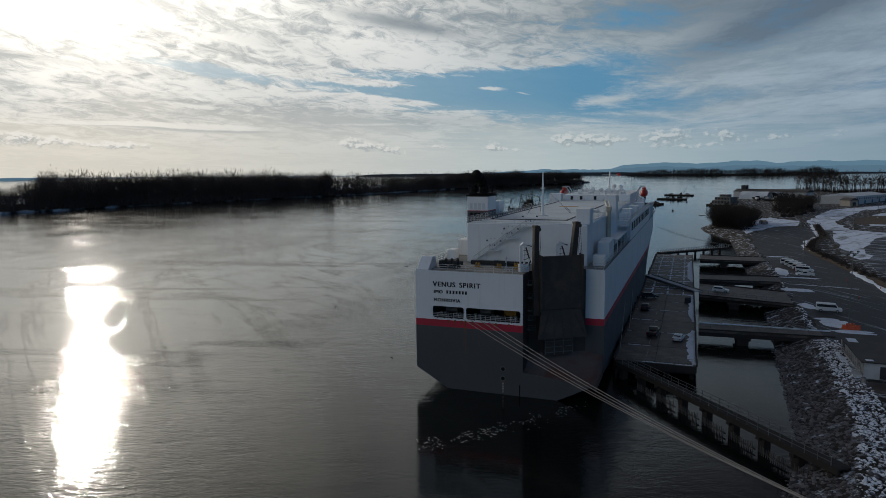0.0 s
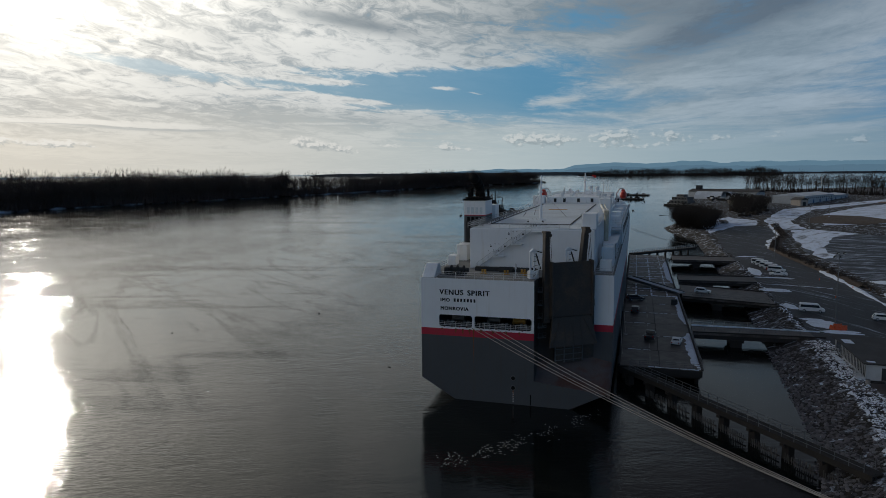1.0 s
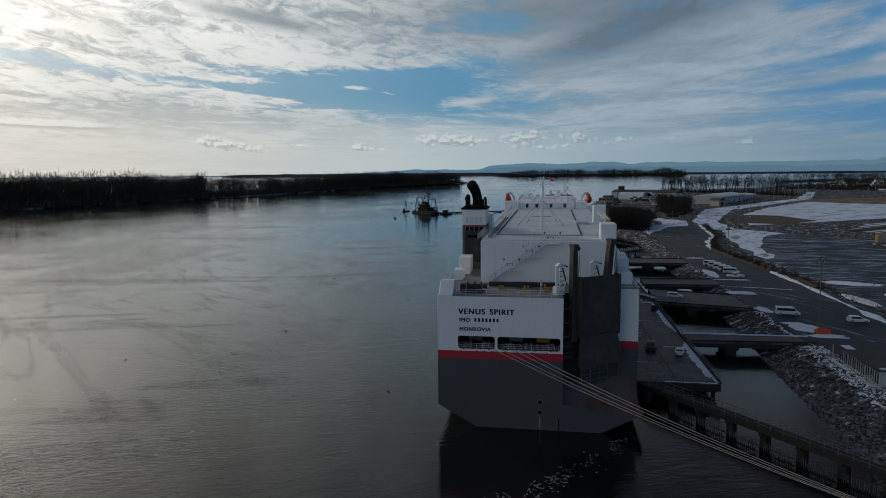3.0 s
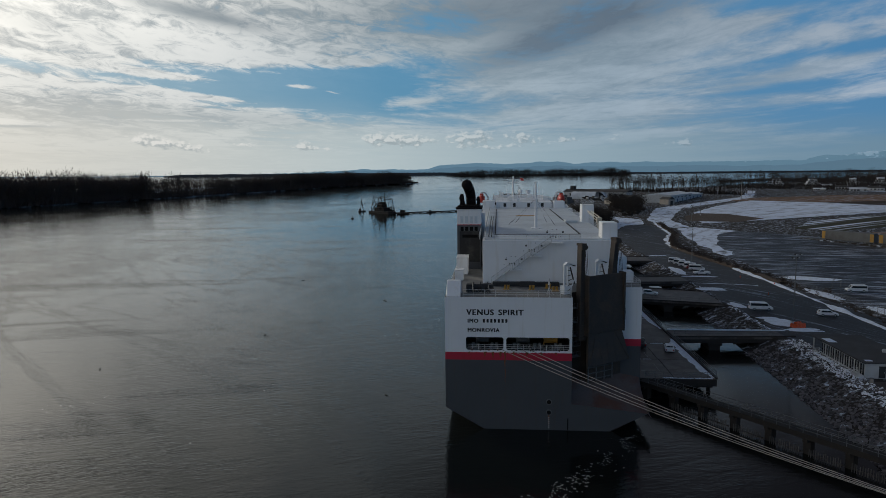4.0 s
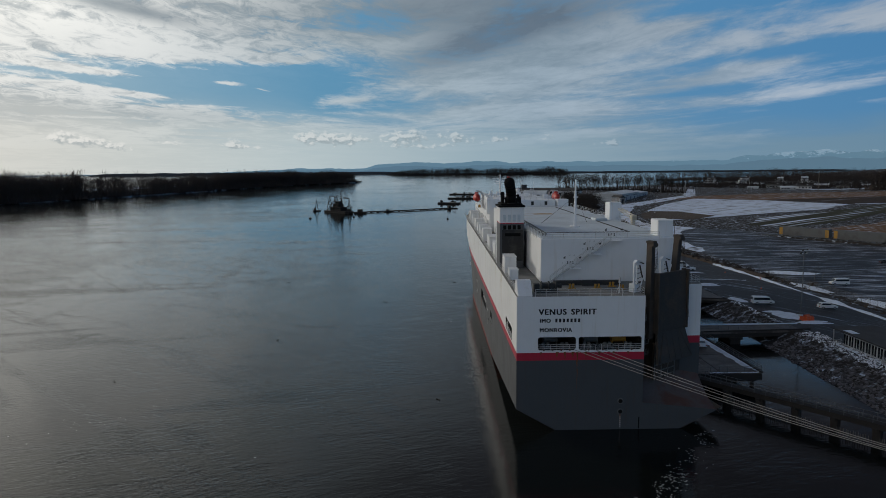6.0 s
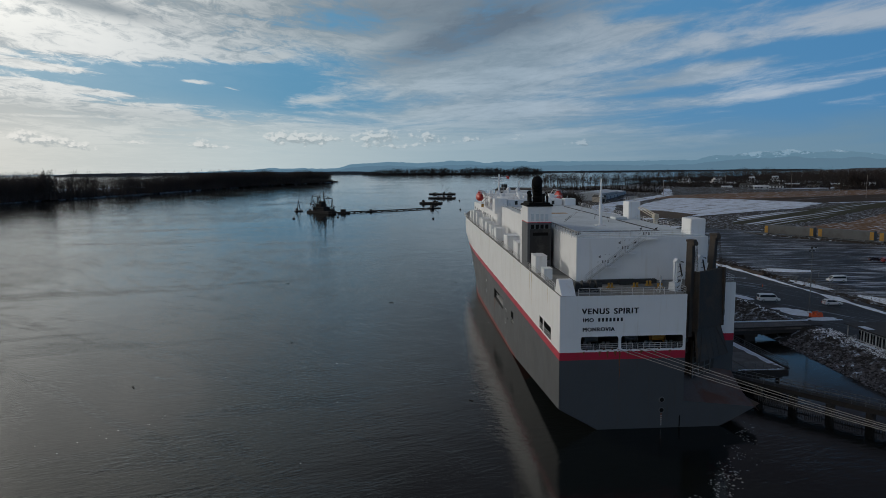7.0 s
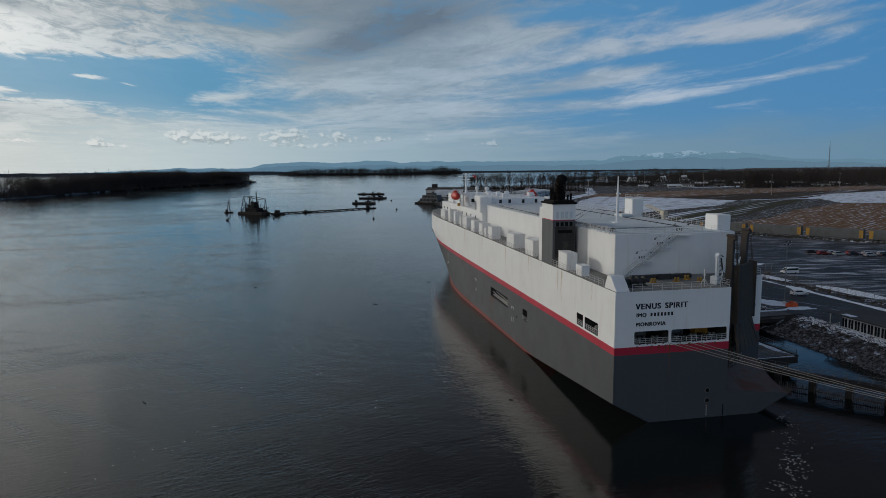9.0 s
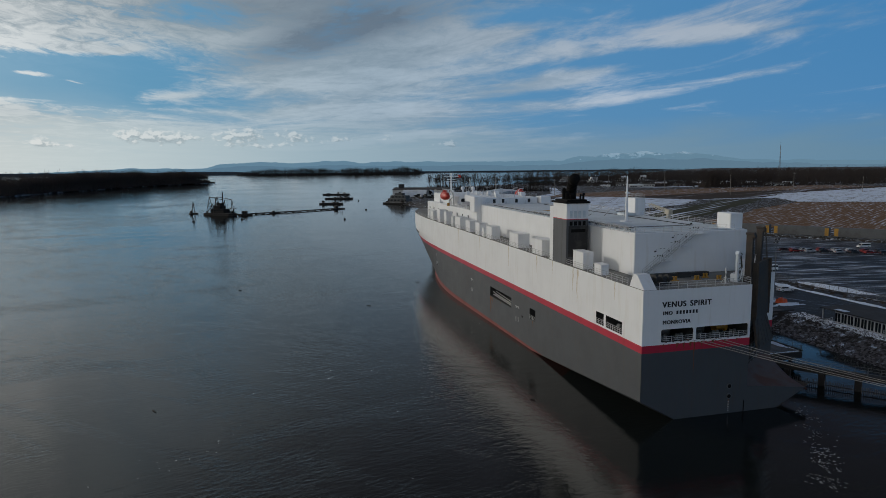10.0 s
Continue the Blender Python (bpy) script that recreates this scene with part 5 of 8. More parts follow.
def build_funnel(ship):
    # casing: grey below, white above, red band, louvres
    u0, u1, v0, v1 = -15.45, -10.9, 27.5, 33.5
    for name, w0, w1, mat in (("funnel_casing", TOP, 29.3, FUNNEL), ("red_band", 29.3, 29.45, RED), ("funnel_head", 29.45, 32.4, WHITE)):
        house(name, u0, v0, w0, u1, v1, w1, ship, mat, 0.03)
    bm = bmesh.new()
    prism(bm, [(u0 - 0.25, v0 - 0.25), (u1 + 0.25, v0 - 0.25), (u1 + 0.25, v1 + 0.25), (u0 - 0.25, v1 + 0.25)], 32.4, 32.75, "z", 0, 0.05)
    box(bm, u0 + 0.2, v0 + 0.2, 32.75, u1 - 0.2, v1 - 0.2, 33.1, 0.1)
    part("funnel_cap", bm, BLACK, ship, "soot-black funnel top")
    for i in range(4):
        u = u0 + 0.65 + i * 0.9
        bm = bmesh.new()
        box(bm, u, v0 - 0.06, 29.7, u + 0.55, v0 - 0.02, 31.0)
        for k in range(5):
            box(bm, u + 0.03, v0 - 0.12, 29.75 + k * 0.25, u + 0.52, v0 - 0.06, 29.88 + k * 0.25)
        part("funnel_louvre", bm, ROOF, ship)
        bm = bmesh.new()
        box(bm, u, v0 - 0.05, 28.2, u + 0.6, v0 + 0.05, 29.0)
        part("funnel_vent", bm, BLACK, ship)
    bm = bmesh.new()
    box(bm, u0 + 1.0, v0 - 0.05, 26.9, u1 - 0.6, v0 + 0.05, 27.5)
    part("funnel_vent", bm, BLACK, ship)
    # exhaust uptake bent aft and small pipes
    bm = bmesh.new()
    pts = [(-12.9, 31.0, 32.9), (-12.9, 31.0, 34.6), (-13.1, 30.3, 35.7), (-13.4, 29.2, 36.6), (-13.6, 27.9, 37.1)]
    for p, q, r, r2 in zip(pts, pts[1:], (0.95, 0.95, 0.98, 1.0), (0.95, 0.98, 1.0, 1.0)):
        rod(bm, p, q, r, r2, 14)
    part("exhaust_uptake", bm, BLACK, ship, "soot-black bent exhaust pipe", True)
    for u, v, h, r in ((-14.7, 29.0, 34.2, 0.30), (-14.6, 30.6, 34.6, 0.36), (-11.5, 28.6, 33.9, 0.22), (-11.4, 32.4, 34.1, 0.25), (-14.2, 28.3, 33.8, 0.2), (-12.2, 28.4, 33.7, 0.2)):
        bm = bmesh.new()
        rod(bm, (u, v, 32.9), (u, v, h), r, r, 9)
        rod(bm, (u, v, h), (u - 0.1, v - 0.35, h + 0.3), r, r * 1.2, 9)
        part("exhaust_pipe", bm, BLACK, ship)
    house("vent_trunk", -12.4, 34.0, TOP, -10.25, 37.6, 31.2, ship, None, 0.08, "white ventilation trunk behind the funnel")
    house("vent_trunk", -15.42, 33.55, TOP, -13.6, 35.2, 31.6, ship, None, 0.06)
    # railing of the roof beside the casing
    bm = bmesh.new()
    railing(bm, [(-10.8, 13, 28.1), (-10.8, 27, 28.1)], 1.05, 1.6, 0.03)
    part("roof_rail", bm, RAIL, ship)


def build_ramp(ship):
    """Quarter ramp folded up in its recess, with posts and lifting gear."""
    a = math.atan2(5.0, 7.2)
    base = new("quarter_ramp")
    base.parent = ship
    base.matrix_basis = pose(5.2, 2.6, 0.0, 0, 0, math.degrees(a))
    tagged(base, "dark steel stern quarter ramp folded upright")

    def sub(name, bm, label=""):
        return part(name, bm, RAMP, base, label)
    # main panel, leaning slightly aft at its foot
    bm = bmesh.new()
    prism(bm, [(-0.35, 14.5), (-1.15, 14.6), (-0.75, 23.6), (0.05, 23.5)], 0.55, 7.95, "x", 0, 0.04)
    sub("ramp_panel", bm)
    for i in range(8):
        w = 15.2 + i * 1.08
        dv = -1.15 + (w - 13.9) / 9.7 * 0.4
        bm = bmesh.new()
        box(bm, 0.6, dv - 0.035, w, 7.9, dv - 0.005, w + 0.06)
        sub("panel_rib", bm)
    for u in (0.4, 7.8):
        bm = bmesh.new()
        box(bm, u, -1.25, 14.3, u + 0.3, 0.1, 23.75, 0.03)
        sub("panel_edge", bm)
    # lower flap, a trapezoid splayed out
    bm = bmesh.new()
    v = [bm.verts.new(p) for p in ((0.75, -0.9, 14.5), (7.75, -0.9, 14.5), (8.5, -2.0, 9.8), (-0.3, -2.0, 9.8), (0.75, -0.5, 14.5), (7.75, -0.5, 14.5), (8.5, -1.6, 9.8), (-0.3, -1.6, 9.8))]
    for q in ((0, 1, 2, 3), (7, 6, 5, 4), (0, 4, 5, 1), (1, 5, 6, 2), (2, 6, 7, 3), (3, 7, 4, 0)):
        bm.faces.new([v[i] for i in q])
    sub("ramp_flap", bm)
    bm = bmesh.new()
    for u0, u1 in ((0.1, 2.1), (8.2, 6.3)):
        rod(bm, (u0, -2.08, 10.0), (u1, -1.0, 14.2), 0.06, None, 4)
    for u in (2.7, 4.2, 5.7):
        rod(bm, (u, -0.94, 14.3), (u, -2.02, 9.9), 0.03, None, 4)
    sub("flap_rib", bm)
    # posts
    for u, v0, w0, w1, lean in ((-0.55, -0.3, 13.5, 28.5, 0.0), (6.2, 0.2, 21.0, 28.9, 0.75)):
        bm = bmesh.new()
        prism(bm, [(u, w0), (u + 1.15, w0), (u + 0.95 + lean, w1), (u + 0.15 + lean, w1)], v0, v0 + 1.0, "y", 0, 0.04)
        sub("lifting_post", bm)
        bm = bmesh.new()
        u += lean
        box(bm, u + 0.05, v0 - 0.2, w1 - 0.15, u + 1.05, v0 + 1.1, w1 + 0.2, 0.05)
        for k in range(2):
            rod(bm, (u + 0.35 + 0.5 * k, v0 - 0.3, w1 - 0.4), (u + 0.35 + 0.5 * k, v0 + 0.1, w1 - 0.4), 0.35, None, 10)
        sub("post_head", bm)
        bm = bmesh.new()
        for k in range(3):
            rod(bm, (u + 0.3 + 0.3 * k, v0 - 0.3, w1 - 0.5), (u + 1.0 + 0.2 * k, -1.2, 16.0), 0.035, None, 4)
        sub("hoist_wire", bm)
        for i in range(9):
            w = w0 + 0.7 + i * (w1 - w0 - 1.4) / 8
            bm = bmesh.new()
            q = (i + 0.5) / 9 * lean - lean
            box(bm, u + q + 0.12, v0 - 0.06, w, u + q + 1.0, v0 + 0.01, w + 0.09)
            sub("post_rib", bm)
    # lattice frames beside the posts
    for u, w in ((-1.9, 20.8), (4.6, 20.8)):
        bm = bmesh.new()
        box(bm, u - 0.5, 1.2, w, u + 1.1, 2.3, w + 1.3, 0.06)
        for du in (-0.35, 0.35):
            box(bm, u + du - 0.13, 1.3, w + 1.3, u + du + 0.13, 1.6, w + 4.6, 0.03)
        for k in range(5):
            box(bm, u - 0.35, 1.38, w + 1.8 + k * 0.6, u + 0.35, 1.5, w + 1.92 + k * 0.6)
        prism(bm, [(u - 0.5, w + 4.5), (u + 0.1, w + 5.0), (u + 1.7, w + 4.5), (u + 1.6, w + 4.25), (u + 0.3, w + 4.45)], 1.2, 1.75, "y", 0, 0.03)
        rod(bm, (u + 0.45, 1.0, w + 0.4), (u + 1.7, 0.9, w + 3.6), 0.09, None, 6)
        part("hoist_frame", bm, WHITE, base, "white steel hoist frame")
        bm = bmesh.new()
        rod(bm, (u + 0.3, 1.3, w + 4.7), (u + 1.6, 1.2, w + 4.3), 0.09, None, 5)
        rod(bm, (u + 0.5, 1.1, w + 4.2), (u + 1.3, 1.0, w + 1.6), 0.12, None, 6)
        for i in range(5):
            rod(bm, (u + 0.1, 1.15, w + 0.5 + i * 0.8), (u + 0.9, 1.15, w + 0.9 + i * 0.7), 0.05, None, 4)
        sub("hoist_strut", bm)
    # access platforms and ladder on the recess wall
    for w in (10.9, 12.6, 14.2, 16.4, 18.6):
        bm = bmesh.new()
        box(bm, -1.3, 0.2, w, 0.1, 1.0, w + 0.1)
        railing(bm, [(-1.3, 0.2, w), (0.1, 0.2, w)], 0.9, 0.7, 0.03, 2)
        part("access_platform", bm, METALGREY, base)
    # stern door behind the flap
    bm = bmesh.new()
    box(bm, 1.6, 0.2, 6.4, 7.0, 0.5, 12.5)
    sub("stern_door", bm)
    bm = bmesh.new()
    for i in range(6):
        box(bm, 1.7, 0.05, 6.8 + i * 0.95, 6.9, 0.2, 6.92 + i * 0.95)
    for i in range(4):
        box(bm, 1.7 + i * 1.7, 0.08, 6.4, 1.85 + i * 1.7, 0.2, 12.5)
    part("door_stiffener", bm, METALGREY, base)


def build_forward(ship):
    """Accommodation and bridge over the fore part."""
    house("accommodation", -11.5, 96, TOP, 11.5, 158, 26.2, ship, None, 0.15, "white accommodation block")
    house("bridge_house", -9.5, 122, 26.2, 9.5, 156, 29.4, ship, None, 0.15, "white bridge deck house")
    house("boat_deck_house", -8.2, 97.5, 28.0, 8.2, 119.5, 30.0, ship, None, 0.12)
    house("lift_trunk", -12.2, 96.0, 26.0, -8.6, 100.5, 30.4, ship, None, 0.1)
    house("lift_trunk", 8.6, 96.0, 26.0, 11.8, 100.0, 30.2, ship, None, 0.1)
    for s in (-1, 1):
        for i in range(9):
            bm = bmesh.new()
            v = 104 + i * 6.2
            box(bm, s * 11.52 - 0.02, v, 23.6, s * 11.52 + 0.02, v + 0.9, 24.5)
            part("cabin_window", bm, GLASS, ship)
    for i in range(9):
        bm = bmesh.new()
        box(bm, -8.6 + i * 1.9, 121.95, 27.6, -7.4 + i * 1.9, 121.99, 28.7)
        part("bridge_window", bm, GLASS, ship)
    for pts in ([(-9.4, 122.1, 29.4), (9.4, 122.1, 29.4)], [(-11.3, 101, 26.2), (-11.3, 122, 26.2)], [(11.3, 101, 26.2), (11.3, 122, 26.2)], [(-9.3, 122, 29.4), (-9.3, 156, 29.4)], [(-8, 97.7, 30), (8, 97.7, 30)]):
        bm = bmesh.new()
        railing(bm, pts, 1.05, 1.8, 0.035)
        part("guard_rail", bm, RAIL, ship)
    bm = bmesh.new()
    rod(bm, (-1.8, 159, 29.0), (-1.8, 159, 36.6), 0.42, 0.25, 8)
    for w, h in ((33.2, 2.2), (35.2, 3.0)):
        box(bm, -1.8 - h, 158.9, w, -1.8 + h, 159.1, w + 0.15)
    box(bm, -3.4, 158.6, 34.0, -0.2, 158.9, 34.25)
    part("radar_mast", bm, WHITE, ship, "white radar mast with yards")
    bm = bmesh.new()
    for i in range(6):
        for s in (-1, 1):
            rod(bm, (6.6 + s * (0.8 - 0.12 * i), 162, 26 + i * 1.4), (6.6 + s * (0.68 - 0.12 * i), 162, 27.4 + i * 1.4), 0.07, None, 4)
        rod(bm, (6.6 - 0.8 + 0.12 * i, 162, 26 + i * 1.4), (6.6 + 0.68 - 0.12 * i, 162, 27.4 + i * 1.4), 0.05, None, 4)
    part("lattice_mast", bm, RAIL, ship)
    bm = bmesh.new()
    v = [bm.verts.new(p) for p in ((0.9, 159, 35.0), (2.3, 159.4, 34.7), (2.2, 159.5, 35.7), (0.9, 159, 36.0))]
    bm.faces.new(v)
    bmesh.ops.solidify(bm, geom=bm.faces[:], thickness=0.03)
    part("signal_flag", bm, BOATRED, ship, "red and white flag")
    rng = random.Random(8)
    for i in range(16):
        u, v = rng.uniform(-8, 8), rng.uniform(99, 150)
        w = 30.0 if v < 119 else 29.4 if v > 123 else 26.2
        house("roof_fitting", u, v, w, u + rng.uniform(0.6, 1.8), v + rng.uniform(0.6, 2.0), w + rng.uniform(0.6, 1.5), ship, None, 0.05)
    for i in range(10):
        u, v = rng.uniform(-8, 8), rng.uniform(99, 154)
        w = 30.0 if v < 119 else 29.4
        bm = bmesh.new()
        rod(bm, (u, v, w - 0.2), (u, v, w + rng.uniform(1.4, 3.2)), 0.07, 0.04, 5)
        part("antenna", bm, RAIL, ship)
    house("forecastle_house", -5, 166, TOP, 5, 178, 23.6, ship, None, 0.1)


def build_gallery(ship):
    """Open starboard gallery, ladders and small gear on the upper decks."""
    for i in range(30):
        v = 52 + i * 3.3
        bm = bmesh.new()
        box(bm, 15.05, v, TOP, 15.25, v + 0.22, 24.6)
        part("gallery_post", bm, WHITE, ship)
    bm = bmesh.new()
    box(bm, 13.2, 50, 24.6, 15.5, 150, 24.8)
    part("gallery_roof", bm, ROOF, ship)
    bm = bmesh.new()
    railing(bm, [(15.4, 50.5, 24.8), (15.4, 149, 24.8)], 1.05, 1.8, 0.035)
    part("guard_rail", bm, RAIL, ship)
    rng = random.Random(71)
    for v, u, w in ((47.5, 10.5, 28.2), (58, 11.9, 28.2), (97, 9.4, 30.0), (97, -7.5, 28.1), (97.3, -2.0, 28.1), (97.3, 4.0, 28.1)):
        bm = bmesh.new()
        for s in (-0.22, 0.22):
            rod(bm, (u + s, v, w - 3.0 if w < 29 else w - 2.0), (u + s, v, w + 1.0), 0.035, None, 4)
        for k in range(9):
            rod(bm, (u - 0.22, v, w - 1.9 + k * 0.3), (u + 0.22, v, w - 1.9 + k * 0.3), 0.025, None, 4)
        part("wall_ladder", bm, RAIL, ship)
    for i in range(22):
        s = rng.choice((-1, 1))
        u, v = s * rng.uniform(9.5, 12.4), rng.uniform(99, 150)
        w = 26.2
        bm = bmesh.new()
        kind = i % 3
        if kind == 0:
            rod(bm, (u, v, w), (u, v, w + 1.2), 0.22, 0.22, 8)
            rod(bm, (u, v, w + 1.2), (u, v, w + 1.5), 0.42, 0.25, 8)
            part("mushroom_vent", bm, WHITE, ship)
        elif kind == 1:
            rod(bm, (u - 0.6, v, w + 0.45), (u + 0.6, v, w + 0.45), 0.4, None, 10)
            part("raft_canister", bm, WHITE, ship, "white life raft canister")
        else:
            box(bm, u - 0.4, v - 0.3, w, u + 0.4, v + 0.3, w + 1.0, 0.04)
            part("deck_locker", bm, rng.choice((DARKIN, ORANGE, RAIL, YELLOW)), ship)
    for u, v in ((-6.0, 98.5), (-3.2, 98.5), (1.0, 98.5), (5.0, 98.6)):
        bm = bmesh.new()
        box(bm, u, 97.44, 28.5, u + 0.8, 97.48, 29.6)
        part("doorway", bm, DARKIN, ship)
    for u, h in ((-4.6, 4.2), (2.4, 3.4), (6.8, 5.0), (-7.2, 3.0), (8.6, 2.6)):
        bm = bmesh.new()
        v = rng.uniform(124, 150)
        rod(bm, (u, v, 29.3), (u, v, 29.4 + h), 0.09, 0.05, 6)
        box(bm, u - 0.7, v - 0.05, 29.4 + h * 0.7, u + 0.7, v + 0.05, 29.5 + h * 0.7)
        part("antenna", bm, RAIL, ship)
    for u, v in ((0.8, 152), (3.6, 148)):
        bm = bmesh.new()
        bmesh.ops.create_uvsphere(bm, u_segments=12, v_segments=8, radius=0.8)
        bmesh.ops.translate(bm, verts=bm.verts, vec=(u, v, 31.0))
        rod(bm, (u, v, 29.3), (u, v, 30.4), 0.3, 0.3, 8)
        part("radome", bm, WHITE, ship, "white satellite dome")


def build_lifeboats():
    for s, label in ((-1, "red covered lifeboat on the port davits"), (1, "red covered lifeboat on the starboard davits")):
        ob = thing("lifeboat", SHIP @ pose(13.4 * s + 0.2, 125.7, 29.4), label, "lifeboat", "lifeboats")
        bm = bmesh.new()
        n, m = 10, 10
        cols = []
        for i in range(n + 1):
            f = -1 + 2 * i / n
            r = math.sqrt(max(0.02, 1 - abs(f) ** 2.6))
            cols.append([bm.verts.new((1.2 * r * math.cos(6.2832 * j / m), 4.2 * f, 1.45 * r * math.sin(6.2832 * j / m) * (1.15 if math.sin(6.2832 * j / m) > 0 else 0.85))) for j in range(m)])
        for i in range(n):
            for j in range(m):
                bm.faces.new((cols[i][j], cols[i + 1][j], cols[i + 1][(j + 1) % m], cols[i][(j + 1) % m]))
        bm.faces.new(cols[0])
        bm.faces.new(cols[-1])
        part("boat_hull", bm, BOATRED, ob, "", True)
        for v in (-2.6, 2.6):
            bm = bmesh.new()
            tube(bm, [(-2.2 * s, v, -5.2), (-2.2 * s, v, 0.6), (-1.2 * s, v, 2.2), (0.2 * s, v, 2.3)], 0.16, 6)
            rod(bm, (0, v, 2.3), (0, v, 1.2), 0.04, None, 4)
            rod(bm, (-2.2 * s, v, 0.0), (-0.8 * s, v, -1.4), 0.12, None, 5)
            part("davit", bm, RAIL, ob, "pale davit arm")
        bm = bmesh.new()
        box(bm, -0.6, -0.9, 1.4, 0.6, 0.9, 1.95, 0.15)
        part("cockpit", bm, BOATRED, ob)


def build_marks(ship):
    up = Matrix.Rotation(radians(90), 4, "X")
    lettering("VENUS", 1.22, Matrix.Translation((-12.38, -0.02, 18.05)) @ up, ship, "name_lettering", 0.0, 1.17, 0.05)
    lettering("SPIRIT", 1.22, Matrix.Translation((-7.55, -0.02, 18.05)) @ up, ship, "name_lettering", 0.0, 1.17, 0.05)
    lettering("IMO", 0.82, Matrix.Translation((-12.25, -0.02, 16.85)) @ up, ship, "number_lettering", 0.0, 1.17, 0.04)
    for i in range(7):
        bm = bmesh.new()
        u = -9.95 + i * 0.57
        box(bm, u + 0.04, -0.03, 16.87, u + 0.36, -0.004, 17.42)
        part("number_bar", bm, LETTER, ship)
    lettering("MONROVIA", 0.82, Matrix.Translation((-12.25, -0.02, 15.42)) @ up, ship, "port_lettering", 0.0, 1.17, 0.04)
    # openings low on the transom
    for w in (4.5, 2.85):
        bm = bmesh.new()
        rod(bm, (0.2, -0.12, w), (0.2, 0.05, w), 0.45, None, 14)
        part("mooring_pipe_rim", bm, METALGREY, ship)
        bm = bmesh.new()
        rod(bm, (0.2, -0.14, w), (0.2, -0.05, w), 0.33, None, 14)
        part("mooring_pipe", bm, BLACK, ship)
    bm = bmesh.new()
    box(bm, 3.0, -0.05, 0.1, 3.18, 0.01, 1.9)
    part("hull_mark", bm, BLACK, ship)
    bm = bmesh.new()
    for i in range(6):
        box(bm, 0.1, -0.03, 0.4 + i * 0.3, 0.3, -0.004, 0.52 + i * 0.3)
    part("draught_mark", bm, RAIL, ship)
    # white tug marks on the port side
    for v, w in ((51, 6.5), (86, 7.0), (128, 8.5)):
        x = -breadth(v, w) - 0.03
        for a, b, c, d in ((0, 0.9, 0.9, 1.05), (0.0, 0.5, 0.12, 1.0), (1.2, 0.9, 2.2, 1.05), (1.6, 0.4, 1.75, 0.95), (0.3, -2.4, 0.45, -1.4), (1.7, -2.6, 1.85, -1.5)):
            bm = bmesh.new()
            box(bm, x - 0.03, v + a, w + b, x + 0.05, v + c, w + d)
            part("tug_mark", bm, RAIL, ship)
    # ship's name at the bow, too small to read: bars
    for i in range(9):
        if i == 5:
            continue
        bm = bmesh.new()
        v = 171.5 - i * 1.15
        x = -breadth(v, 13.9)
        box(bm, x - 0.06, v, 13.5, x + 0.1, v + 0.75, 14.3)
        part("name_bar", bm, LETTER, ship)
    # small dark scuppers
    for v in (48.5, 49.0, 130, 131):
        bm = bmesh.new()
        x = -breadth(v, 6.0) - 0.02
        box(bm, x, v, 5.6, x + 0.1, v + 0.35, 6.0)
        part("scupper", bm, BLACK, ship)
    # rust runs: tapering streaks below fairleads, recess and scuppers
    rust = material("rust_run", (0.21, 0.08, 0.032), (0.11, 0.045, 0.025), rough=0.9, scale=0.8, bump=0, fine=6.0)
    rng = random.Random(44)

    def run(put, top, length, width):
        """One streak: put(across, height) gives a point on the plate."""
        bm = bmesh.new()
        n = 6
        rows = []
        for i in range(n + 1):
            f = i / n
            h = width * (1 - 0.85 * f) * rng.uniform(0.6, 1.1) / 2
            c = rng.uniform(-0.2, 0.2) * width
            rows.append((bm.verts.new(put(c - h, top - length * f)), bm.verts.new(put(c + h, top - length * f))))
        for p, q in zip(rows, rows[1:]):
            bm.faces.new((p[0], p[1], q[1], q[0]))
        part("rust_streak", bm, rust, ship)
    for v, top, ln, wd in ((70.0, 6.2, 3.0, 0.9), (71.0, 6.2, 4.2, 0.7), (69.2, 6.2, 1.5, 0.5), (67.6, 6.2, 0.9, 0.4), (43.0, 6.2, 1.1, 0.3), (63.5, 6.2, 0.8, 0.3)):
        run(lambda a, w, v=v: (-HALF - 0.012, v + a, w), top, ln, wd)
    for u, top, ln, wd in ((-9.6, 12.4, 0.8, 0.5), (-8.4, 12.42, 1.1, 0.45), (-7.2, 12.4, 0.9, 0.6), (-6.55, 12.35, 2.6, 0.35), (-5.2, 12.4, 0.8, 0.4), (-3.2, 12.4, 0.6, 0.5), (-1.0, 12.4, 0.7, 0.4), (1.2, 12.4, 0.5, 0.4), (-6.5, 9.6, 3.2, 0.16), (0.2, 2.4, 1.6, 0.3), (-12.0, 12.4, 0.5, 0.3)):
        run(lambda a, w, u=u: (u + a, -0.075 if w > 12.3 else -0.012, w), min(top, 12.29), ln, wd)
    pale = material("pale_rust_wash", (0.60, 0.53, 0.42), (0.70, 0.67, 0.60), rough=0.7, scale=1.5, bump=0, blotch=0.9)
    rust = pale
    for v, ln, wd in ((22, 6.0, 0.8), (23.8, 4.4, 0.6), (41, 3.5, 0.5), (58, 4.8, 0.6), (8.5, 3.0, 0.4), (80, 4.0, 0.6), (101, 5.0, 0.6), (33, 2.6, 0.4)):
        run(lambda a, w, v=v: (-HALF - 0.012, v + a, w), TOP - 0.1, ln, wd)
    # soot-stained plate on the after side of the funnel casing
    bm = bmesh.new()
    box(bm, -15.0, 27.47, 22.2, -11.05, 27.5, 28.15)
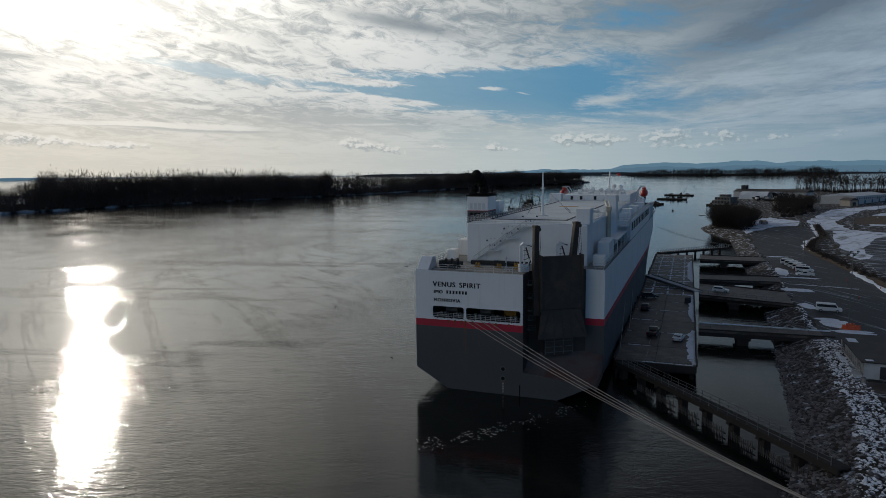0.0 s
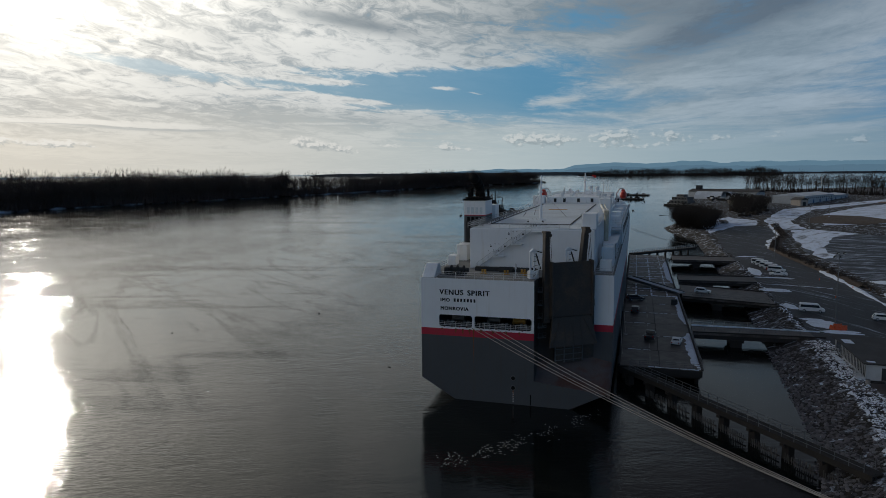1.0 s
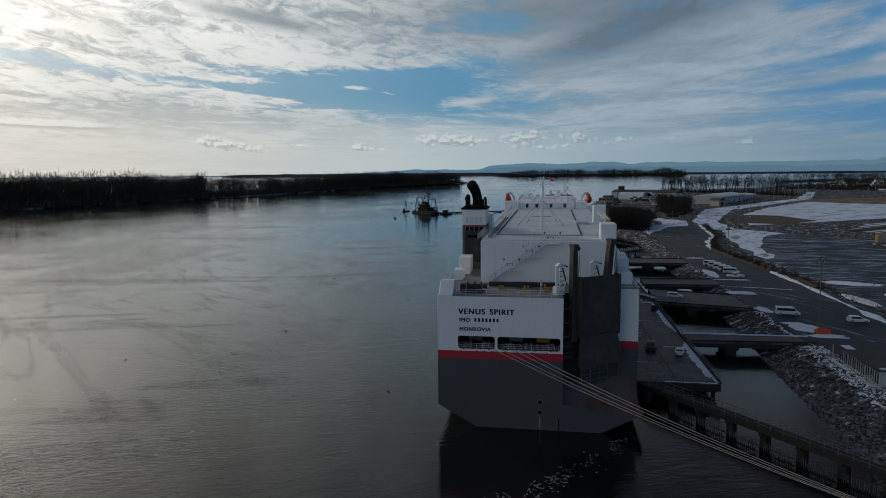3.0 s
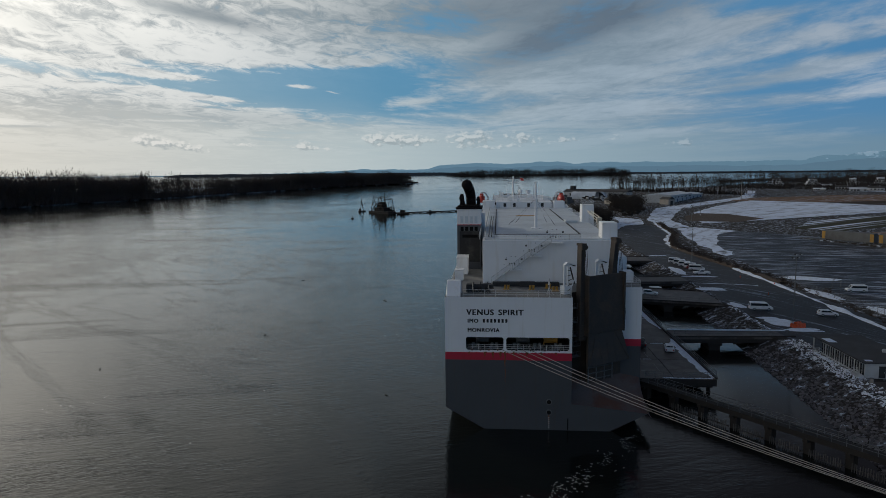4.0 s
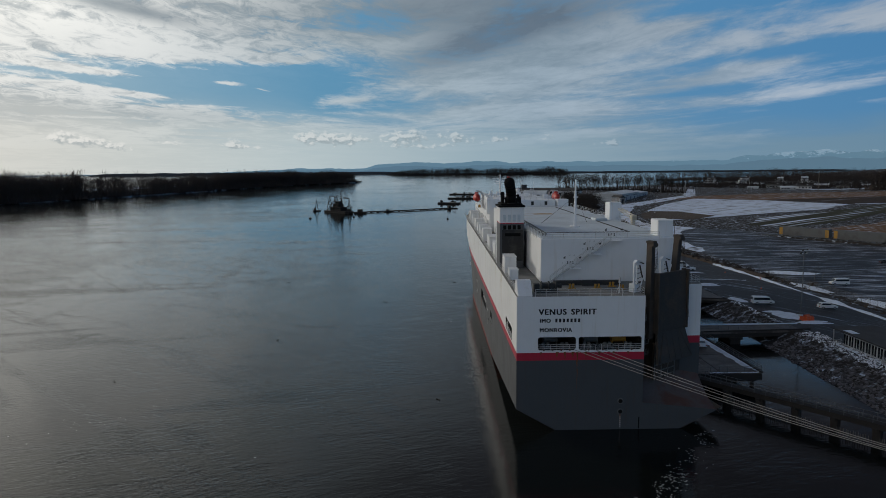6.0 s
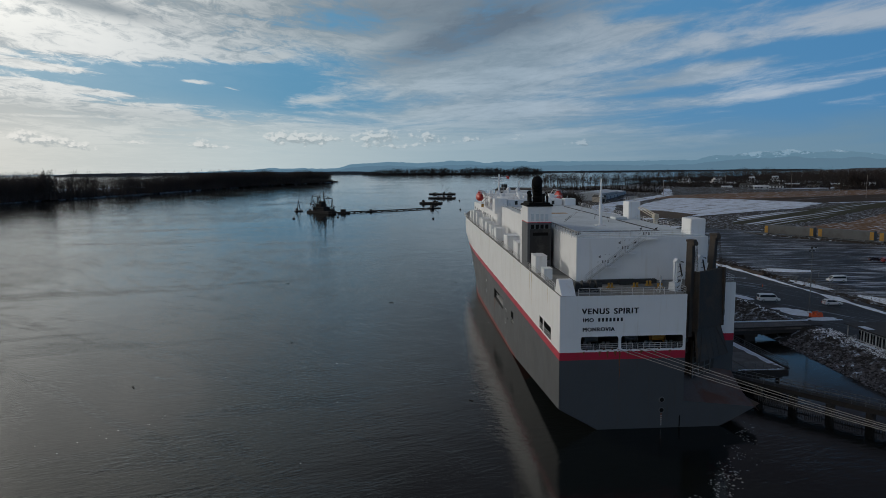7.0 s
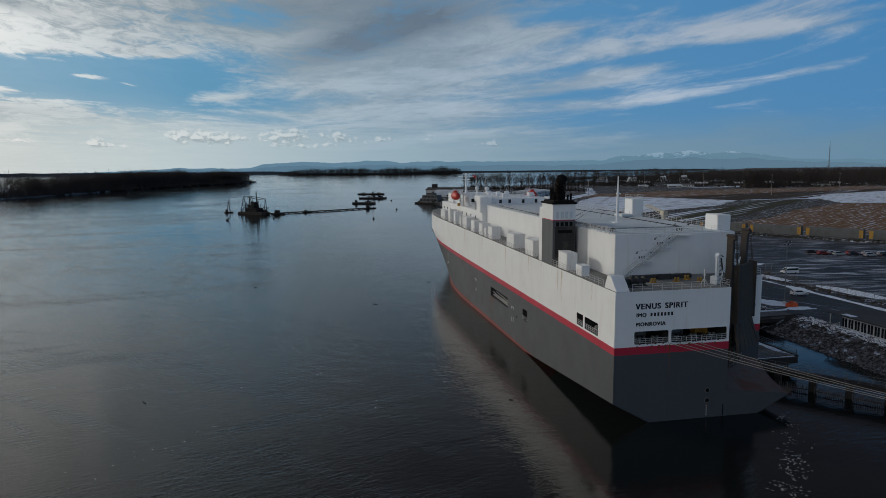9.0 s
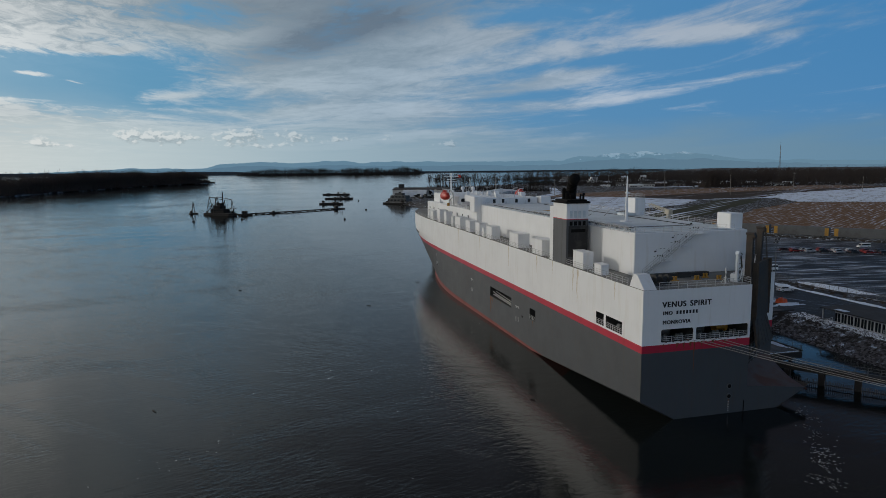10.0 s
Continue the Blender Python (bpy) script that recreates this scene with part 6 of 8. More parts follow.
    part("sooty_plate", bm, material("soot_stained_paint", (0.022, 0.022, 0.023), (0.06, 0.056, 0.053), rough=0.8, scale=0.5, fine=3.0, blotch=0.9), ship, "soot-stained plate on the funnel casing")


ship = thing("car_carrier_ship", SHIP, "white and grey car carrier ship with red stripe, moored", "ship")
build_hull(ship)
build_openings(ship)
build_upperworks(ship)
build_funnel(ship)
build_ramp(ship)
build_forward(ship)
build_gallery(ship)
build_marks(ship)
build_lifeboats()

# ---- dock, bridges and pier ----
def skew(y):
    """The dock runs very slightly askew to the ship."""
    return -0.016 * (y - 122.0)


def build_dock():
    dock = thing("vehicle_dock", pose(0, 0, 0), "long dark concrete dock on piles with snow in its joints", "dock")
    y0, y1, x0, x1 = 121.5, 292.0, -13.9, 0.4
    n = 14
    step = (y1 - y0) / n
    rng = random.Random(21)
    bm = bmesh.new()
    v = [(x0 + skew(y0), y0), (x1 + skew(y0), y0), (x1 + skew(y1), y1), (x0 + skew(y1), y1)]
    prism(bm, v, GROUND - 1.3, GROUND - 0.14)
    part("dock_beam", bm, TIMBER, dock)
    slabs = []
    for k in range(3):
        bm = bmesh.new()
        w = (x1 - x0) / 2
        box(bm, -w / 2 + 0.06, -step / 2 + 0.07, -0.16, w / 2 - 0.06, step / 2 - 0.07, 0, 0.03)
        slabs.append(mesh_of("deck_slab", bm, CONCRETE))
    for i in range(n):
        for j in range(2):
            y = y0 + (i + 0.5) * step
            ob = new("deck_slab", slabs[(i + j) % 3])
            ob.parent = dock
            ob.matrix_basis = pose(x0 + (j + 0.5) * (x1 - x0) / 2 + skew(y), y, GROUND + rng.uniform(-0.015, 0.015))
    # snow left in the joints, patchy
    for i in range(1, n):
        y = y0 + i * step
        wide = 0.12 if y < 190 else 0.5
        bm = bmesh.new()
        x = x0 + 0.3
        while x < x1 - 0.6:
            ln = rng.uniform(0.6, 2.6)
            if rng.random() < (0.5 if y < 190 else 0.95):
                w = wide * rng.uniform(0.5, 1.5)
                box(bm, x + skew(y), y - w, GROUND - 0.05, min(x + ln, x1 - 0.2) + skew(y), y + w, GROUND + 0.03)
            x += ln + rng.uniform(0.1, 0.9)
        if bm.verts:
            part("joint_snow", bm, SNOW, dock)
        else:
            bm.free()
    for f in (0.2, 0.5, 0.8):
        bm = bmesh.new()
        x = x0 + (x1 - x0) * f
        y = 196.0
        while y < y1 - 3:
            ln = rng.uniform(1.5, 4.5)
            w = rng.uniform(0.1, 0.28)
            box(bm, x + skew(y) - w, y, GROUND - 0.05, x + skew(y) + w, y + ln, GROUND + 0.032)
            y += ln + rng.uniform(0.5, 2.5)
        part("joint_snow", bm, SNOW, dock)
    for i in range(8):
        bm = bmesh.new()
        y = 202.5 + i * step
        x = x0 + 0.4
        while x < x1 - 1.2:
            ln = rng.uniform(0.8, 3.0)
            w = rng.uniform(0.12, 0.34)
            box(bm, x + skew(y), y - w, GROUND - 0.05, min(x + ln, x1 - 0.3) + skew(y), y + w, GROUND + 0.034)
            x += ln + rng.uniform(0.3, 1.6)
        part("joint_snow", bm, SNOW, dock)
    # ploughed snow along the landward edge
    for a, b, w in ((122.3, 150, 1.5), (159, 194.5, 1.3), (219, 272, 1.8)):
        bm = bmesh.new()
        m = int((b - a) / 1.2)
        L, C, R = [], [], []
        for i in range(m + 1):
            y = a + (b - a) * i / m
            t = min(1.0, 6.0 * min(i, m - i) / m + 0.15)
            x = x1 + skew(y) - 0.15
            L.append(bm.verts.new((x - w * t * rng.uniform(0.75, 1.15), y, GROUND + 0.005)))
            C.append(bm.verts.new((x - w * 0.45, y + rng.uniform(-0.2, 0.2), GROUND + 0.05 + 0.28 * t * rng.uniform(0.5, 1.2))))
            R.append(bm.verts.new((x, y, GROUND + 0.005)))
        for i in range(m):
            bm.faces.new((L[i], L[i + 1], C[i + 1], C[i]))
            bm.faces.new((C[i], C[i + 1], R[i + 1], R[i]))
        part("snow_ridge", bm, SNOW, dock, "ploughed snow ridge", True)
    bm = bmesh.new()
    for i in range(14):
        x = x0 + 5.0 + i * 0.62
        box(bm, x, y0 + 0.1, GROUND, x + rng.uniform(0.4, 0.7), y0 + rng.uniform(0.3, 0.7), GROUND + 0.05)
    part("snow_ridge", bm, SNOW, dock)
    # worn pale bay lines painted on the slabs
    for i in range(16):
        y = 126.0 + i * 9.6 + rng.uniform(-0.8, 0.8)
        for a, b in ((2.2, 5.2), (8.4, 11.6)):
            if rng.random() < 0.25:
                continue
            bm = bmesh.new()
            box(bm, x0 + a + skew(y), y, GROUND + 0.016, x0 + b * rng.uniform(0.9, 1.0) + skew(y), y + 0.16, GROUND + 0.022)
            part("bay_line", bm, WORNLINE, dock)
        bm = bmesh.new()
        box(bm, x0 + 5.4 + skew(y), y, GROUND + 0.016, x0 + 5.55 + skew(y), y + rng.uniform(2.5, 5.0), GROUND + 0.022)
        part("bay_line", bm, WORNLINE, dock)
    # kerb beams and piles
    for x in (x0, x1):
        bm = bmesh.new()
        prism(bm, [(x - 0.18 + skew(y0), y0), (x + 0.18 + skew(y0), y0), (x + 0.18 + skew(y1), y1), (x - 0.18 + skew(y1), y1)], GROUND, GROUND + 0.28)
        part("kerb_beam", bm, TIMBER, dock)
    for i in range(15):
        y = y0 + 2 + i * 12
        for x in (x0 + 0.8, x0 + 5, x1 - 5, x1 - 0.8):
            bm = bmesh.new()
            rod(bm, (x + skew(y), y, -3), (x + skew(y), y, GROUND - 1.2), 0.38, 0.36, 8)
            part("pile", bm, TIMBER, dock)
        bm = bmesh.new()
        box(bm, x0 + 0.2 + skew(y), y - 0.5, GROUND - 2.0, x1 - 0.2 + skew(y), y + 0.5, GROUND - 1.25)
        part("pile_cap", bm, TIMBER, dock)
    # fenders along the ship
    for i in range(20):
        y = y0 + 3 + i * 8.5
        bm = bmesh.new()
        box(bm, x0 - 0.45 + skew(y), y, -1.5, x0 - 0.15 + skew(y), y + 0.35, GROUND + 0.7)
        part("fender_pile", bm, TIMBER, dock)
    # rail at the near end and along the landward edge
    bm = bmesh.new()
    railing(bm, [(x0 + 2.0, y0 + 0.3, GROUND), (x1, y0 + 0.3, GROUND)], 1.1, 1.5, 0.04)
    part("dock_rail", bm, METALGREY, dock)
    for a, b in ((122, 150), (160, 194), (218, 223), (240, 276)):
        bm = bmesh.new()
        railing(bm, [(x1 + 0.05 + skew(a), a, GROUND + 0.2), (x1 + 0.05 + skew(b), b, GROUND + 0.2)], 1.1, 2.2, 0.04)
        part("dock_rail", bm, METALGREY, dock)
    bm = bmesh.new()
    box(bm, -3.0, 182, GROUND, -1.4, 183.6, GROUND + 1.3, 0.06)
    box(bm, -2.9, 182.1, GROUND + 1.3, -1.5, 183.5, GROUND + 1.4, 0.02)
    part("equipment_locker", bm, DARKIN, dock)


def build_bridge(label, yl0, yl1, yr0, yr1, xr, rails, snow=False):
    """A short vehicle bridge from the dock to the bank. l: at the dock, r: at the land."""
    br = thing("dock_bridge", pose(0, 0, 0), label, "bridge", "bridges to the dock")
    xl = 0.6
    bm = bmesh.new()
    prism(bm, [(xl, yl0), (xr, yr0), (xr, yr1), (xl, yl1)], GROUND - 0.45, GROUND + 0.03)
    part("bridge_deck", bm, CONCRETE, br)
    for f in (0.04, 0.5, 0.96):
        bm = bmesh.new()
        a, b = yl0 + (yl1 - yl0) * f, yr0 + (yr1 - yr0) * f
        prism(bm, [(xl, a - 0.25), (xr, b - 0.25), (xr, b + 0.25), (xl, a + 0.25)], GROUND - 1.3, GROUND - 0.45)
        part("girder", bm, TIMBER, br)
    mx = 9.5
    g = (mx - xl) / (xr - xl)
    a, b = yl0 + (yr0 - yl0) * g, yl1 + (yr1 - yl1) * g
    bm = bmesh.new()
    box(bm, mx - 1.2, a + 0.2, -2.5, mx + 1.2, b - 0.2, GROUND - 1.9, 0.05)
    box(bm, mx - 1.6, a, GROUND - 1.9, mx + 1.6, b, GROUND - 1.3, 0.05)
    part("bridge_pier", bm, TIMBER, br)
    for y_l, y_r, on in ((yl0, yr0, rails[0]), (yl1, yr1, rails[1])):
        bm = bmesh.new()
        s = 0.15 if y_l == yl0 else -0.15
        prism(bm, [(xl, y_l + s - 0.15), (xr, y_r + s - 0.15), (xr, y_r + s + 0.15), (xl, y_l + s + 0.15)], GROUND + 0.03, GROUND + 0.3)
        part("bridge_kerb", bm, SNOW if (snow and y_l == yl1) else TIMBER, br)
        if on:
            bm = bmesh.new()
            railing(bm, [(xl, y_l + s, GROUND + 0.3), (min(xr, 22), y_l + (y_r - y_l) * (min(xr, 22) - xl) / (xr - xl) + s, GROUND + 0.3)], 1.1, 2.4, 0.045, 2)
            part("bridge_rail", bm, METALGREY, br)


def build_pier():
    """Old timber pier with picket screens between its bents."""
    p0, p1 = Vector((-12.6, 120.6, 0)), Vector((16.6, 84.2, 0))
    ln = (p1 - p0).length
    a = math.degrees(math.atan2((p1 - p0).y, (p1 - p0).x))
    pier = thing("timber_pier", pose(p0.x, p0.y, 0, 0, 0, a), "dark old timber walkway pier with picket screens", "pier")
    bm = bmesh.new()
    box(bm, 0, -1.0, GROUND - 0.15, ln, 1.0, GROUND)
    for s in (-0.85, 0.85):
        box(bm, 0, s - 0.15, GROUND - 0.75, ln, s + 0.15, GROUND - 0.15)
    part("walkway", bm, TIMBER, pier)
    plank = bmesh.new()
    box(plank, -0.13, -1.05, 0, 0.13, 1.05, 0.05)
    pm = mesh_of("plank", plank, TIMBER)
    for i in range(int(ln / 0.3)):
        ob = new("plank", pm)
        ob.parent = pier
        ob.matrix_basis = pose(0.15 + i * 0.3, 0, GROUND + 0.002)
    bent = 5.6
    n = int(ln / bent)
    pick = bmesh.new()
    box(pick, -0.055, -0.03, 0, 0.055, 0.03, 1.55)
    pk = mesh_of("picket", pick, material("grey_picket_wood", (0.085, 0.08, 0.078), (0.05, 0.046, 0.044), rough=0.85, scale=1.0, per_object=0.6))
    rng = random.Random(4)
    for i in range(n + 1):
        x = 1.0 + i * bent
        bm = bmesh.new()
        box(bm, x - 0.55, -0.6, -3, x + 0.55, 0.6, GROUND - 0.7, 0.08)
        part("pier_block", bm, TIMBER, pier)
        bm = bmesh.new()
        box(bm, x - 0.35, -1.2, GROUND - 1.15, x + 0.35, 1.2, GROUND - 0.75)
        part("pile_cap", bm, TIMBER, pier)
        if 1 <= i < n:
            for k in range(14):
                px = x + 0.62 + k * 0.325
                ob = new("picket", pk)
                ob.parent = pier
                ob.matrix_basis = pose(px, -1.25, -0.35 + rng.uniform(-0.15, 0.1), 0, rng.uniform(-3, 3), 0)
            bm = bmesh.new()
            box(bm, x + 0.3, -1.22, 0.35, x + bent - 0.3, -1.12, 0.55)
            part("screen_rail", bm, TIMBER, pier)
    for s in (-0.95, 0.95):
        bm = bmesh.new()
        railing(bm, [(2, s, GROUND), (ln - 1, s, GROUND)], 1.05, 1.9, 0.04, 2)
        part("pier_rail", bm, METALGREY, pier)


def build_causeway():
    p0, p1 = Vector((-16.0, 298, 0)), Vector((12, 330, 0))
    ln = (p1 - p0).length
    cw = thing("mooring_causeway", pose(p0.x, p0.y, 0, 0, 0, math.degrees(math.atan2(32, 28))), "dark timber causeway with a pale handrail", "pier")
    bm = bmesh.new()
    box(bm, 0, -1.3, GROUND - 0.9, ln, 1.3, GROUND)
    part("walkway", bm, TIMBER, cw)
    for i in range(8):
        bm = bmesh.new()
        rod(bm, (1 + i * ln / 8, 0, -3), (1 + i * ln / 8, 0, GROUND - 0.9), 0.5, 0.5, 8)
        part("pile", bm, TIMBER, cw)
    for s in (-1.2, 1.2):
        bm = bmesh.new()
        railing(bm, [(0, s, GROUND), (ln, s, GROUND)], 1.1, 1.6, 0.05, 2)
        part("pier_rail", bm, RAIL, cw)


def build_side_ramp():
    """The ship's side ramp, let down on the dock."""
    p0, p1 = Vector((-14.9, 217, 4.9)), Vector((0.2, 200.5, GROUND + 0.3))
    d = p1 - p0
    ln = d.length
    m = Matrix.Translation(p0) @ d.to_track_quat("X", "Z").to_matrix().to_4x4()
    rp = thing("side_ramp", m, "pale grey steel side ramp let down on the dock", "ramp")
    bm = bmesh.new()
    box(bm, 0, -1.6, -0.35, ln, 1.6, -0.05, 0.04)
    part("ramp_plate", bm, CLADDING, rp)
    for s in (-1.6, 1.6):
        bm = bmesh.new()
        box(bm, 0, s - 0.12, -0.5, ln, s + 0.12, 0.25, 0.03)
        part("ramp_side_beam", bm, METALGREY, rp)
    bm = bmesh.new()
    for i in range(int(ln / 1.2)):
        box(bm, 0.4 + i * 1.2, -1.45, -0.05, 0.5 + i * 1.2, 1.45, 0.01)
    part("ramp_cleat", bm, RAIL, rp)


def cable(name, p, q, sag, r, mat, label, seg=18):
    p, q = Vector(p), Vector(q)
    bm = bmesh.new()
    pts = [p.lerp(q, i / seg) - Vector((0, 0, sag * 4 * (i / seg) * (1 - i / seg))) for i in range(seg + 1)]
    tube(bm, pts, r, 6)
    return tagged(part(name, bm, mat), label, "rope", "mooring ropes")


def build_ropes():
    ends = ((17.2, 68.2), (17.8, 67.6), (18.4, 67.0), (19.0, 66.6))
    for (x, z), (ex, ey) in zip(((-37.3, 12.62), (-36.0, 12.62), (-34.2, 12.62), (-32.9, 12.62)), ends):
        cable("mooring_rope", (x, 103.6, z), (ex, ey, GROUND + 0.5), 1.35, 0.05, ROPE, "pale mooring rope from the stern to the bank")
    for k in range(3):
        cable("mooring_rope", (-16.2 + 0.3 * k, 282 + 3 * k, 15.0), (18, 332 + 2 * k, GROUND + 0.5), 1.6, 0.035, ROPE, "pale mooring rope from the bow to the bank")
    for y, e in ((150, 128), (168, 146)):
        cable("mooring_rope", (-15.0, y, 8.5), (-13.6, e, GROUND + 0.4), 0.5, 0.06, ROPE, "pale mooring rope from the ship's side to the dock")


build_dock()
build_bridge("concrete dock bridge with railings and a snowy edge", 151.2, 158.3, 152.8, 158.6, 27.0, (True, True), True)
build_bridge("wide dark vehicle bridge sloping to the bank", 195.2, 217.0, 188.5, 208.5, 23.6, (True, False))
build_bridge("narrow dark vehicle bridge on one pier", 224.2, 237.0, 226.0, 238.6, 25.2, (False, False))
build_bridge("far vehicle bridge with concrete deck", 277.0, 293.5, 277.4, 293.0, 25.5, (False, False))
build_pier()
build_causeway()
build_side_ramp()
build_ropes()

# ---- on the bank: rocks, snow, buildings, poles ----
def stone_material():
    mat = bpy.data.materials.new("snow_dusted_riprap")
    mat.use_nodes = True
    N = Nodes(mat.node_tree)
    geo = N.add("ShaderNodeNewGeometry")
    co = N.add("ShaderNodeTexCoord").outputs["Object"]
    r = N.add("ShaderNodeObjectInfo").outputs["Random"]
    isl = geo.outputs["Random Per Island"]
    g = N.noise(co, 3.0, 5.0, 0.65)
    vary = N.m("MULTIPLY_ADD", N.m("FRACT", N.m("ADD", r, isl)), 1.3, 0.35)
    rock = N.add("ShaderNodeVectorMath", operation="SCALE")
    N.put(N.mix(g, (0.155, 0.148, 0.158, 1), (0.075, 0.070, 0.072, 1)), rock.inputs[0])
    N.put(vary, rock.inputs["Scale"])
    sep = N.add("ShaderNodeSeparateXYZ")
    N.put(geo.outputs["Normal"], sep.inputs[0])
    pos = N.add("ShaderNodeSeparateXYZ")
    N.put(geo.outputs["Position"], pos.inputs[0])
    drift = N.m("ADD", N.noise(geo.outputs["Position"], 0.55, 6.0, 0.7), N.m("MULTIPLY", N.m("SUBTRACT", pos.outputs[2], 2.75), 0.42))
    f = N.m("MULTIPLY", N.step(sep.outputs[2], 0.35, 0.65), N.step(drift, 0.57, 0.65))
    p = N.add("ShaderNodeBsdfPrincipled")
    N.put(N.mix(f, rock.outputs[0], (0.78, 0.82, 0.87, 1)), p.inputs["Base Color"])
    p.inputs["Roughness"].default_value = 0.9
    p.inputs["Specular IOR Level"].default_value = 0.2
    b = N.add("ShaderNodeBump")
    b.inputs["Strength"].default_value, b.inputs["Distance"].default_value = 0.6, 0.06
    N.put(g, b.inputs["Height"])
    N.put(b.outputs[0], p.inputs["Normal"])
    N.put(p.outputs[0], N.add("ShaderNodeOutputMaterial").inputs[0])
    return mat


def bank_line(y):
    """x of the top of the bank at y."""
    for (xa, ya), (xb, yb) in zip(SHORE, SHORE[1:]):
        if ya <= y <= yb:
            return xa + (xb - xa) * (y - ya) / (yb - ya)
    return SHORE[-1][0]


def build_riprap():
    mat = stone_material()
    rng = random.Random(31)
    kinds = []
    for k in range(9):
        bm = bmesh.new()
        bmesh.ops.create_icosphere(bm, subdivisions=1, radius=1.0)
        sx, sy, sz = rng.uniform(0.8, 1.3), rng.uniform(0.8, 1.1), rng.uniform(0.62, 0.88)
        for v in bm.verts:
            q = 1 + rng.uniform(-0.22, 0.22)
            v.co = Vector((v.co.x * sx * q, v.co.y * sy * q, v.co.z * sz * q))
        kinds.append(mesh_of("stone", bm, mat))
    bank = thing("riprap_bank", pose(0, 0, 0), "bank of broken grey stones dusted with snow", "stone bank", "", "structure")

    def place(y, f, s):
        x = bank_line(y) - 7.4 * f + 0.4
        return (x, y, min(GROUND, GROUND * (1 - f)) + 0.05 * s), (rng.uniform(-25, 25), rng.uniform(-25, 25) - 20, rng.uniform(0, 360))
    for i in range(300):
        y, f = rng.uniform(88, 128), rng.uniform(0.0, 1.08)
        s = rng.uniform(0.28, 0.46)
        at, rot = place(y, f, s)
        ob = new("stone", kinds[i % 9])
        ob.parent = bank
        ob.matrix_basis = pose(*at, *rot) @ Matrix.Scale(s, 4)
    V, F = [], []
    for y0, y1, n in ((60, 150, 5200), (158, 190, 420), (209, 226, 160), (238, 278, 420), (294, 345, 260)):
        for i in range(n):
            y, f = rng.uniform(y0, y1), rng.uniform(-0.55 if y1 == 150 else -0.12, 1.08)
            s = rng.uniform(0.18, 0.38)
            at, rot = place(y, f, s)
            m = pose(*at, *rot) @ Matrix.Scale(s, 4)
            me = kinds[i % 9]
            k = len(V)
            V += [tuple(m @ v.co) for v in me.vertices]
            F += [tuple(j + k for j in p.vertices) for p in me.polygons]
    me = bpy.data.meshes.new("loose_stone")
    me.from_pydata(V, [], F)
    me.materials.append(mat)
    ob = new("loose_stone", me)
    ob.parent = bank
    tagged(ob, "", "", "", "stuff")


def snow_patch(name, cx, cy, a, b, turn, seed, label, h=0.16):
    """A low uneven drift of old snow."""
    rng = random.Random(seed)
    bm = bmesh.new()
    n = 26
    rings = []
    for k, (f, z) in enumerate(((1.0, 0.055), (0.82, 0.6), (0.5, 0.9), (0.2, 1.0))):
        ring = []
        for i in range(n):
            t = 6.2832 * i / n
            q = 1 + 0.28 * noise.noise((math.cos(t) * 1.6, math.sin(t) * 1.6, seed)) + rng.uniform(-0.05, 0.05)
            ring.append(bm.verts.new((math.cos(t) * a * f * q, math.sin(t) * b * f * q, 0.055 if not k else 0.06 + h * z * rng.uniform(0.6, 1.2))))
        rings.append(ring)
    for r0, r1 in zip(rings, rings[1:]):
        for i in range(n):
            bm.faces.new((r0[i], r0[(i + 1) % n], r1[(i + 1) % n], r1[i]))
    bm.faces.new(rings[-1])
    ob = setting(name, bm, SNOW, label, "snow", True)
    ob.matrix_basis = pose(cx, cy, GROUND, 0, 0, turn)


def snow_bank(pts, w, h, seed, label):
    """A ploughed ridge of snow along a line."""
    pts = [far(x, y)[:2] for x, y in pts]
    rng = random.Random(seed)
    bm = bmesh.new()
    rows = []
    for p, q in zip(pts, pts[1:]):
        p, q = Vector((*p, 0)), Vector((*q, 0))
        d = (q - p).normalized()
        s = Vector((-d.y, d.x, 0))
        n = max(2, int((q - p).length / 1.5))
        for i in range(n + (q == Vector((*pts[-1], 0)))):
            c = p.lerp(q, i / n)
            k = max(0.08, 0.75 + 0.9 * noise.noise((c.x * 0.15, c.y * 0.15, seed)))
            rows.append([bm.verts.new(c + s * w * k * a + Vector((rng.uniform(-0.1, 0.1), rng.uniform(-0.1, 0.1), GROUND + lift(c.y) + (0.06 if abs(a) == 1 else 0.06 + h * k * rng.uniform(0.5, 1.1))))) for a in (-1, -0.4, 0.35, 1)])
    for a, b in zip(rows, rows[1:]):
        for j in range(3):
            bm.faces.new((a[j], b[j], b[j + 1], a[j + 1]))
    setting("snow_bank", bm, SNOW, label, "snow", True)


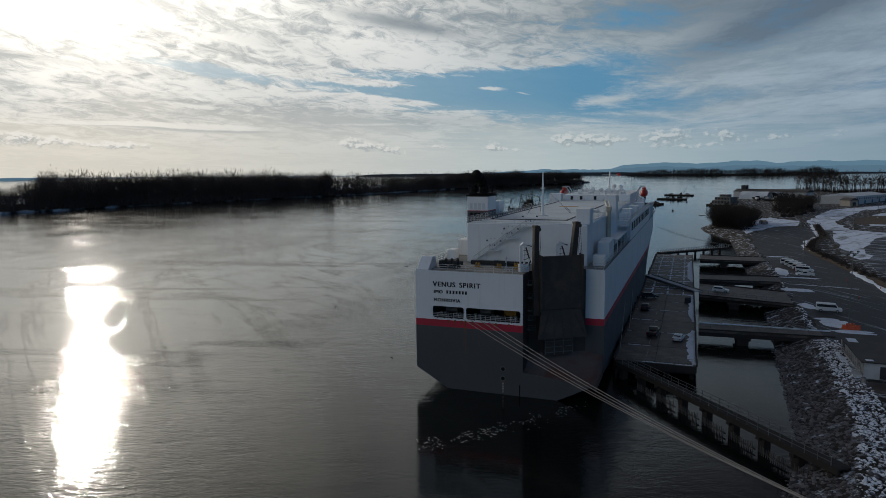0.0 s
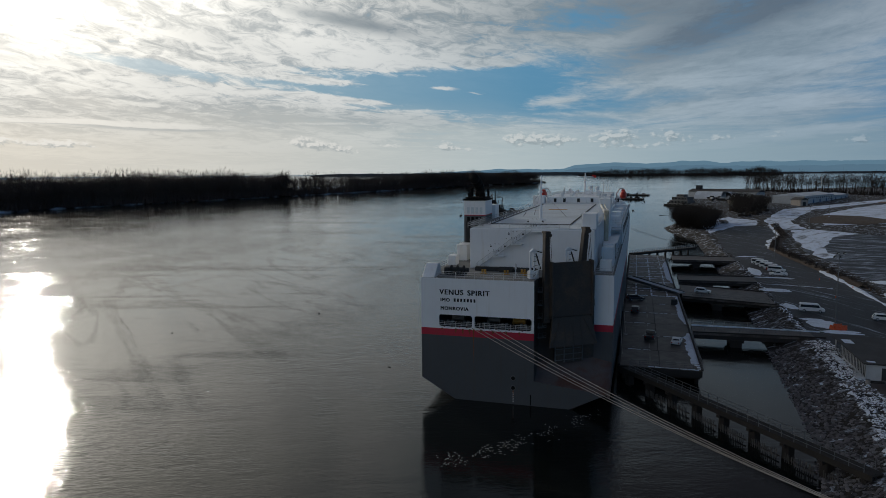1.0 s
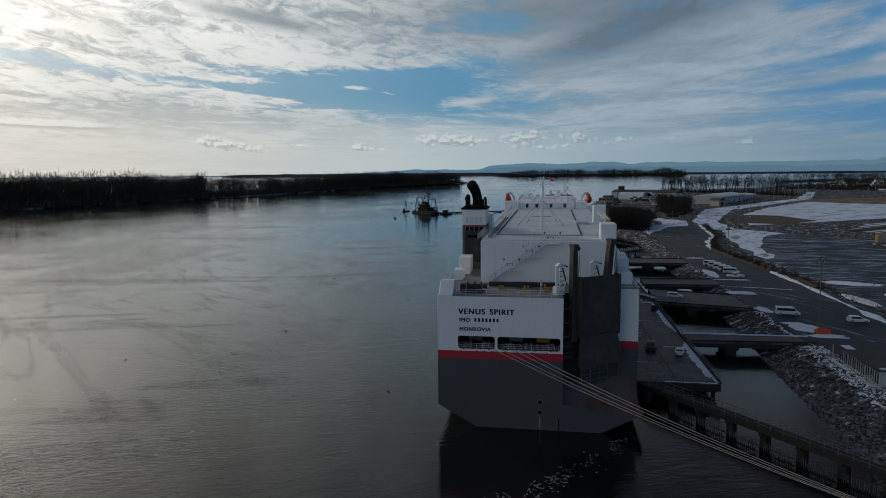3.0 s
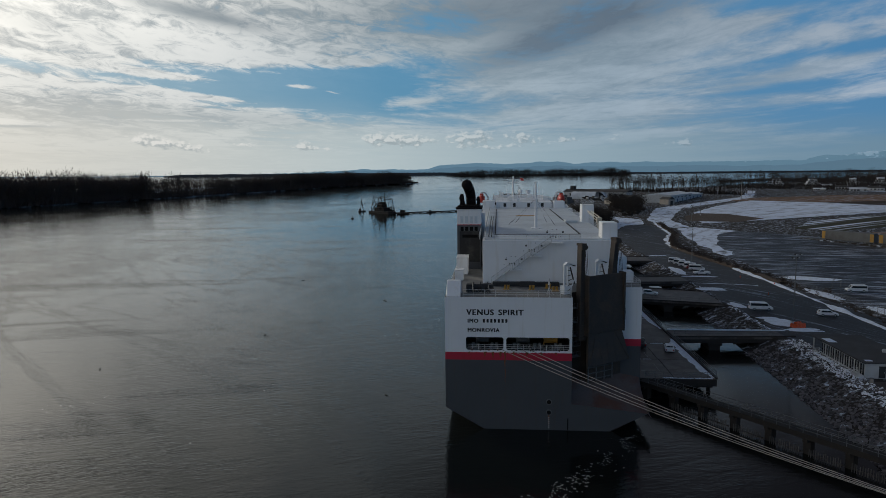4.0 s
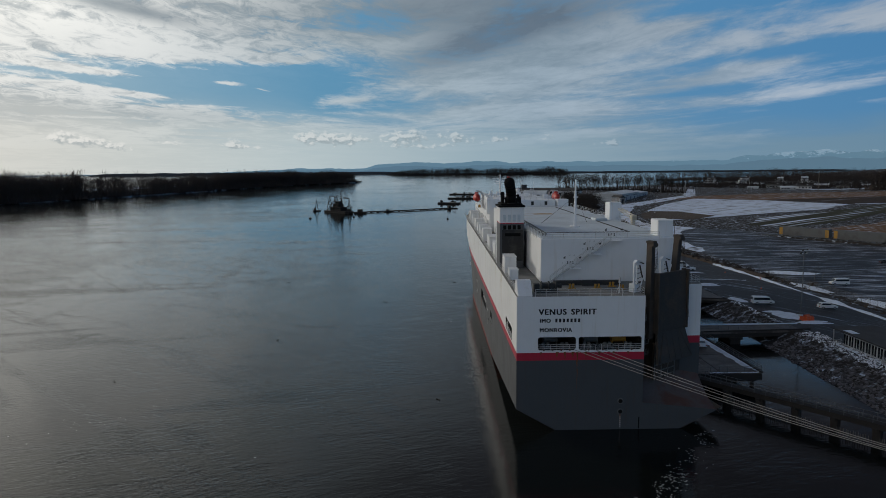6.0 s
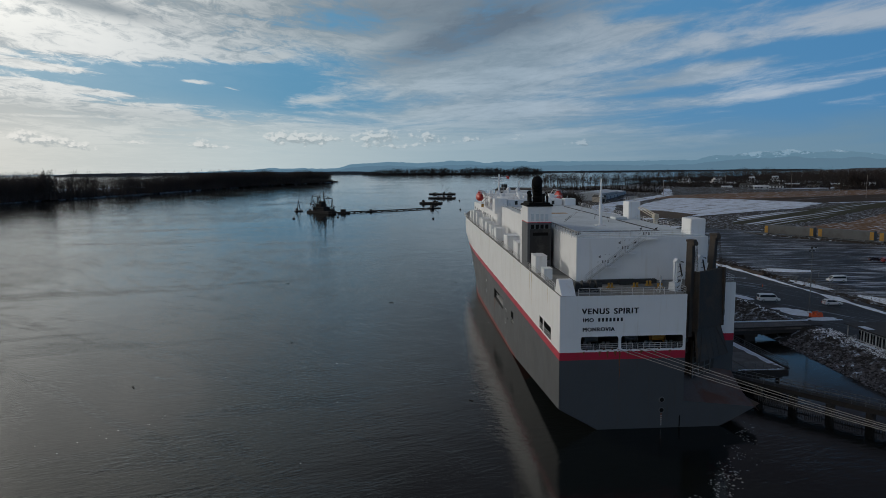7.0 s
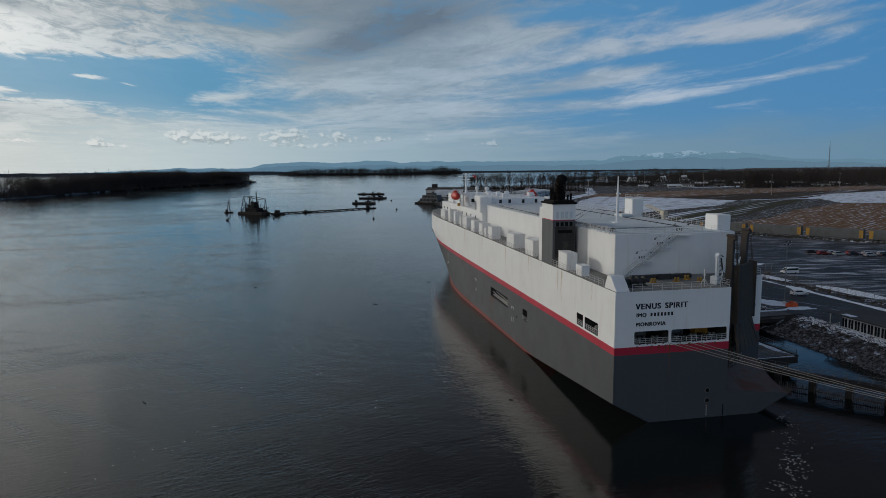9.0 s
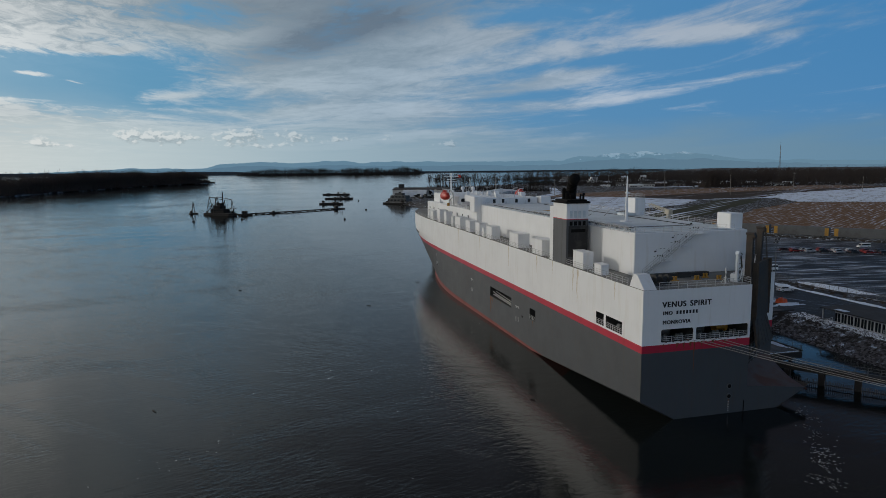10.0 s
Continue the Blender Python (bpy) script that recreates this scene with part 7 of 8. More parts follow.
def lamp_post(x, y, h, turn, group="yard lamps"):
    ob = thing("lamp_post", far_pose(x, y, GROUND, turn), "tall dark steel lamp post with clustered floodlights", "lamp post", group)
    bm = bmesh.new()
    rod(bm, (0, 0, 0), (0, 0, h), 0.16, 0.09, 8)
    part("pole", bm, METALGREY, ob)
    bm = bmesh.new()
    box(bm, -0.35, -0.35, 0, 0.35, 0.35, 0.8, 0.05)
    part("base", bm, CLADDING, ob, "pale concrete base")
    bm = bmesh.new()
    box(bm, -1.1, -0.06, h - 0.25, 1.1, 0.06, h - 0.1)
    part("crossbar", bm, METALGREY, ob)
    for i, u in enumerate((-1.05, -0.4, 0.35, 1.05)):
        bm = bmesh.new()
        prism(bm, [(-0.2, -0.15), (0.25, -0.25), (0.3, 0.1), (-0.15, 0.2)], u - 0.22, u + 0.22, "x", 0, 0.03)
        f = part("floodlight", bm, DARKIN, ob)
        f.matrix_basis = pose(0, -0.15, h + (0.25 if i % 2 else -0.5))
        bm = bmesh.new()
        box(bm, u - 0.18, -0.27, -0.14, u + 0.18, -0.24, 0.06)
        part("lens", bm, LAMPGLASS, f)


def build_office():
    """Low timber office by the bank with a flat tar roof."""
    ob = thing("yard_office", pose(26.2, 123.7, GROUND, 0, 0, 0), "low pale grey wooden office with a flat dark roof", "building")
    L, W, H = 15.8, 9.0, 2.75
    bm = bmesh.new()
    box(bm, 0.1, 0, 0, W, 0.15, H)
    box(bm, 0.1, L - 0.15, 0, W, L, H)
    box(bm, W - 0.15, 0.15, 0, W, L - 0.15, H)
    box(bm, 0.25, 0.15, 0.0, W - 0.15, L - 0.15, 0.12)
    part("wall", bm, CLADDING, ob)
    n = 9
    w = L / n
    for i in range(n):
        a = i * w
        bm = bmesh.new()
        box(bm, 0, a, 0, 0.14, a + 0.34, H)
        box(bm, 0, a + 0.34, 0, 0.12, a + w, 0.35)
        box(bm, 0, a + 0.34, 2.4, 0.12, a + w, H)
        part("wall_panel", bm, CLADDING, ob)
        bm = bmesh.new()
        box(bm, 0.06, a + 0.34, 0.35, 0.1, a + w, 2.4)
        win = part("window", bm, GLASS, ob)
        bm = bmesh.new()
        m = a + 0.34 + (w - 0.34) / 2
        box(bm, 0.0, m - 0.05, 0.35, 0.06, m + 0.05, 2.4)
        part("window_frame", bm, RAIL, win)
    bm = bmesh.new()
    box(bm, -0.5, -0.4, H, W + 0.4, L + 4.2, H + 0.22, 0.02)
    part("roof", bm, ROOFTAR, ob, "dark tar roof with a little snow")
    for x, y, a, b in ((0.2, 13.5, 1.6, 3.0), (0.3, 0.4, 1.2, 0.9)):
        bm = bmesh.new()
        box(bm, x, y, H + 0.22, x + a, y + b, H + 0.26, 0.01)
        part("roof_snow", bm, SNOW, ob)
    bm = bmesh.new()
    rod(bm, (6.6, 6.5, H + 0.22), (6.6, 6.5, H + 0.6), 0.3, 0.3, 10)
    rod(bm, (6.6, 6.5, H + 0.6), (6.6, 6.5, H + 0.85), 0.45, 0.2, 10)
    part("roof_vent", bm, RAIL, ob)
    for x in (0.1, W - 0.3):
        bm = bmesh.new()
        box(bm, x, L + 3.6, 0, x + 0.18, L + 3.8, H)
        part("porch_post", bm, CLADDING, ob)
    for x, name in ((2.3, "door"), (4.4, "door"), (6.6, "window")):
        bm = bmesh.new()
        box(bm, x, -0.05, 0.1 if name == "door" else 0.9, x + 1.1, -0.01, 2.2)
        d = part(name, bm, GLASS if name == "window" else DARKIN, ob)
        if name == "door":
            bm = bmesh.new()
            box(bm, x + 0.9, -0.11, 1.0, x + 0.97, -0.05, 1.2)
            part("handle", bm, RAIL, d)
    bm = bmesh.new()
    for i in range(4):
        box(bm, -1.9 + i * 0.4, L + 0.6, -0.4 + 0.14 * i, -1.4 + i * 0.4, L + 2.4, -0.25 + 0.14 * i)
    railing(bm, [(-1.9, L + 0.6, -0.3), (-0.1, L + 0.6, 0.3)], 0.9, 0.9, 0.04, 2)
    part("steps", bm, CLADDING, ob)
    bm = bmesh.new()
    box(bm, -1.3, -0.2, -0.02, -0.2, 2.2, 0.55)
    railing(bm, [(-1.25, -0.15, 0.5), (-1.25, 2.1, 0.5), (-0.2, 2.1, 0.5)], 0.9, 0.9, 0.04, 2)
    part("landing", bm, CLADDING, ob)
    snow_bank([(25.5, 123), (25.3, 131), (25.2, 139)], 0.55, 0.2, 77, "thin snow ridge along the office wall")
    # flat pad with a barrel, and a small blue shed
    bm = bmesh.new()
    box(bm, 22.2, 116.2, GROUND - 0.8, 31, 121.6, GROUND + 0.12, 0.03)
    setting("concrete_pad", bm, CONCRETE, "low dark concrete pad on the bank", "pavement")
    br = thing("waste_barrel", pose(25.6, 120.4, GROUND + 0.12), "small pale waste barrel on the pad", "barrel")
    bm = bmesh.new()
    rod(bm, (0, 0, 0), (0, 0, 0.9), 0.32, 0.34, 12)
    part("drum", bm, PALEWOOD, br)
    bm = bmesh.new()
    rod(bm, (0, 0, 0.88), (0, 0, 0.95), 0.36, 0.36, 12)
    part("rim", bm, METALGREY, br)
    sh = thing("tool_shed", pose(29.2, 114.6, GROUND + 0.0, 0, 0, 0), "small pale blue metal shed", "shed")
    bm = bmesh.new()
    box(bm, 0, -3.5, 0, 4, 2.5, 2.1, 0.04)
    part("body", bm, material("pale_blue_metal", (0.35, 0.42, 0.52), rough=0.5), sh)
    bm = bmesh.new()
    prism(bm, [(-0.2, 2.1), (4.2, 2.1), (2.0, 2.6)], -3.7, 2.7, "y")
    part("roof", bm, ROOFTAR, sh)


def build_yard():
    lamp_post(31.6, 165.2, 16.6, 20)
    lamp_post(35.0, 262.0, 16.0, 40)
    lamp_post(123.6, 571.9, 15.0, 10)
    lamp_post(86, 455, 14.0, 30)
    # heap of orange road barriers at the foot of the lamp
    rng = random.Random(9)
    for i in range(7):
        ob = thing("road_barrier", pose(30.6 + rng.uniform(-0.3, 3.4), 162.2 + rng.uniform(-1.2, 1.0), GROUND + 0.06 + 0.35 * (i > 4), rng.uniform(-8, 8), rng.uniform(-8, 8), rng.uniform(0, 180)), "orange-red plastic road barrier in a heap", "road barrier", "heap of barriers")
        bm = bmesh.new()
        prism(bm, [(-0.32, 0), (0.32, 0), (0.25, 0.3), (0.12, 0.45), (0.1, 0.95), (-0.1, 0.95), (-0.12, 0.45), (-0.25, 0.3)], -0.9, 0.9, "x", 0, 0.03)
        part("body", bm, ORANGE, ob)
        bm = bmesh.new()
        rod(bm, (0.45, 0, 0.95), (0.45, 0, 1.0), 0.09, None, 8)
        part("cap", bm, DARKIN, ob)
    for x, y, a, b, r in ((29.8, 167.2, 3.6, 4.6, 10), (31.5, 160.2, 4.2, 1.2, 5), (28.4, 172, 2.6, 1.2, 0), (27.2, 213, 4.6, 3.0, -8), (27.0, 252, 2.0, 9.0, 0), (31, 238.2, 6.0, 1.0, 0), (26.5, 188, 1.6, 4.0, 10), (38, 148, 3, 0.8, 20), (57, 205, 2.6, 9, 4), (62, 176, 3.5, 12, 4), (66, 235, 9, 4, -20), (30, 296, 4, 1.4, 0)):
        snow_patch("snow_patch", x, y, a, b, r, int(x * 7 + y), "patch of old snow on the yard")
    snow_bank([(50.5, 120), (50.8, 184), (50.6, 231), (48.6, 284), (44.5, 330)], 1.3, 0.4, 3, "ploughed snow ridge along the yard road")
    snow_bank([(44.5, 330), (50, 365), (60, 400), (64, 440), (68, 478)], 1.8, 0.4, 5, "ploughed snow ridge round the bend")
    snow_bank([(26, 224), (36, 222.5), (44, 220)], 0.5, 0.15, 6, "thin snow line across the yard")
    snow_bank([(28, 158.8), (35.5, 158.4)], 0.6, 0.2, 8, "thin snow ridge by the bridge")
    # chain fence along the lot
    pts = [(57.5, 110), (57.6, 154), (58.6, 180), (57, 206), (55.5, 231)]
    for p, q in zip(pts, pts[1:]):
        ob = thing("lot_fence", pose(0, 0, GROUND), "galvanised chain-link fence along the car lot", "fence", "lot fence")
        d = Vector((q[0] - p[0], q[1] - p[1], 0))
        n = max(2, int(d.length / 3.0))
        for i in range(n + 1):
            c = Vector((p[0], p[1], 0)) + d * (i / n)
            bm = bmesh.new()
            rod(bm, c, c + Vector((0, 0, 1.8)), 0.05, None, 6)
            part("post", bm, METALGREY, ob)
        for h in (0.15, 0.6, 1.0, 1.4, 1.75):
            bm = bmesh.new()
            rod(bm, (p[0], p[1], h), (q[0], q[1], h), 0.025 if 0.2 < h < 1.7 else 0.04, None, 4)
            part("wire", bm, METALGREY, ob)
    # brush along the ditch and the fence
    rng = random.Random(17)
    line = [(53.5, 224), (51, 262), (47.5, 300), (46, 330), (52, 362), (62, 398), (66, 440), (70, 482)]
    pl = []
    for p, q in zip(line, line[1:]):
        for i in range(34):
            f = rng.random()
            pl.append((p[0] + (q[0] - p[0]) * f + rng.uniform(-1.3, 1.3), p[1] + (q[1] - p[1]) * f))
    wood("ditch_brush", pl, 1.6, 3.4, GROUND - 0.2, "low brown brambles along the ditch", TWIG, 41, 10, 1.2, 0.6, 0.7, 0.5, 16, 0.025)
    wood("fence_brush", [(54.5 + rng.uniform(-1, 1), rng.uniform(150, 236)) for _ in range(40)] + [(60 + rng.uniform(-1.5, 1.5), 209 + rng.uniform(-2, 2)) for _ in range(12)], 1.0, 2.2, GROUND - 0.2, "dry brown weeds along the fence", DITCH, 42, 10, 1.2, 0.6, 0.6, 0.5, 14, 0.03)
    bm = bmesh.new()
    rows = []
    for i, (x, y) in enumerate([far(a, b)[:2] for a, b in line]):
        rows.append([bm.verts.new((x + a, y, GROUND + lift(y) + 0.06 + (0.5 if abs(a) < 2 else 0.0))) for a in (-2.6, -1.0, 1.0, 3.0)])
    for a, b in zip(rows, rows[1:]):
        for j in range(3):
            bm.faces.new((a[j], b[j], b[j + 1], a[j + 1]))
    setting("ditch_bank", bm, DITCH, "brown overgrown ditch bank", "ground")
    bm = bmesh.new()
    sheet(bm, [far(x, y)[:2] for x, y in ((95, 505), (128, 492), (160, 530), (150, 590), (128, 600), (108, 560))], GROUND + 0.16)
    for v in bm.verts:
        v.co.z += lift(v.co.y)
    setting("weed_patch", bm, DITCH, "brown patch of dead weeds", "ground")
    # curved bike racks in the lot
    for k in range(2):
        ob = thing("bent_pipe_post", pose(66 + 2.6 * k, 219, GROUND), "bent dark pipe post in the snow", "post", "pipe posts")
        bm = bmesh.new()
        tube(bm, [(0, 0, 0), (0, 0, 1.6), (0.3, 0, 2.2), (0.9, 0, 2.6)], 0.09, 6)
        part("pipe", bm, METALGREY, ob)
    # traffic cones
    for x, y in ((50.0, 222.5), (41, 204), (44, 236)):
        ob = thing("traffic_cone", pose(x, y, GROUND + 0.05), "orange traffic cone on the asphalt", "traffic cone", "cones")
        bm = bmesh.new()
        rod(bm, (0, 0, 0.05), (0, 0, 0.75), 0.18, 0.04, 10)
        part("cone", bm, ORANGE, ob)
        bm = bmesh.new()
        box(bm, -0.25, -0.25, 0, 0.25, 0.25, 0.05)
        part("base", bm, TYRE, ob)


build_riprap()
build_office()
build_yard()

# ---- vehicles ----
def vehicle(kind, paint_mat, m, label, category, group):
    """A van, pickup or car, nose towards +x, built from body, glass, wheels and lamps."""
    ob = thing(kind, m, label, category, group)
    if kind == "passenger_van":
        L, W, R = 5.6, 2.0, 0.38
        low = [(-2.8, 0.4), (2.8, 0.4), (2.8, 0.95), (2.2, 1.12), (-2.8, 1.15)]
        cab = [(-2.8, 1.15), (2.15, 1.12), (1.45, 2.05), (1.2, 2.15), (-2.6, 2.2), (-2.8, 2.0)]
        side = [(-2.6, 1.3), (1.75, 1.3), (1.35, 1.92), (-2.6, 1.95)]
        front = ((2.12, 1.16), (1.47, 2.04))
    elif kind == "pickup_truck":
        L, W, R = 5.6, 1.9, 0.4
        low = [(-2.8, 0.45), (2.8, 0.45), (2.8, 1.0), (1.2, 1.12), (-0.7, 1.15), (-2.8, 1.12)]
        cab = [(-0.75, 1.15), (1.25, 1.12), (0.55, 1.78), (-0.6, 1.82)]
        side = [(-0.55, 1.22), (0.95, 1.2), (0.45, 1.68), (-0.5, 1.7)]
        front = ((1.22, 1.15), (0.57, 1.77))
    elif kind == "sport_utility_car":
        L, W, R = 4.6, 1.85, 0.36
        low = [(-2.3, 0.38), (2.3, 0.38), (2.3, 0.8), (1.1, 1.02), (-2.25, 1.05)]
        cab = [(-2.2, 1.05), (1.15, 1.02), (0.4, 1.58), (-1.7, 1.66), (-2.15, 1.25)]
        side = [(-1.85, 1.1), (0.85, 1.08), (0.3, 1.5), (-1.55, 1.55)]
        front = ((1.12, 1.04), (0.42, 1.56))
    else:
        L, W, R = 4.5, 1.78, 0.32
        low = [(-2.25, 0.32), (2.25, 0.32), (2.25, 0.66), (0.95, 0.88), (-1.5, 0.92), (-2.25, 0.85)]
        cab = [(-1.6, 0.92), (1.0, 0.88), (0.25, 1.36), (-0.85, 1.4)]
        side = [(-1.2, 0.97), (0.7, 0.94), (0.2, 1.28), (-0.75, 1.32)]
        front = ((0.97, 0.9), (0.27, 1.34))
    h = W / 2
    bm = bmesh.new()
    prism(bm, low, -h, h, "y", 0, 0.05)
    prism(bm, cab, -h + 0.1, h - 0.1, "y", 0, 0.05)
    if kind == "pickup_truck":
        box(bm, -2.75, -h, 1.1, -0.75, -h + 0.12, 1.25)
        box(bm, -2.75, h - 0.12, 1.1, -0.75, h, 1.25)
    part("body", bm, paint_mat, ob)
    for s in (-1, 1):
        bm = bmesh.new()
        y = s * (h - 0.1)
        prism(bm, side, y - 0.012, y + 0.012, "y")
        part("side_window", bm, GLASS, ob)
    (fx, fz), (gx, gz) = front
    bm = bmesh.new()
    v = [bm.verts.new(p) for p in ((fx + 0.015, -h + 0.22, fz), (fx + 0.015, h - 0.22, fz), (gx + 0.015, h - 0.28, gz), (gx + 0.015, -h + 0.28, gz))]
    bm.faces.new(v)
    part("windscreen", bm, GLASS, ob)
    bx = min(p[0] for p in cab)
    zt = max(p[1] for p in cab)
    zb = max(p[1] for p in low) + 0.08
    bm = bmesh.new()
    slope = 0.0 if kind == "passenger_van" else 0.3
    v = [bm.verts.new(p) for p in ((bx - 0.012, -h + 0.25, zb + 0.05), (bx - 0.012, h - 0.25, zb + 0.05), (bx - 0.012 + slope, h - 0.3, zt - 0.18), (bx - 0.012 + slope, -h + 0.3, zt - 0.18))]
    bm.faces.new(v)
    part("rear_window", bm, GLASS, ob)
    for x in (-L * 0.31, L * 0.32):
        for s in (-1, 1):
            y = s * (h - 0.1)
            bm = bmesh.new()
            rod(bm, (x, y - 0.11, R), (x, y + 0.13 * s + 0.0, R), R, None, 14)
            w = part("wheel", bm, TYRE, ob)
            bm = bmesh.new()
            rod(bm, (x, y + 0.12 * s, R), (x, y + 0.145 * s, R), R * 0.6, None, 10)
            part("rim", bm, CARSILVER, w)
    zl = low[2][1] - 0.12
    for s in (-1, 1):
        bm = bmesh.new()
        box(bm, L / 2 - 0.03, s * (h - 0.35) - 0.18, zl - 0.1, L / 2 + 0.015, s * (h - 0.35) + 0.18, zl + 0.08)
        part("headlight", bm, LAMPGLASS, ob)
        bm = bmesh.new()
        box(bm, -L / 2 - 0.015, s * (h - 0.2) - 0.12, zl - 0.05, -L / 2 + 0.03, s * (h - 0.2) + 0.12, zl + 0.25)
        part("tail_lamp", bm, TAILRED, ob)
    bm = bmesh.new()
    box(bm, L / 2 - 0.05, -h + 0.08, low[0][1] - 0.02, L / 2 + 0.06, h - 0.08, low[0][1] + 0.2, 0.03)
    part("front_bumper", bm, DARKIN, ob)
    return ob


def build_vehicles():
    Z = GROUND + 0.05
    van = vehicle("passenger_van", CARWHITE, pose(30.3, 181.6, Z, 0, 0, -6), "white passenger van parked on the yard", "van", "parked vans")
    for x, y, a in ((31.6, 272.0, -20), (32.4, 267.0, -20), (33.0, 262.2, -22), (33.8, 257.6, -20), (34.2, 252.4, -16), (68.4, 209.6, 175), (154.5, 252.0, 172)):
        copy_thing(van, pose(x, y, Z, 0, 0, a))
    red = vehicle("sport_utility_car", CARRED, pose(33.6, 255.0, Z, 0, 0, -20), "dark red car parked between the vans", "car", "parked cars")
    vehicle("pickup_truck", CARWHITE, pose(33.0, 242.4, Z, 0, 0, 178), "white pickup truck parked by the vans", "pickup truck", "parked trucks")
    vehicle("pickup_truck", CARDARK, pose(-8.4, 143.4, GROUND + 0.01, 0, 0, 84), "black pickup truck on the dock", "pickup truck", "parked trucks")
    vehicle("sedan_car", CARWHITE, pose(-3.2, 140.4, GROUND + 0.01, 0, 0, 80), "white sedan parked on the dock", "car", "parked cars")
    suv = vehicle("sport_utility_car", CARDARK, pose(-12.2, 186.4, GROUND + 0.01, 0, 0, 20), "dark sport utility car beside the ship", "car", "parked cars")
    copy_thing(suv, pose(-12.0, 170.4, GROUND + 0.01, 0, 0, 88))
    white = vehicle("sport_utility_car", CARWHITE, pose(6.3, 202.2, GROUND + 0.05, 0, 0, -8), "white sport utility car on the bridge", "car", "parked cars")
    copy_thing(white, pose(44.0, 175.0, Z, 0, 0, -4))
    # a double row of cars in the lot
    protos = [vehicle("sport_utility_car", c, pose(114.0 + 3.4 * i, 254.0 - 2.2 * i, Z, 0, 0, -12), l, "car", "rows of cars in the lot") for i, (c, l) in enumerate(((CARDARK, "dark sport utility car in the lot"), (CARRED, "dark red sport utility car in the lot"), (CARSILVER, "silver sport utility car in the lot")))]
    rng = random.Random(12)
    for i in range(8):
        for r in range(2):
            x, y = 116.0 + 4.6 * i + 3.2 * r, 249.6 - 3.0 * i + 4.6 * r
            if r == 1 and i < 2:
                continue
            copy_thing(protos[rng.randrange(3)], pose(x, y, Z, 0, 0, -12 + rng.uniform(-3, 3)))


def wagon():
    """A covered car-transporter rail wagon, 27 m long, along +x."""
    ob = thing("rail_wagon", pose(0, 0, GROUND + 1.0), "long grey car-transporter rail wagon with yellow ends", "rail wagon", "freight train")
    L, W, H = 26.5, 3.1, 5.2
    bm = bmesh.new()
    prism(bm, [(-W / 2, 0.9), (W / 2, 0.9), (W / 2, H - 0.4), (W / 2 - 0.5, H), (-W / 2 + 0.5, H), (-W / 2, H - 0.4)], 0.3, L - 0.3, "x", 0, 0.03)
    part("body", bm, SILVER, ob)
    for x in (0.35, L - 2.2):
        bm = bmesh.new()
        box(bm, x, -W / 2 - 0.03, 0.9, x + 1.8, -W / 2 - 0.005, H - 0.5)
        part("yellow_panel", bm, YELLOW, ob, "yellow painted panel")
    for i in range(12):
        x = 2.3 + i * 1.95
        bm = bmesh.new()
        box(bm, x, -W / 2 - 0.08, 0.9, x + 0.12, -W / 2 - 0.03, H - 0.4)
        part("side_rib", bm, SILVER, ob)
    bm = bmesh.new()
    box(bm, 0, -W / 2 + 0.1, 0.55, L, W / 2 - 0.1, 0.9)
    part("sill", bm, SILVER, ob)
    for x in (3.2, L - 3.2):
        for dx in (-0.9, 0.9):
            bm = bmesh.new()
            for s in (-0.72, 0.72):
                rod(bm, (x + dx, s - 0.07, 0.42), (x + dx, s + 0.07, 0.42), 0.42, None, 12)
            rod(bm, (x + dx, -0.7, 0.42), (x + dx, 0.7, 0.42), 0.08, None, 6)
            part("wheelset", bm, DARKIN, ob)
        bm = bmesh.new()
        box(bm, x - 1.3, -1.0, 0.3, x + 1.3, 1.0, 0.58, 0.04)
        part("bogie", bm, DARKIN, ob)
    return ob


def build_train():
    p, q = Vector((127, 357, 0)), Vector((196, 245, 0))
    d = (q - p).normalized()
    a = math.degrees(math.atan2(d.y, d.x))
    bm = bmesh.new()
    n = Vector((-d.y, d.x, 0))
    s, e = p - d * 12, p + d * 330
    prof = ((-4.0, 0.05), (-2.4, 0.85), (2.4, 0.85), (4.0, 0.05))
    A = [bm.verts.new(s + n * o + Vector((0, 0, GROUND + z))) for o, z in prof]
    B = [bm.verts.new(e + n * o + Vector((0, 0, GROUND + z))) for o, z in prof]
    for i in range(3):
        bm.faces.new((A[i], B[i], B[i + 1], A[i + 1]))
    setting("rail_embankment", bm, EARTH, "low gravel railway bank with thin snow", "railway")
    bm = bmesh.new()
    for o in (-0.72, 0.72):
        rod(bm, s + n * o + Vector((0, 0, GROUND + 0.93)), e + n * o + Vector((0, 0, GROUND + 0.93)), 0.08, None, 4)
    setting("rail_track", bm, METALGREY, "pair of steel rails on the bank", "railway")
    first = wagon()
    for i in range(9):
        c = p + d * (28.2 * i)
        m = pose(c.x, c.y, GROUND + 0.95, 0, 0, a)
        if i == 0:
            first.matrix_basis = m
        else:
            copy_thing(first, m)


build_vehicles()
build_train()

# ---- craft and floating things on the river ----
DREDGE = material("dark_rusty_dredge_steel", (0.010, 0.009, 0.0085), (0.022, 0.015, 0.011), rough=0.8, scale=0.3, fine=3.0)
PALEDECK = material("pale_barge_deck", (0.35, 0.35, 0.34), (0.2, 0.18, 0.16), rough=0.8, scale=0.3)


DULLHOUSE = material("dull_deck_house_paint", (0.13, 0.13, 0.13), (0.07, 0.065, 0.06), rough=0.8, scale=0.4)


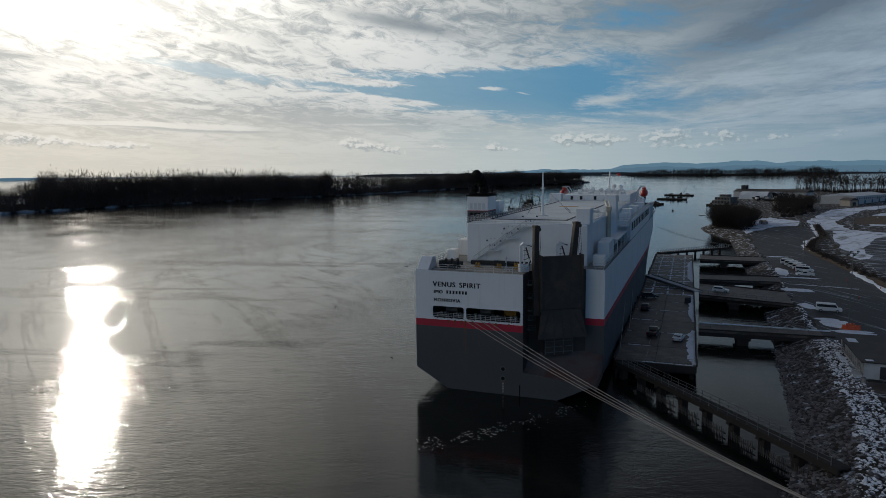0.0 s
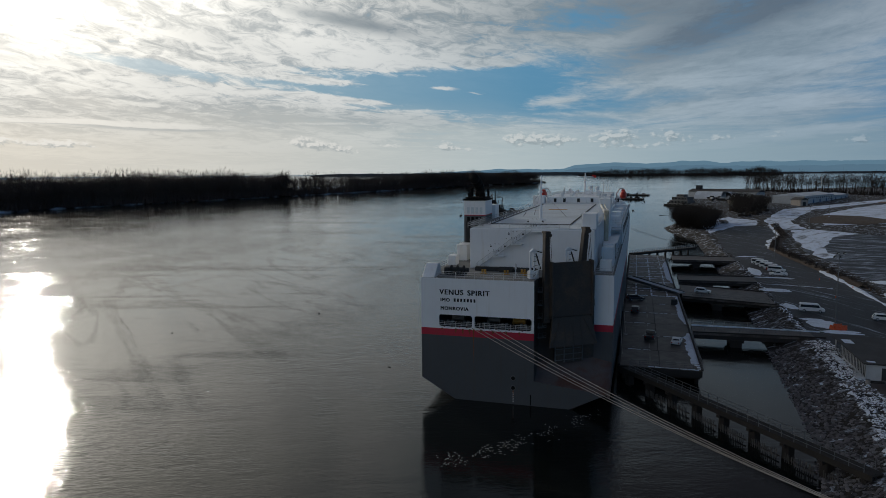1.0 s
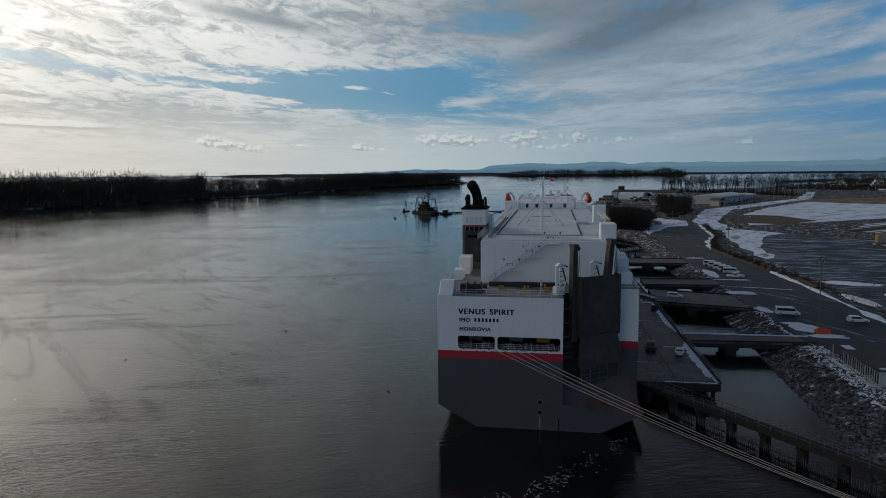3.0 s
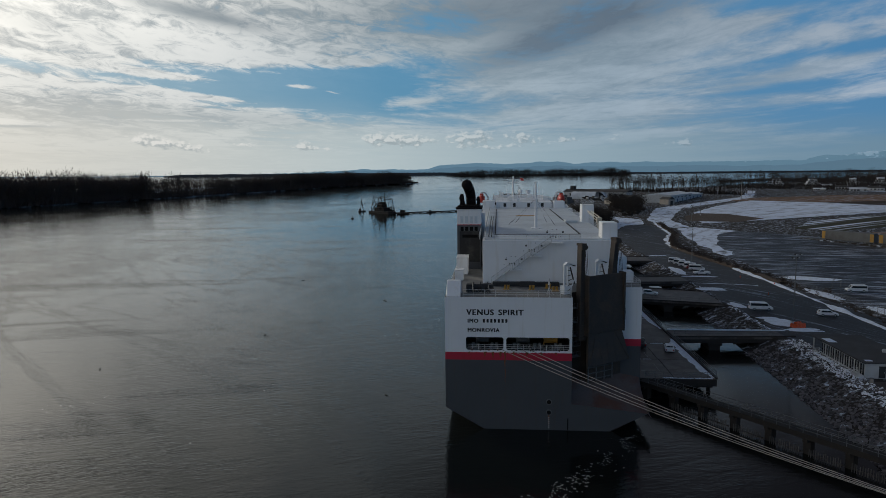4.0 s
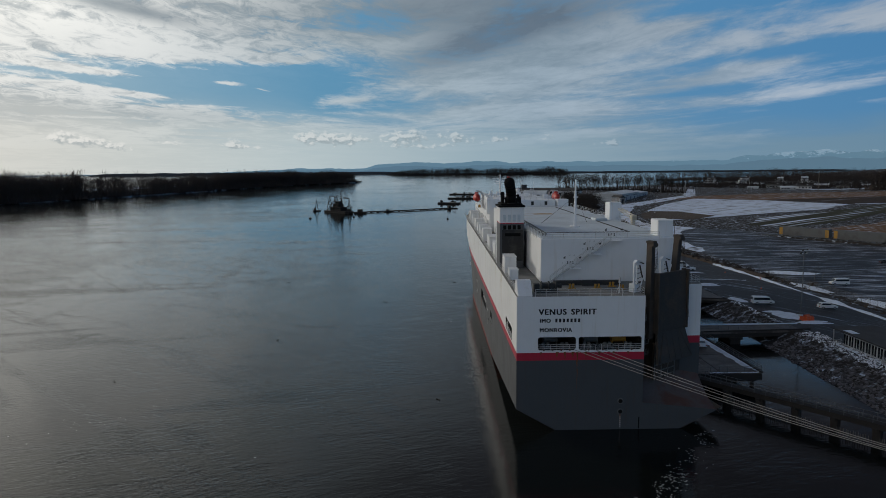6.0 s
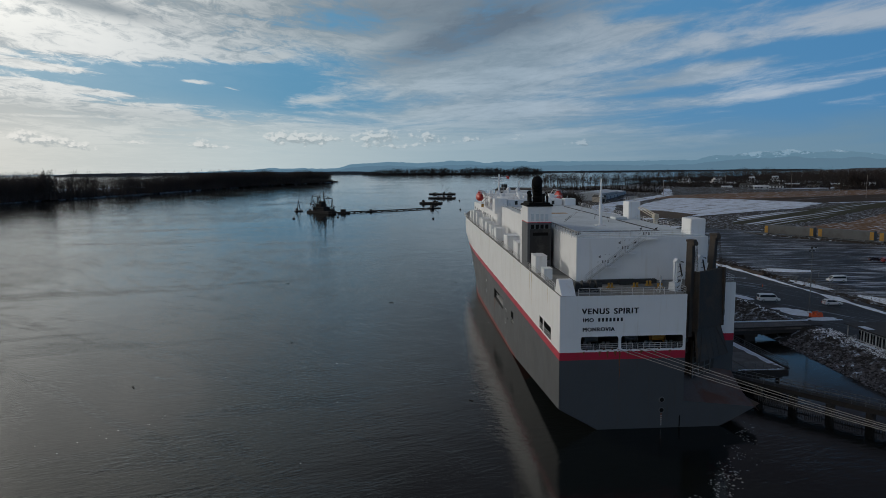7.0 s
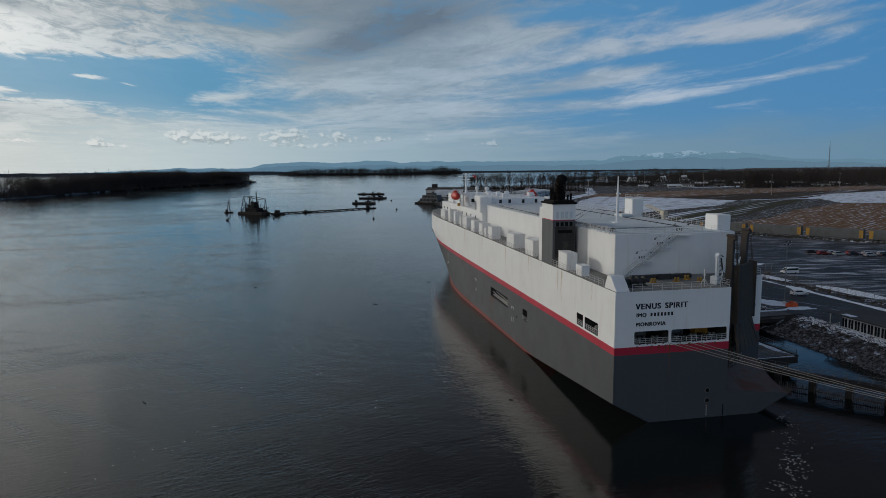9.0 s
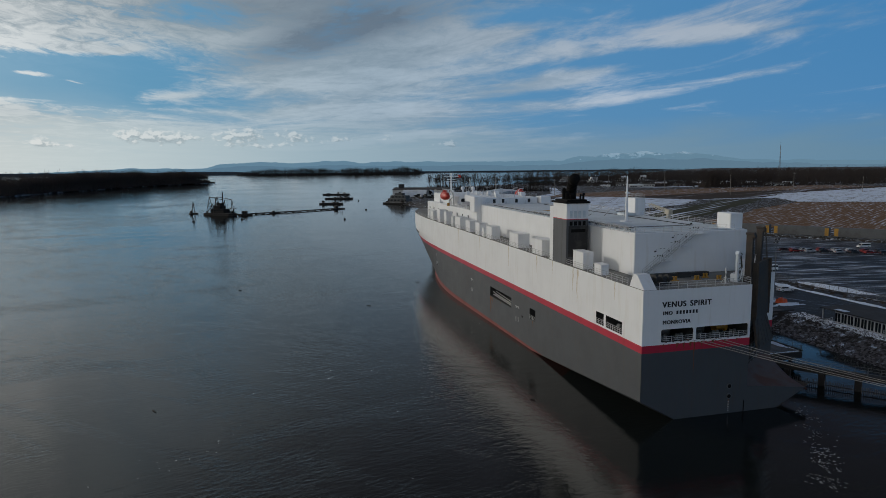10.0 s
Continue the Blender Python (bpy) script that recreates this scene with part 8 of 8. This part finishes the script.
def build_dredge():
    ob = thing("cutter_dredge", far_pose(-150, 661, 0, -42, WEST), "dark rusty cutter dredge with gantry and spuds", "dredge")
    bm = bmesh.new()
    prism(bm, [(-17, -5.5), (15, -5.5), (18, -2.5), (18, 2.5), (15, 5.5), (-17, 5.5)], -1, 2.2, "z", 0, 0.1)
    part("pontoon", bm, DREDGE, ob)
    for x0, x1, y0, y1, z0, z1 in ((-9, 7, -4.2, 4.2, 2.2, 6.0), (-6, 3, -3.4, 3.4, 6.0, 9.0), (-2, 2.4, -2.4, 2.4, 9.0, 11.6)):
        bm = bmesh.new()
        box(bm, x0, y0, z0, x1, y1, z1, 0.1)
        h = part("deckhouse", bm, DREDGE, ob)
        n = int((x1 - x0) / 2)
        for i in range(n):
            bm = bmesh.new()
            box(bm, x0 + 0.5 + i * 2, y0 - 0.04, z1 - 1.6, x0 + 1.5 + i * 2, y0 - 0.005, z1 - 0.7)
            part("window", bm, GLASS, h)
    for y in (-4.6, 4.6):
        for a, b in (((-14, y, 2), (-9, y, 17)), ((-4, y, 2), (-9, y, 17)), ((-11.8, y, 8.5), (-6.2, y, 8.5)), ((-14, y, 2), (-6.2, y, 8.5)), ((-11.8, y, 8.5), (-7.6, y, 13)), ((8, y, 2), (10, y, 14.5)), ((12, y, 2), (10, y, 14.5)), ((-9, y, 17), (10, y, 14.5))):
            bm = bmesh.new()
            rod(bm, a, b, 0.28, None, 5)
            part("gantry_leg", bm, DREDGE, ob)
    for x in (-9, 10):
        bm = bmesh.new()
        rod(bm, (x, -4.6, 16.5 if x < 0 else 14.4), (x, 4.6, 16.5 if x < 0 else 14.4), 0.3, None, 5)
        part("gantry_beam", bm, DREDGE, ob)
    for y in (-2.2, 2.2):
        bm = bmesh.new()
        rod(bm, (-1.5 + y, y, -4), (-1.5 + y, y, 21.5 if y > 0 else 16), 0.45, None, 8)
        part("spud", bm, DREDGE, ob)
    bm = bmesh.new()
    for y in (-1.5, 1.5):
        rod(bm, (15, y, 2), (27, y, 0.3), 0.35, None, 5)
    for i in range(6):
        rod(bm, (15 + i * 2, -1.5, 2 - i * 0.28), (17 + i * 2, 1.5, 1.7 - i * 0.28), 0.15, None, 4)
    part("cutter_ladder", bm, DREDGE, ob)
    rng = random.Random(3)
    for i in range(14):
        x, y = rng.uniform(-16, 14), rng.uniform(-4.8, 4.8)
        bm = bmesh.new()
        box(bm, x, y, 2.2, x + rng.uniform(0.8, 2), y + rng.uniform(0.6, 1.6), 2.2 + rng.uniform(0.8, 2.8), 0.05)
        part("deck_machine", bm, DREDGE, ob)
    # lattice of braces, davits and pipes over the deck
    for i in range(26):
        x, y, z = rng.uniform(-14, 12), rng.choice((-4.4, -2.0, 2.0, 4.4)), rng.uniform(2.2, 9)
        top = 13.5 - 0.55 * abs(x + 2)
        bm = bmesh.new()
        rod(bm, (x, y, z), (x + rng.uniform(-4, 4), y + rng.uniform(-1, 1), min(top, z + rng.uniform(3, 6.5))), 0.2, None, 5)
        part("brace", bm, DREDGE, ob)
    for x, h in ((-15.5, 7.0), (-12.5, 5.0), (12.5, 6.0), (15.0, 4.5)):
        bm = bmesh.new()
        rod(bm, (x, 3.0, 2.2), (x, 3.0, 2.2 + h), 0.22, None, 5)
        rod(bm, (x, 3.0, 2.2 + h), (x + 2.4, 3.0, 1.6 + h), 0.16, None, 5)
        part("davit", bm, DREDGE, ob)
    # small derrick float and tender beside it
    fl = thing("derrick_float", far_pose(-178, 694, 0, 20, WEST), "small dark derrick float", "float")
    bm = bmesh.new()
    box(bm, -4, -2.5, -0.6, 4, 2.5, 1.0, 0.1)
    part("pontoon", bm, DREDGE, fl)
    for y in (-1.4, 1.4):
        bm = bmesh.new()
        rod(bm, (-1.5, y, 1), (0, y * 0.3, 12), 0.2, None, 5)
        rod(bm, (1.5, y, 1), (0, y * 0.3, 12), 0.2, None, 5)
        part("derrick_leg", bm, DREDGE, fl)
    bm = bmesh.new()
    box(bm, -3, -1.2, 1, -0.8, 1.2, 3.2, 0.08)
    part("hut", bm, DREDGE, fl)
    tn = thing("work_boat", far_pose(-128, 651, 0, -25, WEST), "small dark work boat beside the dredge", "boat")
    bm = bmesh.new()
    prism(bm, [(-6, -2), (4, -2), (7.5, 0), (4, 2), (-6, 2)], -0.5, 1.4, "z", 0, 0.1)
    part("boat_hull", bm, DREDGE, tn)
    bm = bmesh.new()
    box(bm, -2.5, -1.4, 1.4, 2, 1.4, 3.9, 0.1)
    part("wheelhouse", bm, DREDGE, tn)
    bm = bmesh.new()
    rod(bm, (-3.6, 0, 1.4), (-3.6, 0, 7.5), 0.1, None, 6)
    part("mast", bm, DREDGE, tn)


def build_pipeline():
    pts = [Vector(far(*p[:2], 0.0, WEST)[:3]) for p in ((-128, 655, 0), (-115, 665, 0), (-102, 671, 0), (-80, 684, 0), (-58, 700, 0), (-38, 716, 0))]
    ob = thing("floating_pipeline", pose(0, 0, 0), "dark floating dredge pipeline on small floats", "pipeline")
    for p, q in zip(pts, pts[1:]):
        bm = bmesh.new()
        rod(bm, p + Vector((0, 0, 0.7)), q + Vector((0, 0, 0.7)), 0.5, None, 8)
        part("pipe", bm, DREDGE, ob)
        n = int((q - p).length / 6)
        for i in range(n):
            c = p.lerp(q, (i + 0.5) / n)
            bm = bmesh.new()
            box(bm, c.x - 0.9, c.y - 1.3, c.z - 0.4, c.x + 0.9, c.y + 1.3, c.z + 0.4, 0.15)
            part("float", bm, DREDGE, ob)
    for x, y, s, label in ((-101, 671, 1.0, "small dark pipe-handling float"), (-36, 718, 1.5, "dark pipe-handling pontoon with a winch")):
        fl = thing("pipe_float", far_pose(x, y, 0, 25, WEST), label, "float", "pipe floats")
        bm = bmesh.new()
        box(bm, -4.5 * s, -2 * s, -0.5, 4.5 * s, 2 * s, 0.9, 0.1)
        part("pontoon", bm, DREDGE, fl)
        bm = bmesh.new()
        box(bm, -2.5 * s, -1.2 * s, 0.9, -0.5 * s, 1.2 * s, 2.6 * s, 0.08)
        part("hut", bm, DREDGE, fl)
        bm = bmesh.new()
        rod(bm, (0.5 * s, 0, 0.9), (3.6 * s, 0, 3.8 * s), 0.18 * s, None, 5)
        rod(bm, (3.2 * s, 0, 0.9), (3.6 * s, 0, 3.8 * s), 0.12 * s, None, 5)
        part("jib", bm, DREDGE, fl)


def barge(x, y, turn, L, W, label, load):
    ob = thing("work_barge", far_pose(x, y, 0, turn, WEST), label, "barge", "work barges")
    bm = bmesh.new()
    prism(bm, [(-L / 2, -0.3), (-L / 2 + 2, -1.0), (L / 2 - 2, -1.0), (L / 2, -0.3), (L / 2, 1.8), (-L / 2, 1.8)], -W / 2, W / 2, "y", 0, 0.05)
    part("barge_hull", bm, DREDGE, ob)
    bm = bmesh.new()
    box(bm, -L / 2 + 0.5, -W / 2 + 0.4, 1.8, L / 2 - 0.5, W / 2 - 0.4, 1.9)
    part("barge_deck", bm, PALEDECK, ob)
    rng = random.Random(int(L * 7))
    for i in range(load):
        a, b = rng.uniform(-L / 2 + 1, L / 2 - 4), rng.uniform(-W / 2 + 0.6, W / 2 - 2.6)
        bm = bmesh.new()
        box(bm, a, b, 1.9, a + rng.uniform(1.4, 4), b + rng.uniform(1, 2.4), 1.9 + rng.uniform(0.8, 2.6), 0.06)
        part("deck_load", bm, DREDGE if rng.random() < 0.7 else PALEDECK, ob)
    return ob


def build_craft():
    b = barge(2, 1166, -14, 46, 10, "dark flat work barge with a crane jib", 6)
    bm = bmesh.new()
    rod(bm, (6, 0, 1.9), (14, 0, 15), 0.3, 0.15, 5)
    rod(bm, (4, 0, 1.9), (4, 0, 5), 0.8, 0.6, 8)
    rod(bm, (4, 0, 5), (14, 0, 15), 0.1, None, 4)
    part("crane_jib", bm, DREDGE, b)
    barge(-10, 985, -14, 40, 10, "dark flat barge loaded with pipe gear", 9)
    barge(-34, 830, -20, 28, 8, "low dark barge with machinery", 7)
    # moored barge with a pale house near the bank
    f = barge(46, 805, -42, 36, 18, "dark barge with a dull grey deck house moored at the bank", 8)
    for x0, x1, w, z0, z1 in ((-12, 14, 6.5, 1.9, 6.2), (-9, 12, 5.6, 6.2, 10.2), (-4, 6, 3.8, 10.2, 13.0)):
        bm = bmesh.new()
        box(bm, x0, -w, z0, x1, w, z1, 0.1)
        h = part("deck_house", bm, DULLHOUSE, f, "dull grey weathered deck house")
        for i in range(int((x1 - x0) / 2)):
            bm = bmesh.new()
            box(bm, x0 + 0.4 + 2 * i, -w - 0.05, z0 + 1.2, x0 + 1.5 + 2 * i, -w - 0.005, z1 - 0.7)
            part("window", bm, GLASS, h)
        for i in range(int(w) - 1):
            bm = bmesh.new()
            box(bm, x0 - 0.05, -w + 0.5 + 2 * i, z0 + 1.2, x0 - 0.005, -w + 1.6 + 2 * i, z1 - 0.7)
            part("window", bm, GLASS, h)
    # buoys, floats and logs
    rng = random.Random(6)
    for x, y, s in ((-165, 581, 1.3), (-128, 592, 0.9), (-45, 560, 0.9), (8, 900, 1.2), (-30, 860, 0.9), (49, 1872, 3.0), (-10, 690, 1.0)):
        ob = thing("mooring_buoy", far_pose(x, y, 0, 0, WEST), "dark round mooring buoy on the river", "buoy", "buoys")
        bm = bmesh.new()
        rod(bm, (0, 0, -0.5), (0, 0, 0.6), 1.0 * s, 0.95 * s, 10)
        rod(bm, (0, 0, 0.6), (0, 0, 1.1), 0.9 * s, 0.4 * s, 10)
        part("float", bm, DREDGE, ob)
        bm = bmesh.new()
        rod(bm, (0, 0, 1.1), (0, 0, 1.1 + 1.6 * s), 0.09, None, 5)
        part("staff", bm, DREDGE, ob)
    for x, y, ln in ((-74, 205, 1.6), (-52, 240, 1.2), (-66, 560, 9), (16, 620, 12), (-112, 243, 1.0), (-120, 130, 1.4), (-96, 160, 1.0), (-58, 118, 0.8)):
        ob = thing("drift_log", far_pose(x, y, 0.02, rng.uniform(0, 180), WEST), "dark piece of driftwood on the water", "driftwood", "driftwood")
        bm = bmesh.new()
        rod(bm, (-ln / 2, 0, 0), (ln / 2, 0, 0.03), 0.10 + 0.012 * ln, 0.07, 7)
        rod(bm, (ln * 0.1, 0, 0), (ln * 0.2, 0.3, 0.12), 0.05, 0.02, 5)
        part("trunk", bm, DREDGE, ob)


def build_flecks():
    """Flecks of foam and thin ice drifting off the stern and along the eddy lines."""
    rng = random.Random(14)
    V, F = [], []
    mat = material("foam_and_ice", (0.42, 0.43, 0.42), (0.2, 0.2, 0.2), rough=0.6, bump=0, scale=2.0)

    def fleck(x, y, s):
        k = len(V)
        n = 6
        a0, st = rng.uniform(0, 6.28), rng.uniform(1.2, 3.0)
        for i in range(n):
            a = 6.2832 * i / n
            r = s * rng.uniform(0.4, 1.0)
            p, q = math.cos(a) * r * st, math.sin(a) * r
            V.append((x + p * math.cos(a0) - q * math.sin(a0), y + p * math.sin(a0) + q * math.cos(a0), 0.015))
        F.append(tuple(range(k, k + n)))
    for i in range(420):
        f = rng.random()
        x = -36.0 + 19.0 * f + rng.gauss(0, 1.1)
        y = 79.0 + 25.0 * f ** 1.3 + rng.gauss(0, 0.7)
        if noise.noise((x * 0.35, y * 0.35, 2)) > -0.12 and not (y > 103 and x < -21):
            fleck(x, y, rng.uniform(0.03, 0.14))
    for i in range(500):
        f = rng.random()
        x = -140 + 110 * f + rng.gauss(0, 6)
        y = 60 + 150 * f + rng.gauss(0, 9)
        if noise.noise((x * 0.06, y * 0.06, 5)) > 0.12:
            fleck(x, y, rng.uniform(0.03, 0.10))
    me = bpy.data.meshes.new("foam_flecks")
    me.from_pydata(V, [], F)
    me.materials.append(mat)
    tagged(new("foam_flecks", me), "pale flecks of foam and thin ice on the water", "foam", "", "stuff")


build_dredge()
build_pipeline()
build_craft()
build_flecks()

# ---- buildings beyond the yard ----
BLUEPAINT = material("blue_door_paint", (0.03, 0.06, 0.16), rough=0.6)
METALROOF = material("pale_snowy_metal_roof", (0.62, 0.66, 0.70), (0.42, 0.44, 0.46), rough=0.6, scale=0.1, fine=1.0)


def build_warehouse():
    p, q = Vector((152, 800, 0)), Vector((232, 944, 0))
    d = q - p
    ob = thing("river_warehouse", far_pose(p.x, p.y, GROUND, math.degrees(math.atan2(d.y, d.x))), "long white warehouse with blue doors and small windows", "building")
    L, W, H = d.length, 34.0, 9.0
    bm = bmesh.new()
    box(bm, 0, 0, 0, L * 0.6, W, H, 0.05)
    box(bm, L * 0.6 + 0.05, 2, 0, L, W, H - 2.0, 0.05)
    part("wall", bm, CLADDING, ob)
    bm = bmesh.new()
    prism(bm, [(-0.6, H), (W + 0.6, H), (W / 2, H + 2.6)], -0.5, L * 0.6 + 0.5, "x")
    prism(bm, [(1.4, H - 2), (W + 0.6, H - 2), (W / 2, H - 0.2)], L * 0.6 + 0.6, L + 0.5, "x")
    part("roof", bm, METALROOF, ob)
    for i in range(14):
        bm = bmesh.new()
        box(bm, 4 + i * 6.6, -0.06, 5.6, 6.4 + i * 6.6, -0.01, 7.0)
        part("window", bm, GLASS, ob)
    for x in (6, 26, 48, 70, 90, 112, 134, 150):
        y = -0.08 if x < L * 0.6 - 4 else 1.92
        bm = bmesh.new()
        box(bm, x, y, 0, x + 4, y + 0.06, 4.4)
        part("door", bm, BLUEPAINT, ob)


def build_hangars():
    for x, y, a, r, L, label in ((84, 948, 62, 9.5, 36, "large pale arched boat shed"), (70, 962, -30, 8.5, 18, "round fabric hangar with an open front"), (90, 975, -30, 8.5, 22, "second round fabric hangar beside it")):
        ob = thing("arched_shed", far_pose(x, y, GROUND, a), label, "shed", "boat sheds")
        bm = bmesh.new()
        n = 14
        outer = [(math.cos(math.pi * i / n) * r, math.sin(math.pi * i / n) * r * 1.05) for i in range(n + 1)]
        inner = [(math.cos(math.pi * i / n) * (r - 0.3), math.sin(math.pi * i / n) * (r * 1.05 - 0.3)) for i in range(n + 1)]
        prism(bm, outer + inner[::-1], 0, L, "y")
        part("shell", bm, METALROOF, ob)
        bm = bmesh.new()
        prism(bm, inner, L * 0.35, L * 0.35 + 0.2, "y")
        part("end_wall", bm, DARKIN, ob)
        bm = bmesh.new()
        prism(bm, outer + inner[::-1], -0.3, 0.0, "y")
        part("rim", bm, CLADDING, ob)
    ob = thing("low_shed", far_pose(78, 1010, GROUND, 58), "long dark-roofed river shed with a roof box", "building")
    bm = bmesh.new()
    box(bm, 0, -60, 0, 24, 40, 8, 0.05)
    part("wall", bm, CLADDING, ob)
    bm = bmesh.new()
    prism(bm, [(-0.8, 8), (24.8, 8), (12, 12)], -61, 41, "y")
    part("roof", bm, ROOFTAR, ob)
    bm = bmesh.new()
    box(bm, 8, 26, 10, 15, 33, 17, 0.1)
    part("roof_box", bm, DARKIN, ob)
    for i in range(10):
        bm = bmesh.new()
        box(bm, -0.06, -55 + i * 9, 1, -0.01, -51 + i * 9, 5.5)
        part("door", bm, DARKIN, ob)
    # yard clutter: hauled-out boats and sheds
    rng = random.Random(25)
    for i in range(9):
        x, y = 46 + rng.uniform(0, 60), 905 + rng.uniform(-60, 40)
        ob = thing("hauled_out_boat", far_pose(x, y, GROUND, rng.uniform(0, 180)), "small dark boat hauled out on the snowy yard", "boat", "boats in the boat yard")
        bm = bmesh.new()
        prism(bm, [(-5, 0.6), (5, 0.8), (7, 3.0), (-5, 2.6)], -1.7, 1.7, "y", 0, 0.2)
        part("boat_hull", bm, rng.choice((DREDGE, CLADDING, DARKIN)), ob)
        bm = bmesh.new()
        box(bm, -2.5, -1.2, 2.6, 2, 1.2, 4.6, 0.15)
        part("cabin", bm, rng.choice((CLADDING, DARKIN)), ob)
        bm = bmesh.new()
        box(bm, -4, -0.4, 0, 4, 0.4, 0.7)
        part("cradle", bm, TIMBER, ob)
    for x, y, a, w, l, h in ((80, 770, 20, 12, 20, 5), (118, 870, 40, 10, 16, 4.5), (140, 760, 30, 9, 14, 6)):
        ob = thing("yard_shed", far_pose(x, y, GROUND, a), "small dark yard shed with a pitched roof", "shed", "yard sheds")
        bm = bmesh.new()
        box(bm, 0, 0, 0, w, l, h, 0.03)
        part("wall", bm, PALEWOOD, ob)
        bm = bmesh.new()
        prism(bm, [(-0.5, h), (w + 0.5, h), (w / 2, h + w * 0.3)], -0.5, l + 0.5, "y")
        part("roof", bm, ROOFTAR, ob)
        bm = bmesh.new()
        box(bm, w * 0.3, -0.06, 0, w * 0.7, -0.01, h * 0.7)
        part("door", bm, DARKIN, ob)


def build_houses():
    rng = random.Random(33)

    def villa(x, y, s, mat, label, storeys=3):
        """A house with stepped storeys, window bands, balconies and snow on its pitched roofs."""
        ob = thing("river_house", far_pose(x, y, GROUND, math.degrees(math.atan2(x + 60, -(y - 10))) + 180 + rng.uniform(-15, 15), WEST), label, "house", "houses beyond the fields")
        w, off = 17 * s, 0.0
        z = 0.0
        for k in range(storeys):
            h = (5.4 if k == 0 else 4.6) * s
            bm = bmesh.new()
            box(bm, off - w, -8 * s, z, off + w, 8 * s, z + h, 0.1)
            wl = part("wall", bm, mat, ob)
            n = max(2, int(w / (3.2 * s)))
            for i in range(n):
                if rng.random() < 0.15:
                    continue
                u = off - w + (i + 0.5) * 2 * w / n
                half = w / n * rng.uniform(0.45, 0.8)
                for sd in (-1, 1):
                    y0 = sd * 8 * s
                    bm = bmesh.new()
                    box(bm, u - half, min(y0, y0 + 0.08 * sd), z + 1.2 * s, u + half, max(y0, y0 + 0.08 * sd), z + h - 1.1 * s)
                    part("window", bm, GLASS, wl)
            if k < storeys - 1:
                bm = bmesh.new()
                box(bm, off - w - 1.2 * s, -9.5 * s, z + h, off + w + 1.2 * s, 9.5 * s, z + h + 0.5 * s)
                part("balcony", bm, mat, wl)
            nw = w * rng.uniform(0.55, 0.78)
            left = storeys > 1 and k < storeys - 1
            if not left:
                break
            z += h + 0.5 * s
            off += rng.uniform(-0.8, 0.8) * (w - nw)
            w = nw
        z += h
        bm = bmesh.new()
        prism(bm, [(-9 * s, z), (9 * s, z), (0, z + rng.uniform(3.0, 4.6) * s)], off - w - 1, off + w + 1, "x")
        rf = part("roof", bm, ROOFTAR if rng.random() < 0.5 else METALROOF, ob)
        bm = bmesh.new()
        box(bm, off + w * 0.4, -1, z, off + w * 0.4 + 2.0 * s, 1, z + 5.5 * s)
        part("chimney", bm, CLADDING, rf)
    for x, y, s, m, l in ((665, 1670, 1.0, CARWHITE, "large white riverside house with balconies"), (747, 1660, 1.0, CARWHITE, "large white house with a curved front"), (868, 1718, 0.9, CLADDING, "tall pale house among bare trees"), (977, 1787, 0.9, CARWHITE, "white house with stepped roofs")):
        villa(x, y, s, m, l)
    for i in range(26):
        a = radians(rng.uniform(24, 54))
        r = rng.uniform(1320, 1750)
        villa(-60 + math.sin(a) * r, math.cos(a) * r, rng.uniform(0.5, 0.8), rng.choice((CLADDING, PALEWOOD, CARWHITE)), "far low house with a snowy roof", 1)
    # lattice radio tower and utility poles
    ob = thing("radio_tower", far_pose(1560, 1900, GROUND, 0, WEST), "tall thin lattice radio tower", "tower")
    bm = bmesh.new()
    H = 112
    for i in range(16):
        z0, z1 = H * i / 16, H * (i + 1) / 16
        w0, w1 = 3.2 * (1 - i / 20), 3.2 * (1 - (i + 1) / 20)
        c = [(math.cos(a) , math.sin(a)) for a in (0, 2.094, 4.189)]
        for k in range(3):
            rod(bm, (c[k][0] * w0, c[k][1] * w0, z0), (c[k][0] * w1, c[k][1] * w1, z1), 0.3, None, 4)
            j = (k + 1) % 3
            rod(bm, (c[k][0] * w0, c[k][1] * w0, z0), (c[j][0] * w1, c[j][1] * w1, z1), 0.16, None, 4)
    part("lattice", bm, METALGREY, ob)
    bm = bmesh.new()
    rod(bm, (0, 0, H), (0, 0, H + 10), 0.4, 0.2, 5)
    part("antenna", bm, METALGREY, ob)
    for i in range(11):
        a = radians(12 + i * 4.7)
        r = 1050 + 90 * math.sin(i * 2.1)
        ob = thing("utility_pole", far_pose(-60 + math.sin(a) * r, math.cos(a) * r, GROUND, rng.uniform(0, 180), WEST), "tall pale utility pole by the fields", "utility pole", "utility poles")
        bm = bmesh.new()
        h = rng.uniform(20, 34)
        rod(bm, (0, 0, 0), (0, 0, h), 0.35, 0.22, 6)
        part("pole", bm, PALEWOOD, ob)
        bm = bmesh.new()
        box(bm, -2.2, -0.12, h - 2.0, 2.2, 0.12, h - 1.7)
        part("crossarm", bm, PALEWOOD, ob)
    # tarped heap in the spit's snow
    ob = thing("covered_boat_trailer", far_pose(40, 487, GROUND + 0.06, 100), "small covered boat trailer on the snow", "trailer")
    bm = bmesh.new()
    prism(bm, [(-6, 0.6), (6, 0.6), (5, 2.0), (0, 2.6), (-5.5, 1.9)], -1.5, 1.5, "y", 0, 0.2)
    part("cover", bm, PALEWOOD, ob)
    bm = bmesh.new()
    for s in (-1.5, 1.5):
        rod(bm, (-1, s - 0.1, 0.4), (-1, s + 0.1, 0.4), 0.4, None, 10)
    part("axle", bm, TYRE, ob)


build_warehouse()
build_hangars()
build_houses()
